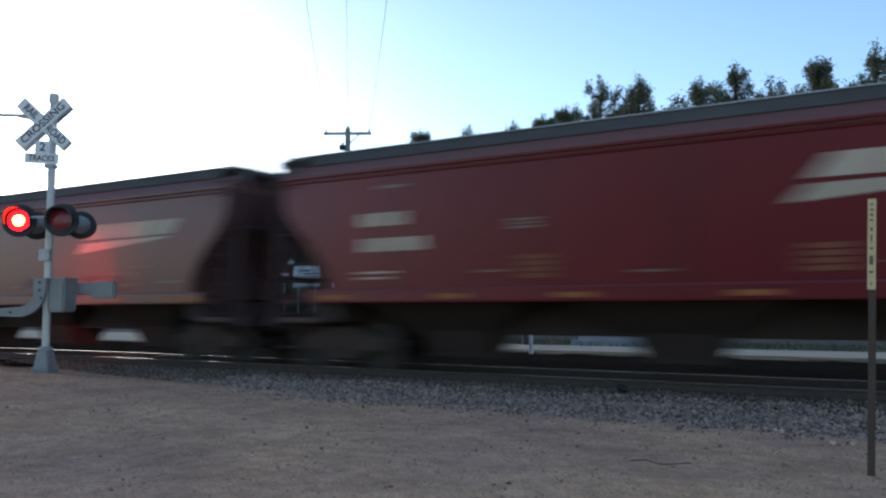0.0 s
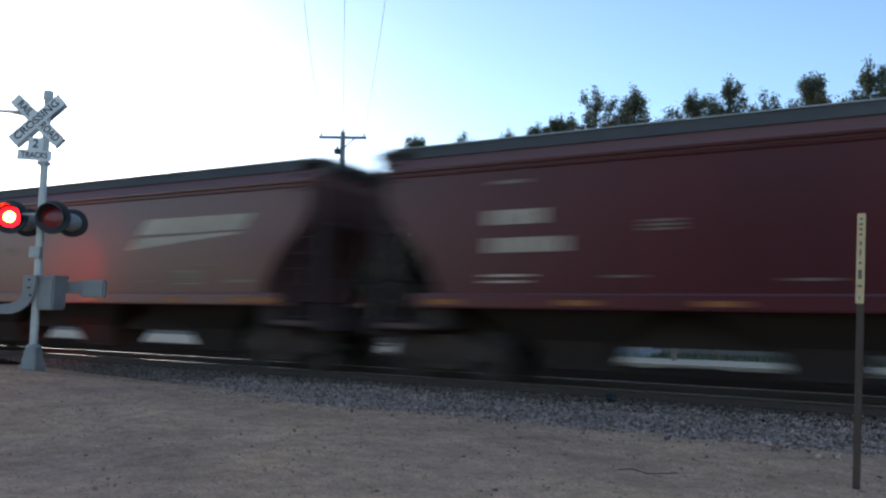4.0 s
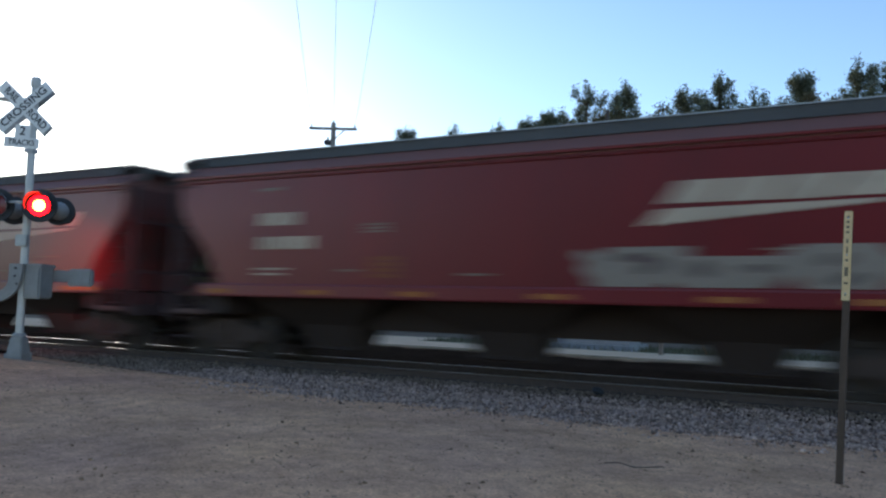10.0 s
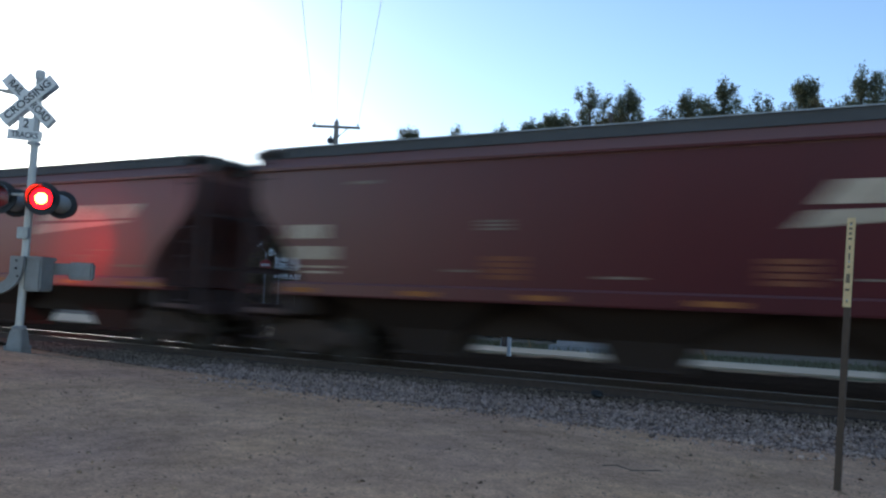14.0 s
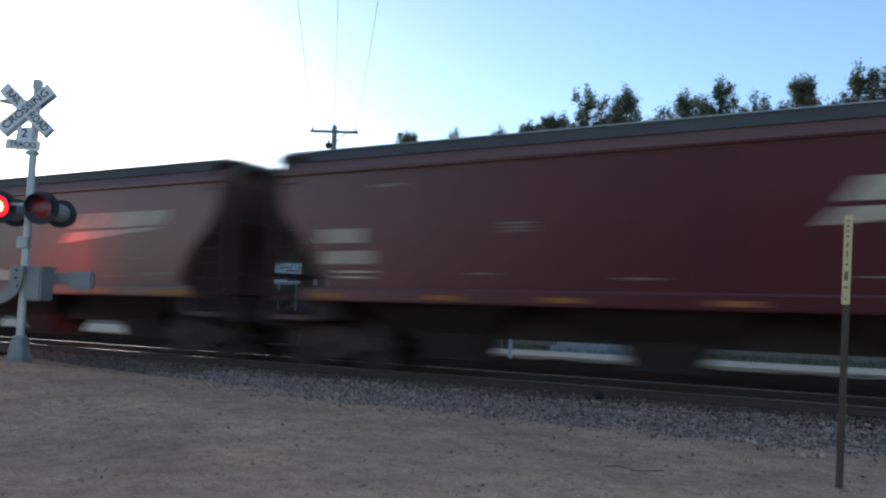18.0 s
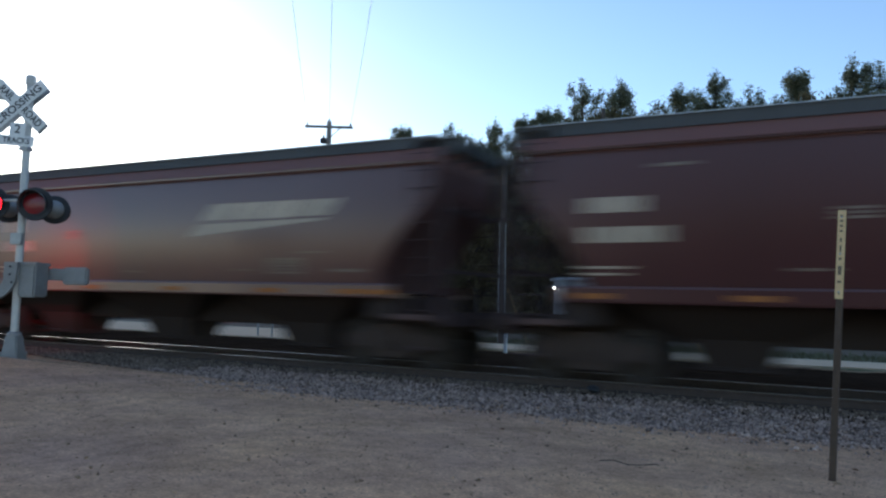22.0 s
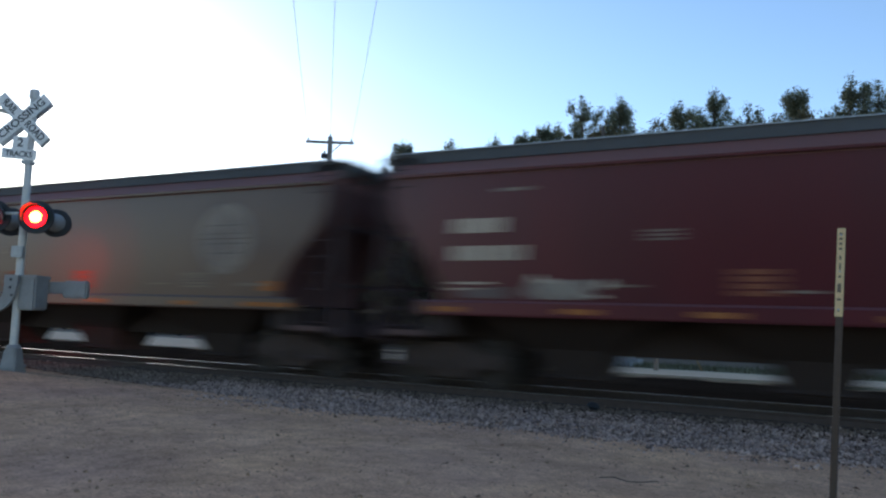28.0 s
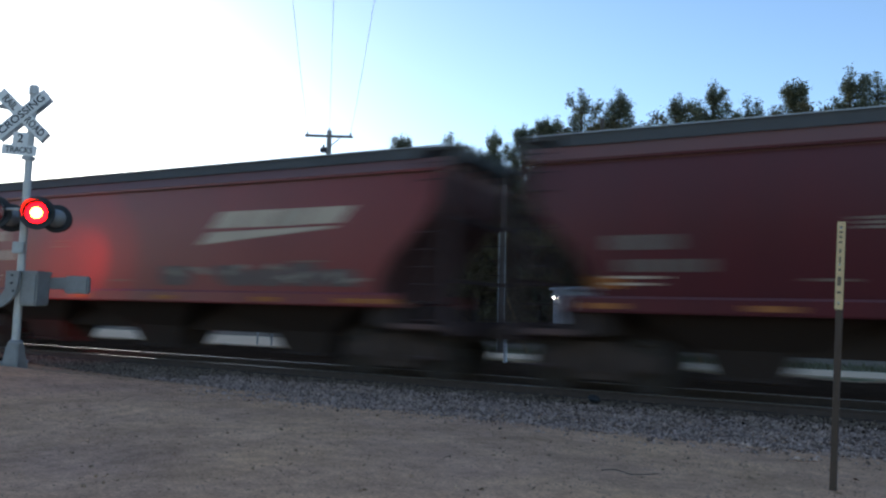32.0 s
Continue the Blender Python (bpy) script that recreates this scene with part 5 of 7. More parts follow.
def lamp_head(signal, x, y, z, turn, label, rear=False):
    """Hooded flasher: round backing plate, hood, housing, and a lamp disc with a lit and a dark face that turns inside."""
    head = part("backing_plate", bmesh_disc(0.265 if rear else 0.30, 0.025), M_BLACK, signal, label)
    head.matrix_basis = pose(x, y, z, 0, 0, turn)
    bm = bmesh.new()
    lathe(bm, [(0.02, 0.17), (0.12, 0.165), (0.22, 0.10), (0.26, 0.05)], "y", 20)
    part("lamp_housing", bm, M_CAST, head, "grey rounded lamp housing", 40)
    bm = bmesh.new()
    n = 16
    for k in range(n):
        a0, a1 = math.pi * (-0.12 + 1.24 * k / n), math.pi * (-0.12 + 1.24 * (k + 1) / n)
        q = []
        for a, d in ((a0, -0.03), (a1, -0.03), (a1, -0.16 - 0.14 * math.sin(max(0, min(math.pi, a1)))), (a0, -0.16 - 0.14 * math.sin(max(0, min(math.pi, a0))))):
            q.append([(r * math.cos(a), d, r * math.sin(a)) for r in (0.215, 0.225)])
        for r in (0, 1):
            bm.faces.new([bm.verts.new(p[r]) for p in q])
        bm.faces.new([bm.verts.new(p) for p in (q[2][0], q[2][1], q[3][1], q[3][0])])
    if rear:
        bm.free()
        bm = bmesh.new()
        lathe(bm, [(-0.03, 0.215), (-0.28, 0.215), (-0.28, 0.225), (-0.03, 0.225)], "y", 24)
    part("hood", bm, M_HOOD, head, "black sheet hood")
    if rear:
        # an added plate that swings before and behind the steady bulb, making it flash
        bm = bmesh.new()
        lathe(bm, [(0.04, 0.001), (0.04, 0.18), (0.046, 0.18), (0.046, 0.001)], "y", 20)
        disc = part("flash_blocker", bm, M_BLACK, head, "added dark plate that blocks the bulb by turns")
        disc.matrix_parent_inverse = pose(0, -0.09, 0)
        return disc
    bm = bmesh.new()
    lathe(bm, [(-0.035, 0.190), (-0.035, 0.215), (0.0, 0.215)], "y", 24)
    part("lens_ring", bm, M_BLACK, head)
    bm = bmesh.new()
    lathe(bm, [(-0.026, 0.001), (-0.022, 0.065), (-0.018, 0.10), (-0.004, 0.18), (0.0, 0.185)], "y", 24)
    lens = mesh("lamp_disc", bm, M_REDON, 60)
    bm = bmesh.new()
    lathe(bm, [(0.026, 0.001), (0.020, 0.085), (0.004, 0.18), (0.0, 0.185)], "y", 24)
    dark = bpy.data.meshes.new("dark_face")
    bm.to_mesh(dark)
    bm.free()
    both = bmesh.new()
    both.from_mesh(lens)
    both.from_mesh(dark)
    for f in both.faces:
        f.material_index = 0 if f.calc_center_median().y < 0 else 1
        if f.material_index == 0 and f.calc_center_median().xz.length < 0.12:
            f.material_index = 2
    both.to_mesh(lens)
    both.free()
    bpy.data.meshes.remove(dark)
    lens.materials.append(M_REDOFF)
    lens.materials.append(M_REDCORE)
    disc = part("lamp_disc", lens, None, head, "red lamp disc, lit on one face")
    disc.matrix_parent_inverse = pose(0, -0.035, 0)
    return disc


def bmesh_disc(r, thick):
    bm = bmesh.new()
    lathe(bm, [(-thick / 2, 0.001), (-thick / 2, r - 0.01), (0, r), (thick / 2, r - 0.01), (thick / 2, 0.001)], "y", 32)
    return bm


def build_signal():
    signal = thing("crossing_signal", pose(*MAST, 0, 0, 25) @ Matrix.Scale(1.019, 4), "silver grade crossing signal mast with crossbuck, red flashers and lowered gate", "crossing signal")
    bm = bmesh.new()
    lathe(bm, [(0.28, 0.068), (2.6, 0.066), (4.98, 0.064), (5.02, 0.045), (5.03, 0.0)], "z", 20)
    part("mast", bm, M_SILVER, signal, "silver painted tubular mast", 40)
    bm = bmesh.new()
    box(bm, (-0.17, -0.17, -0.12), (0.17, 0.17, 0.035), 0.02)
    foot = bmesh.ops.create_cone(bm, cap_ends=True, segments=4, radius1=0.215, radius2=0.15, depth=0.36, matrix=Matrix.Translation((0, 0, 0.21)) @ Matrix.Rotation(radians(45), 4, "Z"))["verts"]
    bmesh.ops.bevel(bm, geom=list({e for v in foot for e in v.link_edges}), offset=0.02, segments=2, affect="EDGES")
    lathe(bm, [(0.38, 0.125), (0.43, 0.12), (0.46, 0.085)], "z", 16)
    for a in (-0.145, 0.145):
        for b in (-0.145, 0.145):
            rod(bm, (a, b, 0.03), (a, b, 0.10), 0.02, 6)
    part("base_casting", bm, M_CAST, signal, "grey cast pinnacle base with bolts")
    bm = bmesh.new()
    lathe(bm, [(4.98, 0.085), (5.12, 0.085), (5.15, 0.06), (5.155, 0.0)], "z", 20)
    part("mast_cap", bm, M_SILVER, signal, "short round mast cap", 40)
    # crossbuck, turned a little more to the lot
    cross = thing_part("crossbuck", signal, pose(-0.135, 0, 4.57, 0, 0, 4) @ pose(0, -0.10, 0))
    for ang, word in ((-43, "RAILROAD"), (43, "CROSSING")):
        bm = bmesh.new()
        dy = -0.012 if ang > 0 else 0.004
        box(bm, (-0.595, dy - 0.005, -0.112), (0.595, dy + 0.005, 0.112), 0.003)
        bm.transform(pose(0, 0, 0, 0, -ang, 0))
        blade = part("crossbuck_blade", bm, M_WHITE, cross, "white reflective blade with black lettering")
        # plain letters along the blade, split about the crossing
        if ang > 0:
            lettering("letters", word, 0.19, pose(0, 0, 0, 0, -ang, 0) @ pose(0, dy - 0.008, 0, 90, 0, 0), M_INK, blade, 1.12)
            continue
        half = len(word) // 2
        for sgn, bit in ((-1, word[:half]), (1, word[half:])):
            lettering("letters", bit, 0.19, pose(0, 0, 0, 0, -ang, 0) @ pose(sgn * 0.32, dy - 0.008, 0, 90, 0, 0), M_INK, blade, 0.82)
    # the bare metal backs of a second crossbuck that faces the other way
    for ang in (-43, 43):
        bm = bmesh.new()
        box(bm, (-0.595, 0.19, -0.112), (0.595, 0.20, 0.112), 0.003)
        bm.transform(pose(-0.055, 0, -0.01) @ pose(0, 0.006 if ang > 0 else -0.006, 0, 0, -ang, 0))
        part("rear_blade", bm, M_GALV, cross, "bare metal back of a rear crossbuck blade")
    # track count plate
    bm = bmesh.new()
    box(bm, (-0.14, -0.105, 4.00), (0.14, -0.095, 4.24), 0.003)
    box(bm, (-0.315, -0.105, 3.815), (0.315, -0.095, 4.005), 0.003)
    plate = part("track_count_plate", bm, M_WHITE, signal, "white inverted T plate with black figures")
    plate.matrix_basis = pose(-0.14, 0, 0, 0, 0, 4) @ pose(0, 0, 4.0, 0, 3, 0) @ pose(0, 0, -4.0)
    lettering("letters", "2", 0.22, pose(0, -0.108, 4.12, 90, 0, 0), M_INK, plate)
    lettering("letters", "TRACKS", 0.145, pose(0, -0.108, 3.91, 90, 0, 0), M_INK, plate, 0.9)
    bm = bmesh.new()
    box(bm, (-0.10, -0.09, 3.74), (0.08, 0.08, 3.81), 0.012)
    part("mast_clamp", bm, M_GALV, signal, "small grey clamp round the mast")
    # flashers, a pair to each side of the track
    bm = bmesh.new()
    rod(bm, (-0.10, 0, 2.80), (0.10, 0, 2.80), 0.03, 10)
    rod(bm, (0, -0.26, 2.80), (0, 0.3, 2.78), 0.03, 10)
    rod(bm, (-0.52, -0.24, 2.80), (0.52, -0.24, 2.80), 0.025, 10)
    rod(bm, (-0.52, 0.30, 2.76), (0.52, 0.30, 2.76), 0.025, 10)
    part("lamp_crossarm", bm, M_SILVER, signal, "silver pipe crossarm")
    for x in (-0.41, 0.38):
        HEADS.append((lamp_head(signal, x, -0.26, 2.74, 14, "round black backing plate with hood"), x < 0))
    for x in (-0.45, 0.41):
        HEADS.append((lamp_head(signal, x, 0.32, 2.71, 198, "round black backing plate with hood", True), x < 0))
    # small junction box and the gate machine
    bm = bmesh.new()
    box(bm, (-0.12, -0.13, 2.02), (0.09, -0.05, 2.23), 0.012)
    part("junction_box", bm, M_GALV, signal, "small grey junction box")
    bm = bmesh.new()
    box(bm, (0.06, -0.10, 1.08), (0.37, 0.34, 1.68), 0.03)
    box(bm, (0.04, -0.12, 1.64), (0.39, 0.36, 1.71), 0.015)
    machine = part("gate_machine", bm, M_CAST, signal, "grey steel gate machine case")
    bm = bmesh.new()
    elbow = [(-0.42 + 0.50 * math.sin(a), 1.46 - 0.46 * math.cos(a)) for a in (radians(10 * k) for k in range(10))]
    inner = [(-0.44 + 0.30 * math.sin(a), 1.42 - 0.24 * math.cos(a)) for a in (radians(10 * k) for k in range(9, -1, -1))]
    prism(bm, [(-0.95, 1.02), *elbow, (0.10, 1.60), (0.10, 1.70), (-0.14, 1.70), *inner, (-0.95, 1.14)], "y", -0.21, -0.14)
    bracket = part("gate_arm_bracket", bm, M_CAST, signal, "grey cranked gate arm bracket")
    for x, z in ((-0.02, 1.62), (-0.02, 1.48), (0.02, 1.34), (-0.55, 1.08), (-0.82, 1.08)):
        bm = bmesh.new()
        rod(bm, (x, -0.225, z), (x, -0.20, z), 0.022, 6)
        part("bolt", bm, M_BLACK, bracket)
    bm = bmesh.new()
    box(bm, (0.20, 0.37, 1.40), (1.08, 0.43, 1.62), 0.02)
    box(bm, (0.62, 0.33, 1.32), (1.08, 0.47, 1.65), 0.03)
    part("counterweight", bm, M_CAST, signal, "grey counterweight arm of the gate")
    for k in range(14):
        bm = bmesh.new()
        x = -0.95 - k * 0.42
        box(bm, (x - 0.42, -0.15, 1.04 - k * 0.0), (x, -0.12, 1.15))
        part("gate_arm_stripe", bm, M_STRIPE if k % 2 else M_WHITE, signal, "red gate arm stripe" if k % 2 else "white gate arm stripe")
    bm = bmesh.new()
    rod(bm, (-0.05, 0.02, 4.74), (-2.6, 0.05, 4.84), 0.028, 8)
    rod(bm, (-0.05, 0.02, 4.62), (-0.7, 0.03, 4.745), 0.02, 8)
    part("bracket_arm", bm, M_SILVER, signal, "slim silver bracket arm")
    return signal


def thing_part(name, parent, m):
    """A small hub that carries the two blades."""
    bm = bmesh.new()
    box(bm, (-0.06, 0.0, -0.06), (0.06, 0.09, 0.06), 0.01)
    hub = part(name, bm, M_GALV, parent)
    hub.matrix_basis = m
    return hub


SIGNAL = build_signal()
# the bulbs of the two far-facing flashers throw a soft red spot on the passing cars
for x, aim, power, cone in ((-0.45, (-16.95, 12.0, 2.15), 480.0, 32), (-0.45, (-16.95, 12.0, 2.15), 110.0, 66), (0.41, (-16.2, 12.0, 2.25), 480.0, 32), (0.41, (-16.2, 12.0, 2.25), 110.0, 66)):
    bulb_data = bpy.data.lights.new("flasher_bulb", "SPOT")
    bulb_data.energy, bulb_data.color, bulb_data.shadow_soft_size = power, (1.0, 0.006, 0.014), 0.11
    bulb_data.spot_size, bulb_data.spot_blend = radians(cone), 1.0
    bulb = new("flasher_bulb", bulb_data)
    head_at = SIGNAL.matrix_basis @ Vector((x, 0.32, 2.71))
    bulb.matrix_world = look(head_at + (Vector(aim) - head_at).normalized() * 0.09, aim)


def build_marker_post():
    post = thing("cable_marker_post", pose(*(0.112, 6.208, 0.100), 0, 2.9, -18) @ Matrix.Scale(0.942, 4), "brown steel post with a faded yellow cable marker strip", "marker post")
    bm = bmesh.new()
    prism(bm, [(-0.023, -0.012), (-0.023, 0.018), (-0.019, 0.018), (-0.013, -0.006), (0.013, -0.006), (0.019, 0.018), (0.023, 0.018), (0.023, -0.012)], "z", -0.1, 2.06)
    part("channel", bm, M_POST, post, "rusty brown flanged channel")
    bm = bmesh.new()
    box(bm, (-0.030, -0.024, 1.395), (0.030, -0.012, 2.095), 0.004)
    panel = part("marker_strip", bm, M_PANEL, post, "faded yellow plastic strip with worn print")
    for k, (z, h, w) in enumerate(((2.05, 0.016, 0.02), (2.01, 0.016, 0.024), (1.97, 0.018, 0.02), (1.93, 0.016, 0.024), (1.86, 0.03, 0.014), (1.79, 0.05, 0.012), (1.71, 0.02, 0.018), (1.62, 0.07, 0.026), (1.53, 0.018, 0.03), (1.44, 0.02, 0.012))):
        bm = bmesh.new()
        box(bm, (-w / 2, -0.027, z - h / 2), (w / 2, -0.0235, z + h / 2))
        part("print_bar", bm, M_FADEINK, panel, "worn grey print bar")
    for z in (1.45, 1.75, 2.04):
        bm = bmesh.new()
        rod(bm, (0, -0.03, z), (0, 0.03, z), 0.008, 6)
        part("bolt", bm, M_GALV, post, "small steel bolt")


build_marker_post()

# ------------------------------------------------------------------ poles, wires, hut, signs beyond the track


def pole_mesh(h, r0, r1):
    bm = bmesh.new()
    lathe(bm, [(-0.6, r0), (h * 0.5, (r0 + r1) / 2), (h, r1), (h + 0.02, r1 * 0.6)], "z", 14)
    return bm


ARM_A, ARM_B, TOP = Vector((-23.173, 29.890, 10.238)), Vector((-21.072, 31.033, 10.031)), Vector((-22.119, 30.441, 10.410))
LINE_END = Vector((4.302, -6.124, 10.410))


def build_line_pole(foot, top, axis, label, back=False):
    pole = thing("utility_pole", pose(foot[0], foot[1], -0.3), label, "utility pole")
    h = top[2] + 0.3
    part("pole", pole_mesh(h, 0.20, 0.125), M_PALEPOLE, pole, "weathered round timber pole", 40)
    bm = bmesh.new()
    m = Matrix.Rotation(math.atan2(axis.y, axis.x), 4, "Z")
    box(bm, (-1.22, -0.18, h - 0.38), (1.22, -0.07, h - 0.25), 0.01)
    bm.transform(m)
    part("crossarm", bm, M_PALEPOLE, pole, "timber crossarm")
    bm = bmesh.new()
    rod(bm, (0.62, -0.06, h - 0.32), (0.08, -0.12, h - 0.85), 0.024, 6)
    if back:
        rod(bm, (-0.62, -0.06, h - 0.32), (-0.08, -0.12, h - 0.85), 0.022, 6)
    bm.transform(m)
    part("arm_brace", bm, M_POLE, pole)
    for x in (-1.1, 0.0, 1.1):
        bm = bmesh.new()
        z0 = h - 0.24 if x else h
        lathe(bm, [(z0, 0.02), (z0 + 0.05, 0.045), (z0 + 0.09, 0.03), (z0 + 0.13, 0.045), (z0 + 0.15, 0.0)], "z", 10)
        bm.transform(m @ Matrix.Translation((x, -0.1 if x else 0, 0)))
        part("insulator", bm, M_BLACK, pole, "dark pin insulator")
    bm = bmesh.new()
    box(bm, (-0.42, -0.16, h - 1.15), (-0.1, 0.12, h - 0.90), 0.03)
    rod(bm, (-0.26, -0.02, h - 0.92), (-0.26, -0.02, h - 0.74), 0.05, 8)
    bm.transform(m)
    part("cutout_switch", bm, M_BLACK, pole, "dark fused switch box")
    return pole


AX = (ARM_B - ARM_A).normalized()
build_line_pole(TOP, TOP, AX, "weathered timber power pole with one crossarm")
build_line_pole(LINE_END, LINE_END, AX, "weathered timber power pole with one crossarm", True)


def build_wire(a, b, sag, r=0.007):
    bm = bmesh.new()
    tube(bm, [a.lerp(b, k / 24) - Vector((0, 0, sag * 4 * (k / 24) * (1 - k / 24))) for k in range(25)], r, 5)
    w = new("power_line", mesh("power_line", bm, M_WIRE))
    tagged(w, "thin dark overhead power line strung between poles", "power line", "overhead lines")


for k, off in enumerate((-1.1, 0.0, 1.1)):
    side = Vector((AX.x * off, AX.y * off, 0.15 if off == 0 else -0.1))
    build_wire(TOP + side, LINE_END + side, 0.75)

def build_tall_pole(x, y, h, material, label, strip=False, lamp=False):
    pole = thing("utility_pole", pose(x, y, -0.3), label, "utility pole")
    part("pole", pole_mesh(h, 0.15, 0.10), material, pole, "", 40)
    if strip:
        bm = bmesh.new()
        for s in (-1, 1):
            rod(bm, (s * 0.14, -0.10, 0.0), (s * 0.13, -0.10, 4.9), 0.022, 8)
        part("conduit", bm, M_GALV, pole, "pale metal riser pipes", 40)
        bm = bmesh.new()
        rod(bm, (0.25, -0.1, 2.2), (1.1, -0.1, 0.1), 0.025, 6)
        part("guy_guard", bm, M_GUARD, pole, "yellow guy wire guard")
    if lamp:
        bm = bmesh.new()
        rod(bm, (0, 0, h - 2.1), (1.5, -0.4, h - 1.5), 0.03, 8)
        rod(bm, (0, 0, h - 2.1), (-0.6, 0.2, h - 2.3), 0.03, 8)
        part("lamp_arm", bm, M_GALV, pole, "pale metal street lamp arm")
        bm = bmesh.new()
        box(bm, (1.35, -0.52, h - 1.60), (1.95, -0.32, h - 1.44), 0.04)
        part("lamp_head", bm, M_GALV, pole, "pale street lamp head")
    return pole


build_tall_pole(*(-10.98, 27.00, 7.20), M_POLE, "timber pole with metal riser pipes and guy guard", strip=True)
build_tall_pole(*(-10.16, 39.00, 12.31), M_POLE, "dark timber pole carrying a street lamp arm", lamp=True)

bm = bmesh.new()
lathe(bm, [(-0.3, 0.085), (4.77, 0.075), (4.77 + 0.02, 0.0)], "z", 12)
short = new("steel_post", mesh("steel_post", bm, M_DULL, 40))
short.location = (-4.85, 26.00, -0.3)
tagged(short, "slim dull steel post standing in the verge", "post")
bm = bmesh.new()
rod(bm, (0, 0, 0), (-0.9, 0.2, 1.9), 0.03, 6)
guy = new("guy_guard", mesh("guy_guard", bm, M_GUARD))
guy.location = (-3.46, 27.0, -0.3)
tagged(guy, "slanting yellow guy wire guard in the verge", "guy guard")
bm = bmesh.new()
box(bm, (-0.05, -0.05, -0.3), (0.05, 0.05, 0.62), 0.01)
stake = new("marker_stake", mesh("marker_stake", bm, M_WHITE))
stake.location = (-9.01, 22.5, 0)
tagged(stake, "short white marker stake beside the service lane", "stake")


def build_hut():
    x0, x1, y0, z1 = (-9.18, -6.38, 27.9, 2.38)
    hut = thing("equipment_hut", pose(x0, y0, -0.27), "silver sheet metal signal equipment hut on a concrete pad", "equipment hut")
    w, d, h = x1 - x0, 2.0, z1 + 0.27
    bm = bmesh.new()
    box(bm, (-0.25, -0.25, -0.15), (w + 0.25, d + 0.25, 0.16), 0.02)
    part("pad", bm, M_CONC, hut, "pale concrete pad")
    bm = bmesh.new()
    box(bm, (0, 0, 0.16), (w, d, h - 0.12), 0.02)
    part("hut_shell", bm, M_HUT, hut)
    bm = bmesh.new()
    prism(bm, [(-0.12, h - 0.12), (-0.12, h - 0.05), (d / 2, h + 0.06), (d + 0.12, h - 0.05), (d + 0.12, h - 0.12)], "x", -0.12, w + 0.12)
    part("roof", bm, M_HUT, hut, "shallow pitched metal roof")
    for k in range(6):
        bm = bmesh.new()
        xx = w * (k + 0.5) / 6
        box(bm, (xx - 0.012, -0.012, 0.2), (xx + 0.012, 0.0, h - 0.15))
        part("seam", bm, M_HUT, hut)
    bm = bmesh.new()
    box(bm, (w - 1.25, -0.03, 0.2), (w - 0.35, 0.0, 2.0 if h > 2.3 else h - 0.3), 0.008)
    door = part("door", bm, M_HUT, hut, "flush metal door")
    bm = bmesh.new()
    rod(bm, (w - 0.5, -0.07, 1.0), (w - 0.5, -0.07, 1.16), 0.012, 6)
    part("handle", bm, M_BLACK, door)
    bm = bmesh.new()
    box(bm, (-0.02, -0.2, h - 0.42), (0.20, 0.0, h - 0.28), 0.02)
    lamp = part("wall_lamp", bm, M_GALV, hut, "small wall lamp")
    bm = bmesh.new()
    bmesh.ops.create_uvsphere(bm, u_segments=12, v_segments=8, radius=0.05, matrix=Matrix.Translation((0.09, -0.2, h - 0.42)))
    part("lamp_glass", bm, M_SPOT, lamp, "lit lamp glass")


build_hut()


def build_sign(name, at, w, h, z, label, rows, turn):
    sign = thing(name, pose(*at, 0, 0, turn), label, "road sign")
    bm = bmesh.new()
    for x in (-w * 0.32, w * 0.32):
        box(bm, (x - 0.03, 0.01, -0.3), (x + 0.03, 0.06, z + h))
    part("legs", bm, M_GALV, sign, "pale metal sign legs")
    bm = bmesh.new()
    box(bm, (-w / 2, -0.012, z), (w / 2, 0.01, z + h), 0.01)
    face_ = part("sign_face", bm, M_SHEET, sign, "white sign face")
    for x0, x1, z0, z1 in rows:
        bm = bmesh.new()
        box(bm, (x0 * w, -0.017, z + z0 * h), (x1 * w, -0.010, z + z1 * h))
        part("print_bar", bm, M_INK, face_, "dark print bar")


build_sign("notice_sign", (-19.50, 24.0, -0.3), 1.10, 0.88, 2.36, "white two-part notice sign with unreadable dark print on legs", ((-0.5, 0.5, 0.47, 0.51), (-0.1, 0.34, 0.60, 0.66), (-0.3, 0.1, 0.74, 0.80), (-0.42, -0.1, 0.26, 0.33), (0.02, 0.1, 0.12, 0.36), (0.18, 0.26, 0.12, 0.36), (-0.4, 0.4, 0.05, 0.08)), 30)


def build_yield_sign():
    sign = thing("triangular_sign", pose(*(-16.97, 22.5, -0.27), 0, 0, 28), "white triangular sign on a slim steel post", "road sign")
    bm = bmesh.new()
    box(bm, (-0.03, 0.01, -0.3), (0.03, 0.06, 3.89 + 0.26))
    part("sign_post", bm, M_GREEN, sign, "slim dark green post")
    bm = bmesh.new()
    prism(bm, [(0.0, 3.89 - 0.30), (0.32, 3.89 + 0.24), (0.28, 3.89 + 0.28), (-0.28, 3.89 + 0.28), (-0.32, 3.89 + 0.24)], "y", -0.012, 0.01)
    plate = part("sign_face", bm, M_SHEET, sign, "white triangular sign face")
    bm = bmesh.new()
    prism(bm, [(-0.20, 3.89 + 0.01), (0.20, 3.89 + 0.01), (0.22, 3.89 + 0.05), (-0.22, 3.89 + 0.05)], "y", -0.018, -0.010)
    part("sign_mark", bm, M_INK, plate, "dark seam across the face")
    bm = bmesh.new()
    box(bm, (-0.08, -0.012, 2.25), (0.08, 0.01, 2.52), 0.006)
    part("reflector_plate", bm, M_SHEET, sign, "small white reflector plate low on the post")


build_yield_sign()


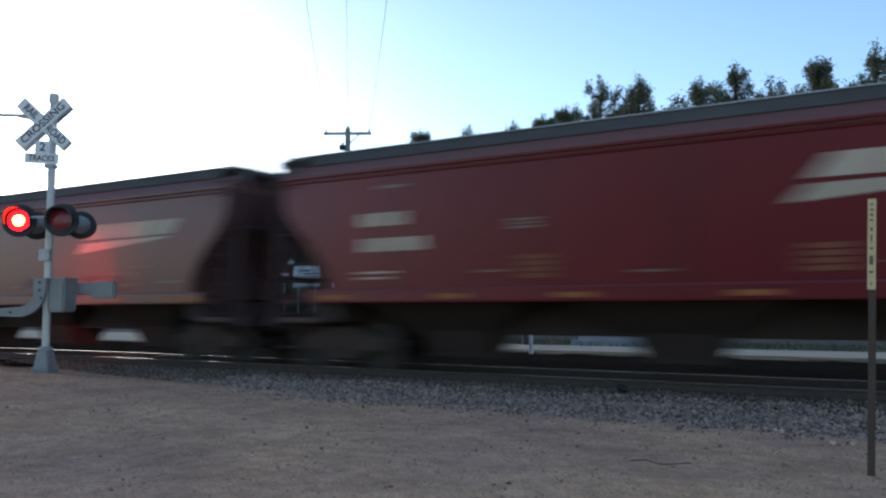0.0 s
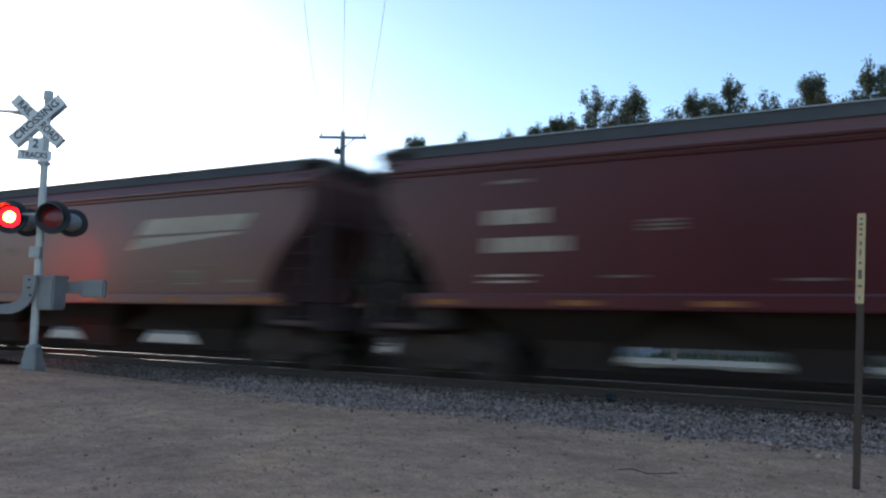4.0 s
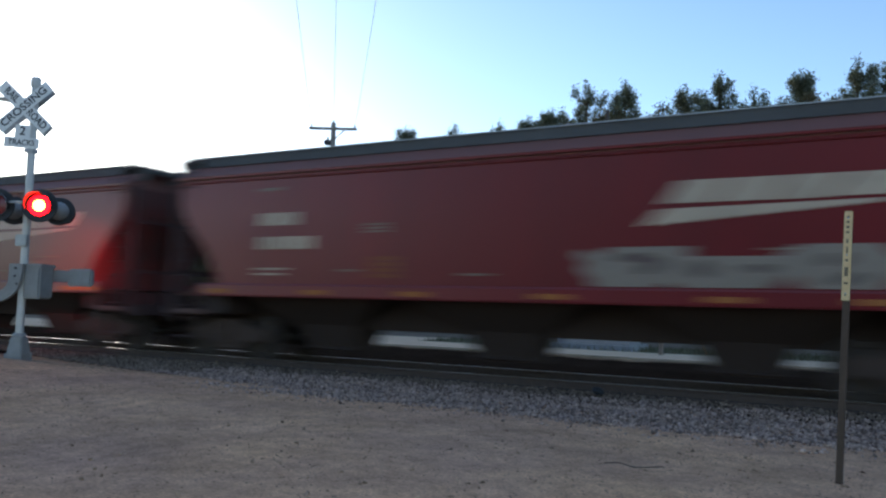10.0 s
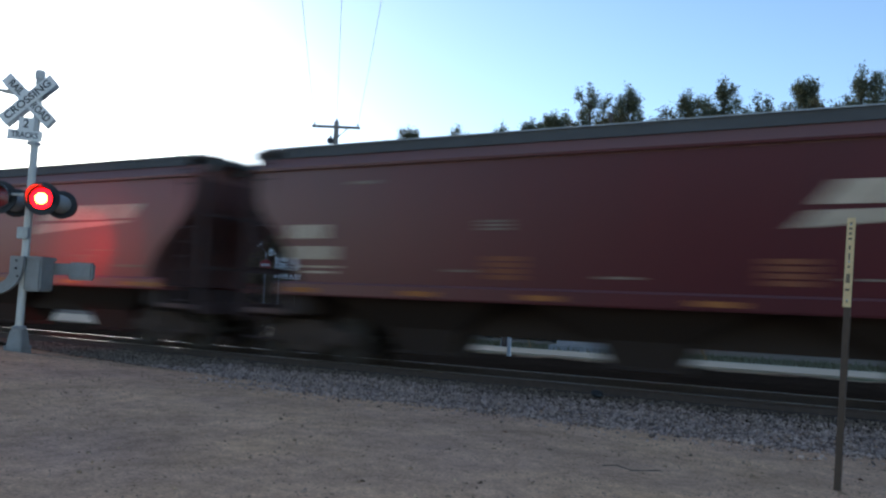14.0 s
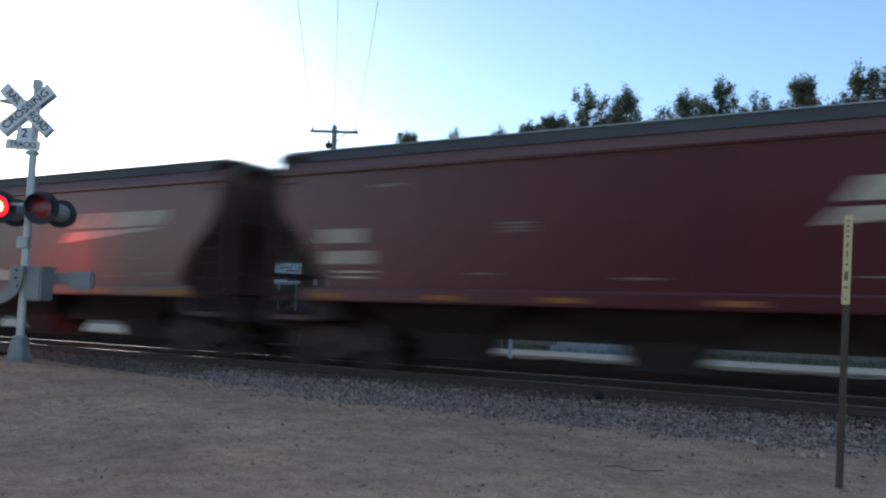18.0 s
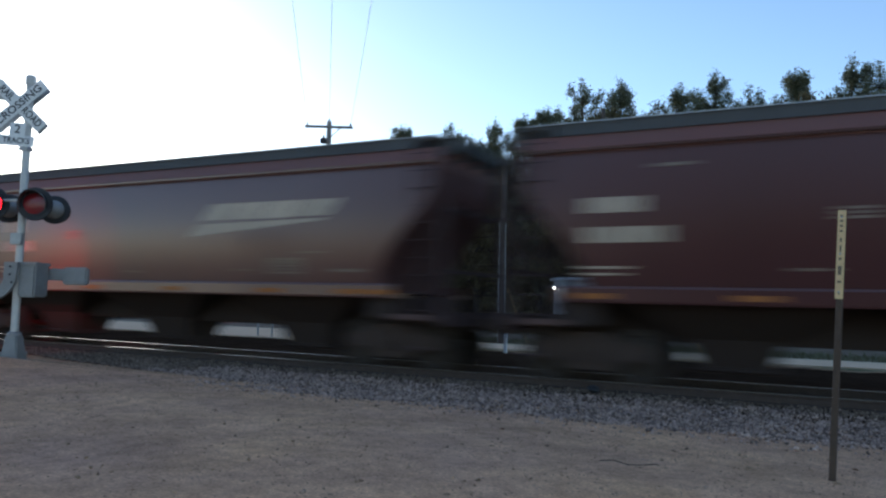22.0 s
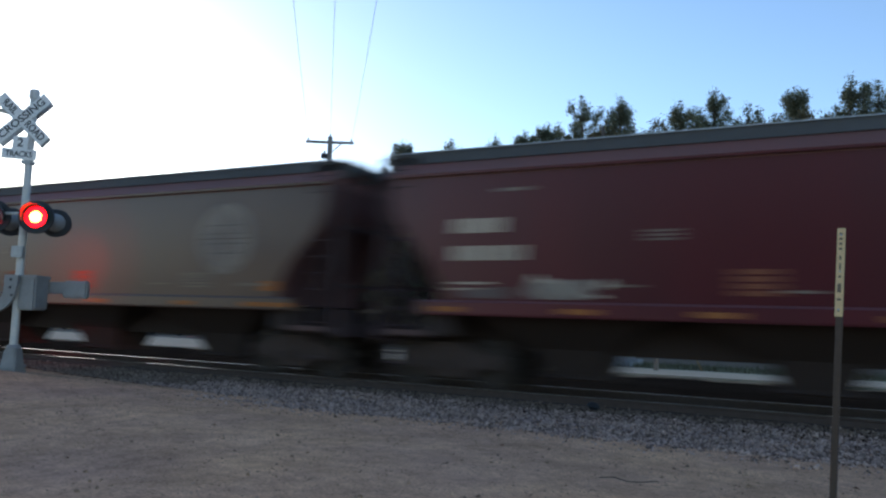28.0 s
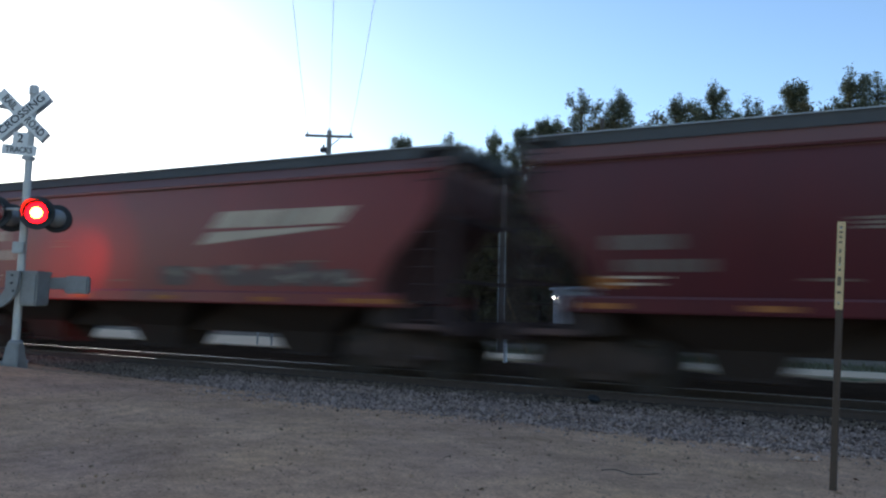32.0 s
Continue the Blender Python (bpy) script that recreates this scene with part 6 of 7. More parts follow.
def build_round_sign():
    sign = thing("round_sign", pose(*(-20.70, 24.0, -0.3), 0, 0, 32), "red round sign with a white bar below a small white plate", "road sign")
    bm = bmesh.new()
    box(bm, (-0.03, 0.02, -0.3), (0.03, 0.07, 3.46))
    part("sign_post", bm, M_GALV, sign, "slim pale post")
    disc = part("sign_face", bmesh_disc(0.235, 0.02), M_STRIPE, sign, "red sign face")
    disc.location.z = 2.92
    bm = bmesh.new()
    box(bm, (-0.19, -0.016, -0.05), (0.19, -0.010, 0.05))
    part("sign_bar", bm, M_WHITE, disc, "white bar")
    bm = bmesh.new()
    prism(bm, [(0.12, 3.30), (0.44, 3.40), (0.22, 3.62), (0.10, 3.55)], "y", -0.012, 0.012)
    part("small_plate", bm, M_SHEET, sign, "small white plate")
    bm = bmesh.new()
    prism(bm, [(-0.40, 3.66), (-0.14, 3.78), (-0.20, 3.90), (-0.42, 3.76)], "y", -0.012, 0.012)
    part("small_plate", bm, M_SHEET, sign, "small white plate")
    bm = bmesh.new()
    rod(bm, (0, 0.05, 3.40), (-0.30, 0.05, 3.76), 0.02, 6)
    rod(bm, (0, 0.05, 3.40), (0.24, 0.05, 3.46), 0.02, 6)
    part("plate_bracket", bm, M_GALV, sign)


build_round_sign()

# ------------------------------------------------------------------ trees


def leaf_soup(points, size, rng, per=12, spread=0.3, flat=1.0, slim=0.45):
    """Small pointed leaves thrown round each point, as corner and face arrays."""
    n = len(points) * per
    c = np.repeat(np.asarray(points, float), per, 0) + rng.normal(0, spread, (n, 3)) * (1, 1, flat)
    u = rng.normal(0, 1, (n, 3))
    u /= np.linalg.norm(u, axis=1)[:, None]
    w = np.cross(u, rng.normal(0, 1, (n, 3)))
    w /= np.linalg.norm(w, axis=1)[:, None] + 1e-9
    s = size * (0.6 + 0.8 * rng.random((n, 1)))
    return np.stack([c - u * s, c + w * s * slim, c + u * s, c - w * s * slim], 1).reshape(-1, 3)


def quad_mesh(name, v, material):
    n = len(v) // 4
    me = bpy.data.meshes.new(name)
    me.vertices.add(len(v))
    me.vertices.foreach_set("co", v.reshape(-1))
    me.loops.add(n * 4)
    me.loops.foreach_set("vertex_index", np.arange(n * 4))
    me.polygons.add(n)
    me.polygons.foreach_set("loop_start", np.arange(n) * 4)
    me.update(calc_edges=True)
    me.materials.append(material)
    return me


def limb(bm, a, b, r0, r1):
    rod(bm, a, b, r0, 6, r1)


def pine_meshes(seed, h, wide):
    """A ragged white pine: tapered trunk, whorls of upswept limbs, each with flat sprays of needle tufts that leave gaps."""
    rng = np.random.default_rng(seed)
    bm = bmesh.new()
    lathe(bm, [(-0.3, 0.22), (h * 0.3, 0.17), (h * 0.7, 0.09), (h * 0.985, 0.012)], "z", 9)
    pts = []
    z = h * 0.12
    while z < h * 0.955:
        f = z / h
        reach = wide * min(1.0, 0.06 + 1.25 * (1 - f)) * rng.uniform(0.65, 1.25)
        turn = rng.random() * 6.283
        limbs = int(rng.integers(4, 7))
        for k in range(limbs):
            if rng.random() < 0.2:
                continue
            a = turn + 6.283 * k / limbs + rng.normal(0, 0.25)
            r = max(0.16, reach * rng.uniform(0.5, 1.1))
            rise = min(rng.uniform(0.25, 0.8) * r, 0.45 * (h - z))
            tip = Vector((math.cos(a) * r, math.sin(a) * r, z + rise))
            limb(bm, (0, 0, z), tip, 0.030 + 0.02 * (1 - f), 0.006)
            m = max(3, int(r / 0.10))
            for j in range(m):
                g = 0.15 + 0.85 * (j + rng.random()) / m
                side = rng.normal(0, 0.15) * r * g
                pts.append((tip.x * g - math.sin(a) * side, tip.y * g + math.cos(a) * side, z + rise * g * g + rng.normal(0.05, 0.05)))
            # the limb's end turns up into a feathery plume
            plume = min(0.085, 0.10 * (h - tip.z))
            for j in range(4):
                pts.append((tip.x + rng.normal(0, 0.03), tip.y + rng.normal(0, 0.03), tip.z + plume * j))
        z += h * rng.uniform(0.028, 0.046)
    for j in range(10):
        pts.append((rng.normal(0, 0.03), rng.normal(0, 0.03), h * (0.90 + 0.0115 * j)))
    trunk = mesh("trunk", bm, M_BARK)
    return trunk, quad_mesh("crown", leaf_soup(pts, 0.060, rng, 40, 0.080, 1.4, 0.25), M_NEEDLE)


def broad_meshes(seed, h, wide):
    """A leafy tree: forked limbs and uneven lobes of leaves."""
    rng = np.random.default_rng(seed)
    bm = bmesh.new()
    lathe(bm, [(-0.3, 0.20), (h * 0.35, 0.14), (h * 0.62, 0.08)], "z", 9)
    pts = []
    for k in range(34):
        f = rng.uniform(0.12, 1.0)
        r = wide * math.sin(math.pi * min(0.97, 0.12 + 0.82 * f)) * rng.uniform(0.35, 1.0)
        a = rng.random() * 6.283
        c = Vector((math.cos(a) * r, math.sin(a) * r, h * f * 0.97))
        limb(bm, (0, 0, max(0.6, c.z * 0.62 - 0.2)), c, 0.045, 0.012)
        rad = rng.uniform(0.35, 0.8)
        for j in range(9):
            d = rng.normal(0, 1, 3)
            d /= np.linalg.norm(d)
            pts.append(tuple(np.array(c) + d * rad * rng.uniform(0.5, 1.0)))
    trunk = mesh("trunk", bm, M_BARK)
    return trunk, quad_mesh("crown", leaf_soup(pts, 0.052, rng, 90, 0.13, 1.0, 0.45), M_LEAF)


PINES = [pine_meshes(40 + k, 10.0, 2.75 + 0.3 * (k % 3)) for k in range(5)]
BROADS = [broad_meshes(60 + k, 8.0, 2.2 + 0.3 * k) for k in range(3)]


def plant(kind, x, y, top, turn, spread=1.0):
    z0 = -0.3
    if kind == "shrub":
        bush = thing("shrub", pose(x, y, z0, 0, 0, turn * 57), "dense dark green shrub below the tree row", "shrub", "shrubs below the trees")
        for me, nm in zip(BROADS[int(turn * 7) % 3], ("stems", "crown")):
            p = part(nm, me, None, bush)
            p.scale = (spread * 0.7, spread * 0.7, (top - z0) / 8.0)
        return bush
    trunk, crown = (PINES if kind == "pine" else BROADS)[int(turn * 7) % (5 if kind == "pine" else 3)]
    s = (0.985 if kind == "pine" else 0.95) * (top - z0) / (10.0 if kind == "pine" else 8.0)
    tree = thing("pine_tree" if kind == "pine" else "leafy_tree", pose(x, y, z0, 0, 0, turn * 57), "ragged dark green pine in the tree row" if kind == "pine" else "dense green leafy tree in the tree row", "tree", "row of trees")
    for me, nm, word in ((trunk, "trunk", "brown bark trunk with bare limbs"), (crown, "crown", "dark needle clumps with gaps" if kind == "pine" else "green leaf clumps")):
        p = part(nm, me, None, tree, word)
        p.scale = (s * spread, s * spread, s)
    return tree


plant("pine", -25.69, 44.00, 13.61, 1.57, 1.12)
plant("pine", -20.84, 42.00, 12.86, 1.79, 1.12)
plant("broad", -19.14, 42.00, 11.82, 4.89, 1.00)
plant("pine", -17.76, 42.00, 12.78, 0.55, 1.12)
plant("pine", -16.19, 43.00, 13.22, 3.60, 1.12)
plant("pine", -14.37, 42.00, 13.28, 4.37, 1.12)
plant("pine", -12.77, 44.00, 15.39, 1.13, 1.12)
plant("broad", -11.36, 43.00, 13.24, 0.33, 1.00)
plant("pine", -10.40, 44.00, 15.09, 1.65, 1.12)
plant("broad", -8.99, 42.00, 12.41, 3.94, 1.00)
plant("broad", -7.76, 43.00, 12.86, 3.37, 1.00)
plant("pine", -6.99, 45.00, 14.74, 0.90, 1.12)
plant("pine", -5.69, 42.00, 13.02, 2.60, 1.12)
plant("pine", -4.98, 44.00, 14.94, 4.02, 1.12)
plant("pine", -3.08, 43.00, 13.61, 2.54, 1.12)
plant("broad", -1.98, 42.00, 12.29, 3.80, 1.00)
plant("pine", -0.67, 44.00, 14.53, 5.80, 1.12)
plant("broad", 0.51, 43.00, 13.02, 4.10, 1.00)
plant("pine", 1.93, 44.00, 14.88, 2.35, 1.12)
plant("pine", 3.23, 44.00, 14.46, 1.12, 1.12)
plant("pine", 4.81, 45.00, 14.85, 2.08, 1.12)
plant("pine", 6.34, 44.00, 14.60, 3.07, 1.12)
plant("pine", -29.83, 40.91, 8.39, 5.55, 1.30)
plant("broad", -27.72, 38.86, 7.82, 0.63, 1.30)
plant("broad", -27.08, 40.63, 10.06, 5.10, 1.30)
plant("broad", -26.14, 40.78, 9.06, 3.56, 1.30)
plant("pine", -25.56, 40.08, 9.39, 3.68, 1.30)
plant("broad", -24.13, 39.42, 8.75, 2.03, 1.30)
plant("broad", -22.62, 41.82, 7.70, 0.23, 1.30)
plant("broad", -20.73, 39.08, 9.32, 5.01, 1.30)
plant("pine", -19.96, 41.50, 11.10, 4.60, 1.30)
plant("broad", -18.89, 39.73, 9.72, 1.09, 1.30)
plant("broad", -17.59, 40.39, 9.72, 0.60, 1.30)
plant("broad", -17.01, 38.07, 10.16, 3.02, 1.30)
plant("pine", -14.24, 40.49, 8.61, 3.70, 1.30)
plant("broad", -13.79, 39.25, 8.49, 4.13, 1.30)
plant("broad", -12.32, 40.92, 8.98, 5.56, 1.30)
plant("broad", -10.80, 40.40, 8.59, 0.06, 1.30)
plant("pine", -10.45, 40.69, 10.10, 2.68, 1.30)
plant("broad", -8.04, 39.83, 9.32, 2.20, 1.30)
plant("broad", -7.61, 40.55, 8.85, 1.26, 1.30)
plant("broad", -6.59, 39.68, 7.94, 1.71, 1.30)
plant("pine", -4.80, 41.41, 9.72, 1.25, 1.30)
plant("broad", -3.59, 40.04, 10.70, 1.11, 1.30)
plant("broad", -2.02, 39.54, 9.48, 5.20, 1.30)
plant("broad", -0.80, 40.34, 8.43, 3.69, 1.30)
plant("pine", 0.38, 40.55, 8.60, 2.31, 1.30)
plant("broad", 1.17, 41.22, 9.84, 3.28, 1.30)
plant("broad", 2.23, 39.97, 8.12, 3.63, 1.30)
plant("broad", 4.47, 39.91, 9.13, 3.36, 1.30)
plant("pine", 5.66, 39.69, 9.64, 1.74, 1.30)
plant("broad", 7.29, 40.45, 9.60, 4.03, 1.30)
plant("pine", -24.41, 50.30, 8.69, 4.91, 1.20)
plant("pine", -22.38, 50.99, 8.28, 1.47, 1.20)
plant("pine", -19.34, 51.65, 7.88, 0.52, 1.20)
plant("pine", -17.24, 49.27, 9.02, 4.16, 1.20)
plant("pine", -14.27, 51.12, 9.52, 2.34, 1.20)
plant("pine", -12.68, 48.79, 8.84, 4.43, 1.20)
plant("pine", -9.22, 49.64, 8.80, 2.54, 1.20)
plant("pine", -6.87, 50.33, 8.20, 0.92, 1.20)
plant("pine", -4.63, 48.67, 9.83, 5.48, 1.20)
plant("pine", -3.38, 50.18, 7.99, 1.17, 1.20)
plant("pine", 0.40, 48.34, 8.29, 0.08, 1.20)
plant("pine", 2.28, 52.29, 9.59, 1.62, 1.20)
plant("pine", 5.09, 46.95, 9.25, 4.47, 1.20)
plant("pine", 7.11, 48.93, 9.45, 2.92, 1.20)
plant("pine", -30.90, 44.76, 6.87, 2.13, 1.50)
plant("broad", -32.35, 45.99, 6.56, 4.79, 1.50)
plant("broad", -33.54, 47.90, 7.44, 2.07, 1.50)
plant("pine", -35.96, 50.04, 9.12, 0.07, 1.50)
plant("broad", -37.52, 49.08, 9.35, 0.92, 1.50)
plant("broad", -39.49, 50.13, 10.23, 5.78, 1.50)
plant("pine", -39.45, 49.35, 8.56, 2.62, 1.50)
plant("broad", -41.87, 49.17, 8.46, 2.15, 1.50)
plant("broad", -43.24, 47.02, 8.58, 3.74, 1.50)
plant("pine", -44.34, 50.26, 8.60, 5.60, 1.50)
plant("broad", -48.14, 48.71, 8.31, 5.64, 1.50)
plant("broad", -49.39, 49.70, 9.07, 0.95, 1.50)
plant("pine", -49.78, 47.11, 7.89, 2.74, 1.50)
plant("broad", -51.97, 50.47, 8.87, 4.40, 1.50)
plant("broad", -53.99, 48.16, 8.31, 1.09, 1.50)
plant("pine", -54.07, 50.95, 8.31, 0.34, 1.50)
plant("broad", -56.63, 46.52, 9.39, 1.30, 1.50)
plant("broad", -58.39, 47.50, 8.56, 5.02, 1.50)
plant("pine", -60.59, 47.77, 8.38, 3.13, 1.50)
plant("broad", -61.37, 52.90, 9.73, 5.36, 1.50)
plant("broad", -62.64, 48.62, 10.30, 2.58, 1.50)
plant("pine", -65.28, 51.66, 9.73, 2.95, 1.50)
plant("broad", -66.57, 49.35, 7.26, 0.64, 1.50)
plant("broad", -68.27, 51.46, 9.27, 0.73, 1.50)
plant("pine", -69.60, 52.91, 9.07, 2.35, 1.50)
plant("broad", -71.58, 46.93, 8.31, 5.52, 1.50)
plant("broad", -71.81, 52.11, 9.45, 1.86, 1.50)
plant("pine", -73.43, 53.74, 8.52, 3.79, 1.50)
plant("broad", -76.30, 54.13, 9.36, 0.78, 1.50)
plant("broad", -77.20, 52.23, 8.62, 2.06, 1.50)
plant("pine", -79.64, 48.02, 9.42, 2.83, 1.50)
plant("broad", -81.45, 51.93, 9.38, 5.08, 1.50)
plant("broad", -82.10, 49.61, 10.08, 2.21, 1.50)
plant("pine", -83.75, 53.32, 8.61, 4.38, 1.50)
plant("shrub", -22.21, 45.61, 2.57, 4.68, 1.20)
plant("shrub", -23.93, 45.23, 2.89, 0.78, 1.20)
plant("shrub", -24.24, 45.07, 2.18, 2.19, 1.20)
plant("shrub", -26.04, 45.31, 3.00, 4.69, 1.20)
plant("shrub", -27.35, 46.49, 2.45, 4.15, 1.20)
plant("shrub", -29.07, 44.61, 3.18, 4.83, 1.20)
plant("shrub", -30.61, 45.56, 2.72, 4.49, 1.20)
plant("shrub", -32.48, 45.37, 2.63, 0.98, 1.20)
plant("shrub", -33.89, 46.90, 2.08, 4.83, 1.20)
plant("shrub", -36.30, 44.35, 2.55, 2.25, 1.20)
plant("shrub", -36.82, 44.88, 2.58, 0.07, 1.20)
plant("shrub", -38.00, 46.24, 2.81, 1.42, 1.20)
plant("shrub", -40.08, 46.08, 2.88, 3.28, 1.20)
plant("shrub", -41.83, 47.02, 3.32, 5.50, 1.20)
plant("shrub", -42.88, 46.40, 3.04, 6.00, 1.20)
plant("shrub", -44.61, 47.23, 3.29, 4.13, 1.20)
plant("shrub", -46.38, 46.46, 2.21, 3.38, 1.20)
plant("shrub", -46.99, 47.69, 2.10, 4.47, 1.20)
plant("shrub", -48.90, 46.39, 2.75, 5.29, 1.20)
plant("shrub", -50.81, 45.73, 2.61, 1.64, 1.20)
plant("shrub", -53.03, 47.84, 2.85, 0.89, 1.20)
plant("shrub", -53.46, 47.30, 2.27, 1.16, 1.20)
plant("shrub", -54.46, 46.48, 2.69, 0.14, 1.20)
plant("shrub", -56.78, 47.41, 2.04, 1.02, 1.20)
plant("shrub", -57.99, 48.14, 2.24, 4.48, 1.20)
plant("shrub", -59.73, 48.10, 2.51, 0.15, 1.20)
plant("shrub", -60.48, 47.74, 3.13, 2.71, 1.20)
plant("shrub", -62.92, 49.07, 2.34, 5.99, 1.20)
plant("shrub", -64.15, 47.61, 1.84, 4.39, 1.20)
plant("shrub", -65.73, 47.68, 2.11, 1.20, 1.20)
plant("shrub", -67.08, 49.76, 1.92, 3.98, 1.20)
plant("shrub", -68.88, 47.51, 2.09, 4.23, 1.20)
plant("shrub", -69.71, 48.68, 2.38, 0.24, 1.20)
plant("shrub", -71.39, 48.78, 2.75, 1.06, 1.20)
plant("shrub", -72.75, 49.45, 2.44, 2.83, 1.20)
plant("shrub", -73.89, 49.28, 3.82, 5.59, 1.20)
plant("shrub", -75.66, 48.97, 2.70, 2.85, 1.20)
plant("shrub", -77.82, 49.36, 2.66, 0.84, 1.20)
plant("shrub", -78.76, 50.38, 2.93, 4.61, 1.20)
plant("shrub", -80.64, 48.78, 2.31, 1.93, 1.20)
plant("shrub", -81.73, 49.51, 2.10, 0.58, 1.20)
plant("shrub", -83.82, 49.31, 2.51, 5.55, 1.20)
plant("shrub", -85.97, 49.14, 2.67, 0.86, 1.20)
plant("shrub", -86.85, 49.73, 3.15, 0.91, 1.20)
plant("pine", -31.64, 55.19, 6.37, 2.51, 1.70)
plant("broad", -34.33, 53.28, 9.06, 5.19, 1.70)
plant("broad", -36.40, 53.57, 9.06, 5.05, 1.70)
plant("pine", -37.93, 54.40, 9.38, 4.10, 1.70)
plant("broad", -40.25, 55.23, 8.85, 3.55, 1.70)
plant("broad", -42.11, 53.56, 9.48, 4.87, 1.70)
plant("pine", -44.52, 54.98, 8.67, 5.11, 1.70)
plant("broad", -46.54, 57.29, 7.23, 3.94, 1.70)
plant("broad", -48.63, 56.70, 10.47, 0.87, 1.70)
plant("pine", -51.21, 55.85, 9.30, 1.05, 1.70)
plant("broad", -54.02, 56.13, 9.13, 1.27, 1.70)
plant("broad", -55.13, 56.67, 7.54, 0.85, 1.70)
plant("pine", -57.91, 56.60, 9.45, 5.84, 1.70)
plant("broad", -59.64, 55.54, 9.51, 4.16, 1.70)
plant("broad", -62.31, 55.80, 9.88, 4.28, 1.70)
plant("pine", -63.65, 56.44, 10.33, 4.87, 1.70)
plant("broad", -64.80, 58.08, 9.88, 1.27, 1.70)
plant("broad", -66.94, 56.69, 10.02, 0.66, 1.70)
plant("pine", -69.98, 56.27, 9.73, 5.58, 1.70)
plant("broad", -71.98, 57.65, 10.27, 4.65, 1.70)
plant("broad", -74.28, 56.07, 7.22, 1.49, 1.70)
plant("pine", -76.33, 59.04, 8.76, 5.13, 1.70)
plant("broad", -78.33, 60.61, 9.12, 4.93, 1.70)
plant("broad", -79.50, 55.76, 10.38, 5.59, 1.70)
plant("pine", -82.50, 59.08, 7.91, 0.27, 1.70)
plant("broad", -84.66, 58.64, 9.39, 1.83, 1.70)
plant("broad", -85.80, 59.53, 8.58, 5.09, 1.70)
plant("pine", -88.50, 60.01, 8.82, 5.42, 1.70)
plant("broad", -90.67, 60.19, 10.20, 3.56, 1.70)
plant("broad", -91.98, 60.12, 7.50, 2.17, 1.70)

# ------------------------------------------------------------------ vehicles on the far road


def wheel_mesh():
    bm = bmesh.new()
    lathe(bm, [(-0.11, 0.20), (-0.11, 0.31), (-0.07, 0.345), (0.07, 0.345), (0.11, 0.31), (0.11, 0.20)], "y", 20)
    return mesh("tyre", bm, M_TYRE, 40)


def rim_mesh():
    bm = bmesh.new()
    lathe(bm, [(-0.10, 0.001), (-0.10, 0.06), (-0.06, 0.14), (-0.105, 0.205), (0.09, 0.205)], "y", 16)
    for k in range(5):
        a = k * 1.2566
        rod(bm, (0.05 * math.cos(a), -0.10, 0.05 * math.sin(a)), (0.17 * math.cos(a), -0.085, 0.17 * math.sin(a)), 0.022, 5)
    return mesh("rim", bm, M_GALV)


TYRE, RIM = wheel_mesh(), rim_mesh()
ROLLING = []


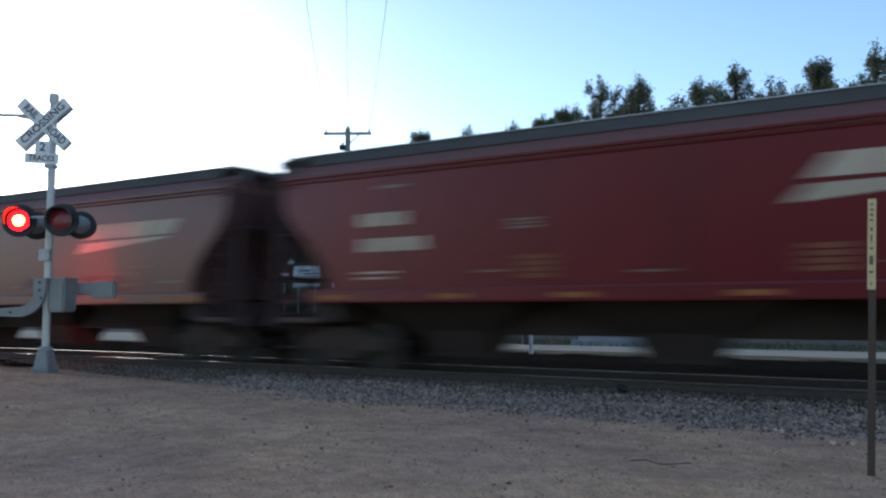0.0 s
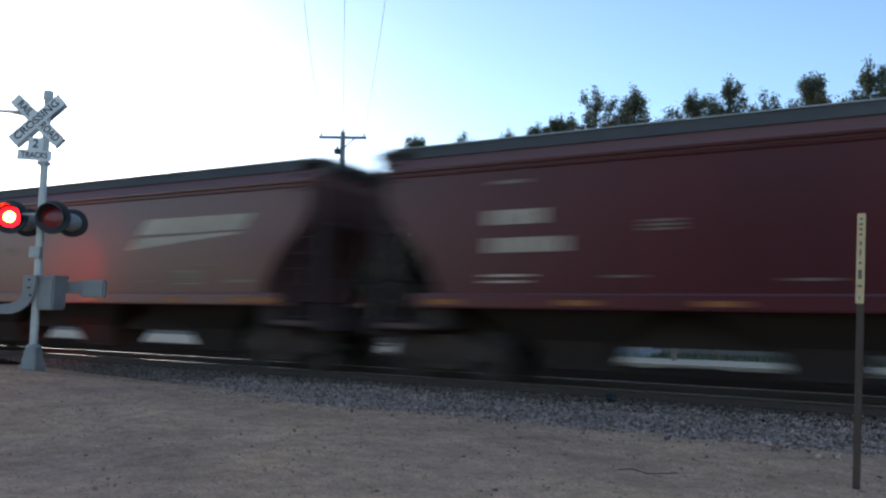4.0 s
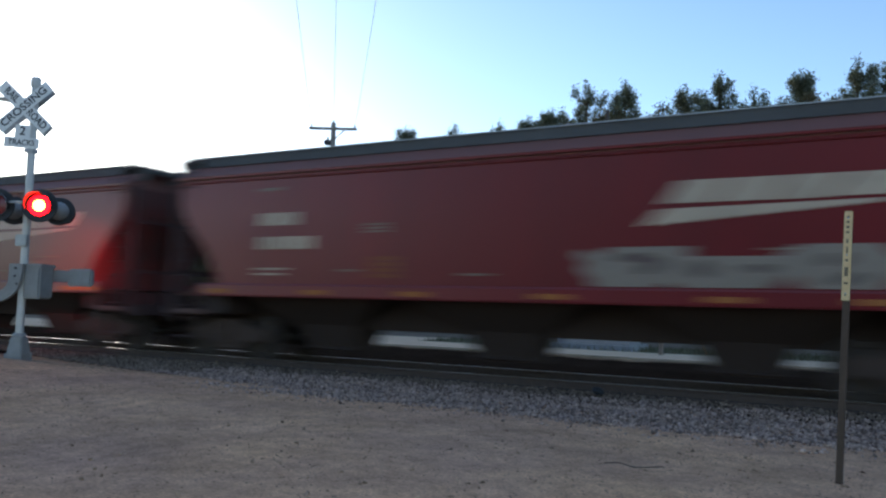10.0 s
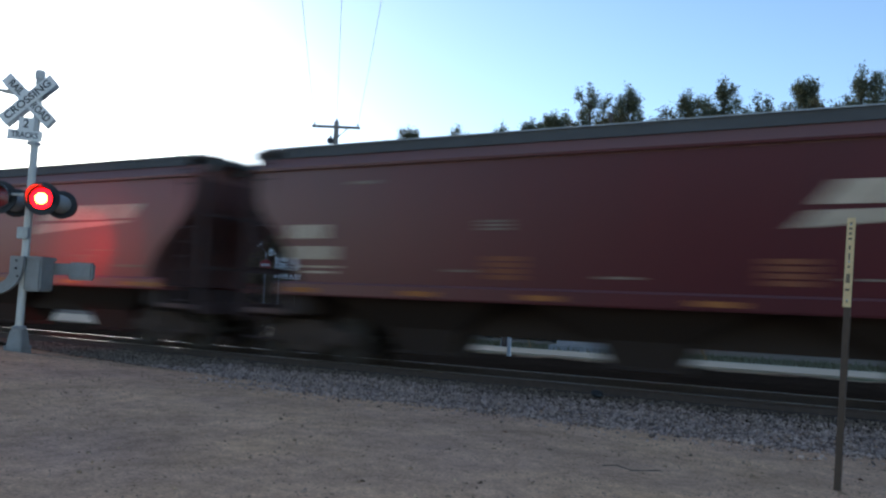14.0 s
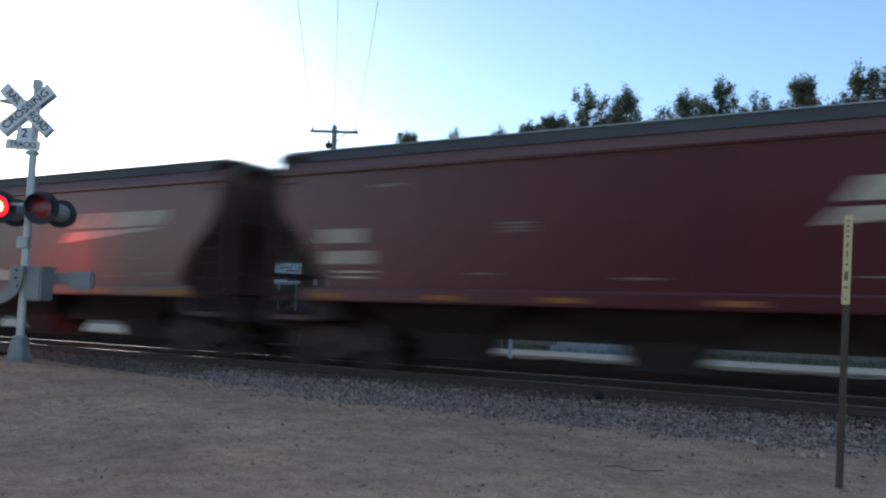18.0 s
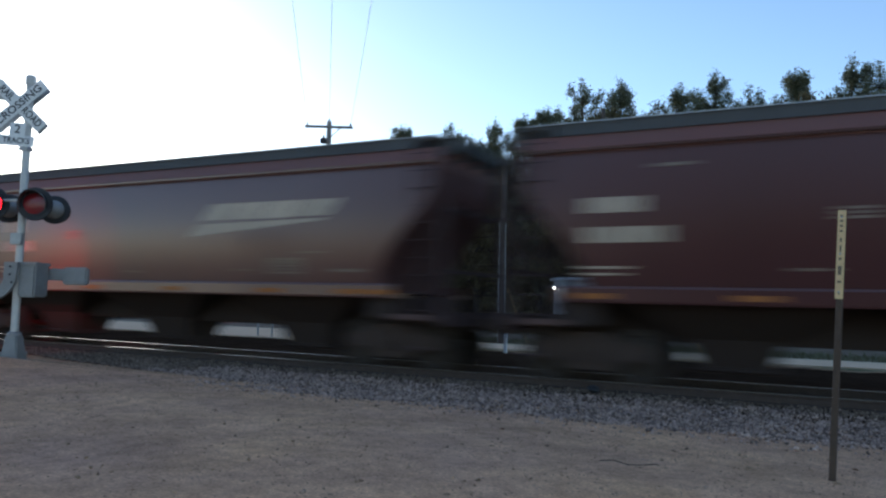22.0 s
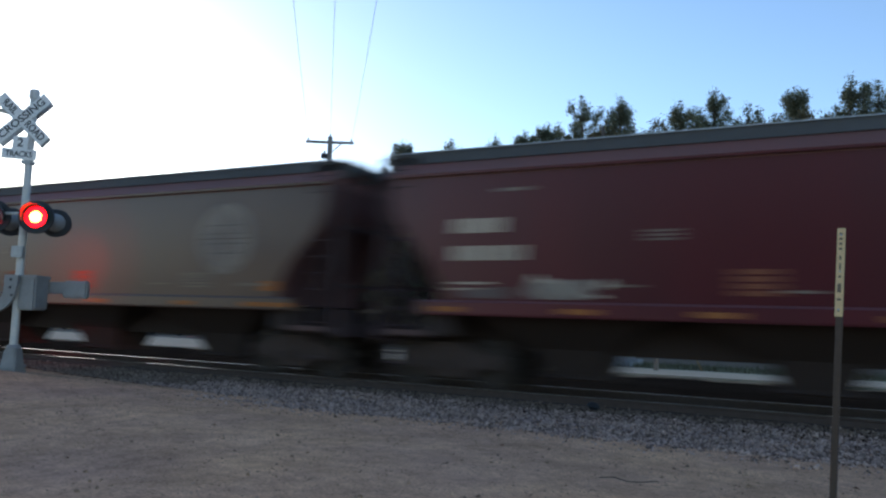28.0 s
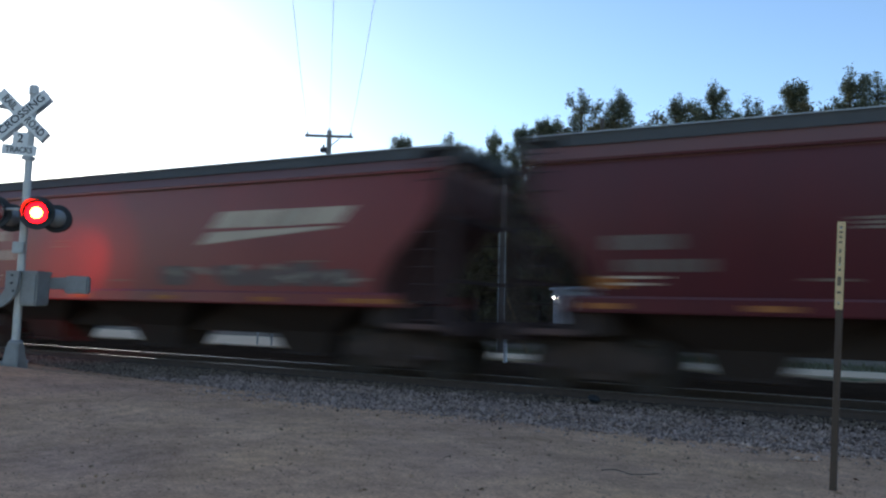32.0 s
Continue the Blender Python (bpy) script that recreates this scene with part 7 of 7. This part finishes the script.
def vehicle(name, label, outline, cabin, paint, length, axles, tail=False):
    """A road vehicle heading towards -x, origin at the nose on the road, from its side outline."""
    car = thing(name, pose(0, 34, -0.255), label, "car" if "car" in name else "pickup truck")
    bm = bmesh.new()
    prism(bm, outline, "y", -0.88, 0.88)
    bmesh.ops.bevel(bm, geom=list(bm.edges), offset=0.05, segments=2, affect="EDGES")
    part("body", bm, paint, car, "", 40)
    bm = bmesh.new()
    prism(bm, cabin, "y", -0.78, 0.78)
    bmesh.ops.bevel(bm, geom=list(bm.edges), offset=0.06, segments=2, affect="EDGES")
    cab = part("cabin", bm, paint, car, "", 40)
    xs = [p[0] for p in cabin]
    zs = [p[1] for p in cabin]
    lo, hi = min(zs) + 0.08, max(zs) - 0.09
    left = [cabin[0][0] + (cabin[1][0] - cabin[0][0]) * f for f in (0.22, 0.85)]
    right = [cabin[3][0] + (cabin[2][0] - cabin[3][0]) * f for f in (0.22, 0.85)]
    mid = (left[0] + right[0]) / 2
    for s in (-1, 1):
        for a, b, c, d in ((left[0] + 0.1, mid - 0.04, mid - 0.04, left[1] + 0.1), (mid + 0.04, right[0] - 0.1, right[1] - 0.1, mid + 0.04)):
            bm = bmesh.new()
            prism(bm, [(a, lo), (b, lo), (c, hi), (d, hi)], "y", s * 0.785 - 0.006, s * 0.785 + 0.006)
            part("side_window", bm, M_GLASS, cab, "dark side window")
    for ends, xa, xb in (("windscreen", left[0], left[1]), ("rear_window", right[0], right[1])):
        bm = bmesh.new()
        sg = -1 if ends == "windscreen" else 1
        prism(bm, [(xa + sg * 0.03, lo), (xa + sg * 0.045, lo), (xb + sg * 0.045, hi), (xb + sg * 0.03, hi)], "y", -0.68, 0.68)
        part(ends, bm, M_GLASS, cab, "dark glass")
    for s in (-1, 1):
        bm = bmesh.new()
        box(bm, (-0.02, s * 0.62 - 0.17, 0.62), (0.12, s * 0.62 + 0.17, 0.80), 0.03)
        part("headlight", bm, M_HEAD, car, "lit warm headlight")
        bm = bmesh.new()
        box(bm, (length - 0.12, s * 0.70 - 0.12, 0.68), (length + 0.015, s * 0.70 + 0.12, 0.92), 0.02)
        part("tail_light", bm, M_TAIL if tail else M_STRIPE, car, "lit red tail light" if tail else "red tail light")
    bm = bmesh.new()
    box(bm, (-0.06, -0.85, 0.34), (0.12, 0.85, 0.54), 0.04)
    box(bm, (length - 0.12, -0.85, 0.36), (length + 0.06, 0.85, 0.54), 0.04)
    part("bumpers", bm, M_BLACK if tail else M_GALV, car)
    for x in axles:
        for s in (-1, 1):
            wheel = part("wheel", TYRE, None, car, "black tyre on a pale rim")
            wheel.matrix_parent_inverse = pose(x, s * 0.78, 0.345, 0, 0, 0 if s < 0 else 180)
            part("rim", RIM, None, wheel, "pale metal rim")
            ROLLING.append((wheel, s))
    return car


PICKUP = vehicle("pickup_truck", "white pickup truck with lit headlights on the far road",
                 [(0.0, 0.42), (0.0, 0.95), (0.25, 1.02), (1.35, 1.12), (5.3, 1.12), (5.3, 0.42), (4.75, 0.42), (4.6, 0.72), (3.95, 0.72), (3.8, 0.42), (1.35, 0.42), (1.2, 0.72), (0.55, 0.72), (0.4, 0.42)],
                 [(1.25, 1.10), (1.95, 1.72), (3.0, 1.74), (3.25, 1.10)], M_CARWHITE, 5.3, (0.88, 4.28))
HATCH = vehicle("hatchback_car", "dark blue hatchback with lit lights following on the far road",
                [(0.0, 0.36), (0.0, 0.75), (0.2, 0.86), (1.05, 0.98), (3.9, 1.0), (4.0, 0.9), (4.0, 0.36), (3.6, 0.36), (3.45, 0.68), (2.85, 0.68), (2.7, 0.36), (1.2, 0.36), (1.05, 0.68), (0.5, 0.68), (0.35, 0.36)],
                [(0.95, 0.96), (1.65, 1.44), (3.1, 1.46), (3.85, 0.98)], M_CARBLUE, 4.0, (0.78, 3.15), True)


# ------------------------------------------------------------------ what moves
def motions():
    # the whole train rolls by at one speed
    for k, car in CARS.items():
        x = (GAPS[k + 3] + GAPS[k + 4]) / 2
        car.scale.x = min(1.04, max(0.93, (GAPS[k + 3] - GAPS[k + 4] - 1.72) / 16.08))
        walk(car, [(t, pose(x + SPEED * t, TRACK_Y, 0)) for t in (0, 16, 32)])
    # wheelsets share one turning action
    sets = [o for o in bpy.data.objects if o.name.split(".")[0] == "wheelset"]
    walk(sets[0], [(i / FPS, pose(0, 0, 0, 0, 88 * i, 0)) for i in range(32 * FPS + 1)])
    act, slot = sets[0].animation_data.action, sets[0].animation_data.action_slot
    for o in sets[1:]:
        o.rotation_mode = "QUATERNION"
        o.animation_data_create().action = act
        o.animation_data.action_slot = slot
    # flashers: the discs turn their lit face forward by turns
    first, half = 0.36, 0.4759
    EARLY = {16: -1, 37: -1, 56: 1, 58: -1}
    for disc, is_left in HEADS:
        rows = [(0.0, pose(0, 0, 0, 0, 0, 0 if is_left else 180))]
        ang, t = (0 if is_left else 180), first
        while t < 31.9:
            f0 = (round((t - 0.03) * FPS) + EARLY.get(len(rows) // 4, 0)) / FPS
            rows.append((f0, pose(0, 0, 0, 0, 0, ang)))
            rows.append((f0 + 1 / FPS, pose(0, 0, 0, 0, 0, ang + 60)))
            rows.append((f0 + 2 / FPS, pose(0, 0, 0, 0, 0, ang + 120)))
            ang += 180
            rows.append((f0 + 3 / FPS, pose(0, 0, 0, 0, 0, ang)))
            t += half
        rows.append((32.0, pose(0, 0, 0, 0, 0, ang)))
        walk(disc, rows)
    # the two vehicles come along the far road and slow for the crossing
    for thing_, rows in ((PICKUP, [(0, 90.69), (12.1, -1.27), (12.8, -6.96), (13.5, -12.21), (15, -20.47), (18, -36.47), (22, -44.47), (32, -46.47)]), (HATCH, [(0, 95.03), (12.9, -3.01), (13.6, -8.01), (15.5, -18.01), (18, -28.01), (22, -36.01), (32, -38.01)])):
        walk(thing_, [(t, pose(x, 34.0, -0.255)) for t, x in rows])
        ts, xs = [r[0] for r in rows], [r[1] for r in rows]
        spin = [(i / 30, -(float(np.interp(i / 30, ts, xs)) - xs[0]) / 0.345) for i in range(0, 961, 2)]
        mine = [(w, s) for w, s in ROLLING if w.parent == thing_]
        for w, s in mine:
            walk(w, [(t, pose(0, 0, 0, 0, -math.degrees(a) * (1 if s < 0 else -1), 0)) for t, a in spin])


motions()
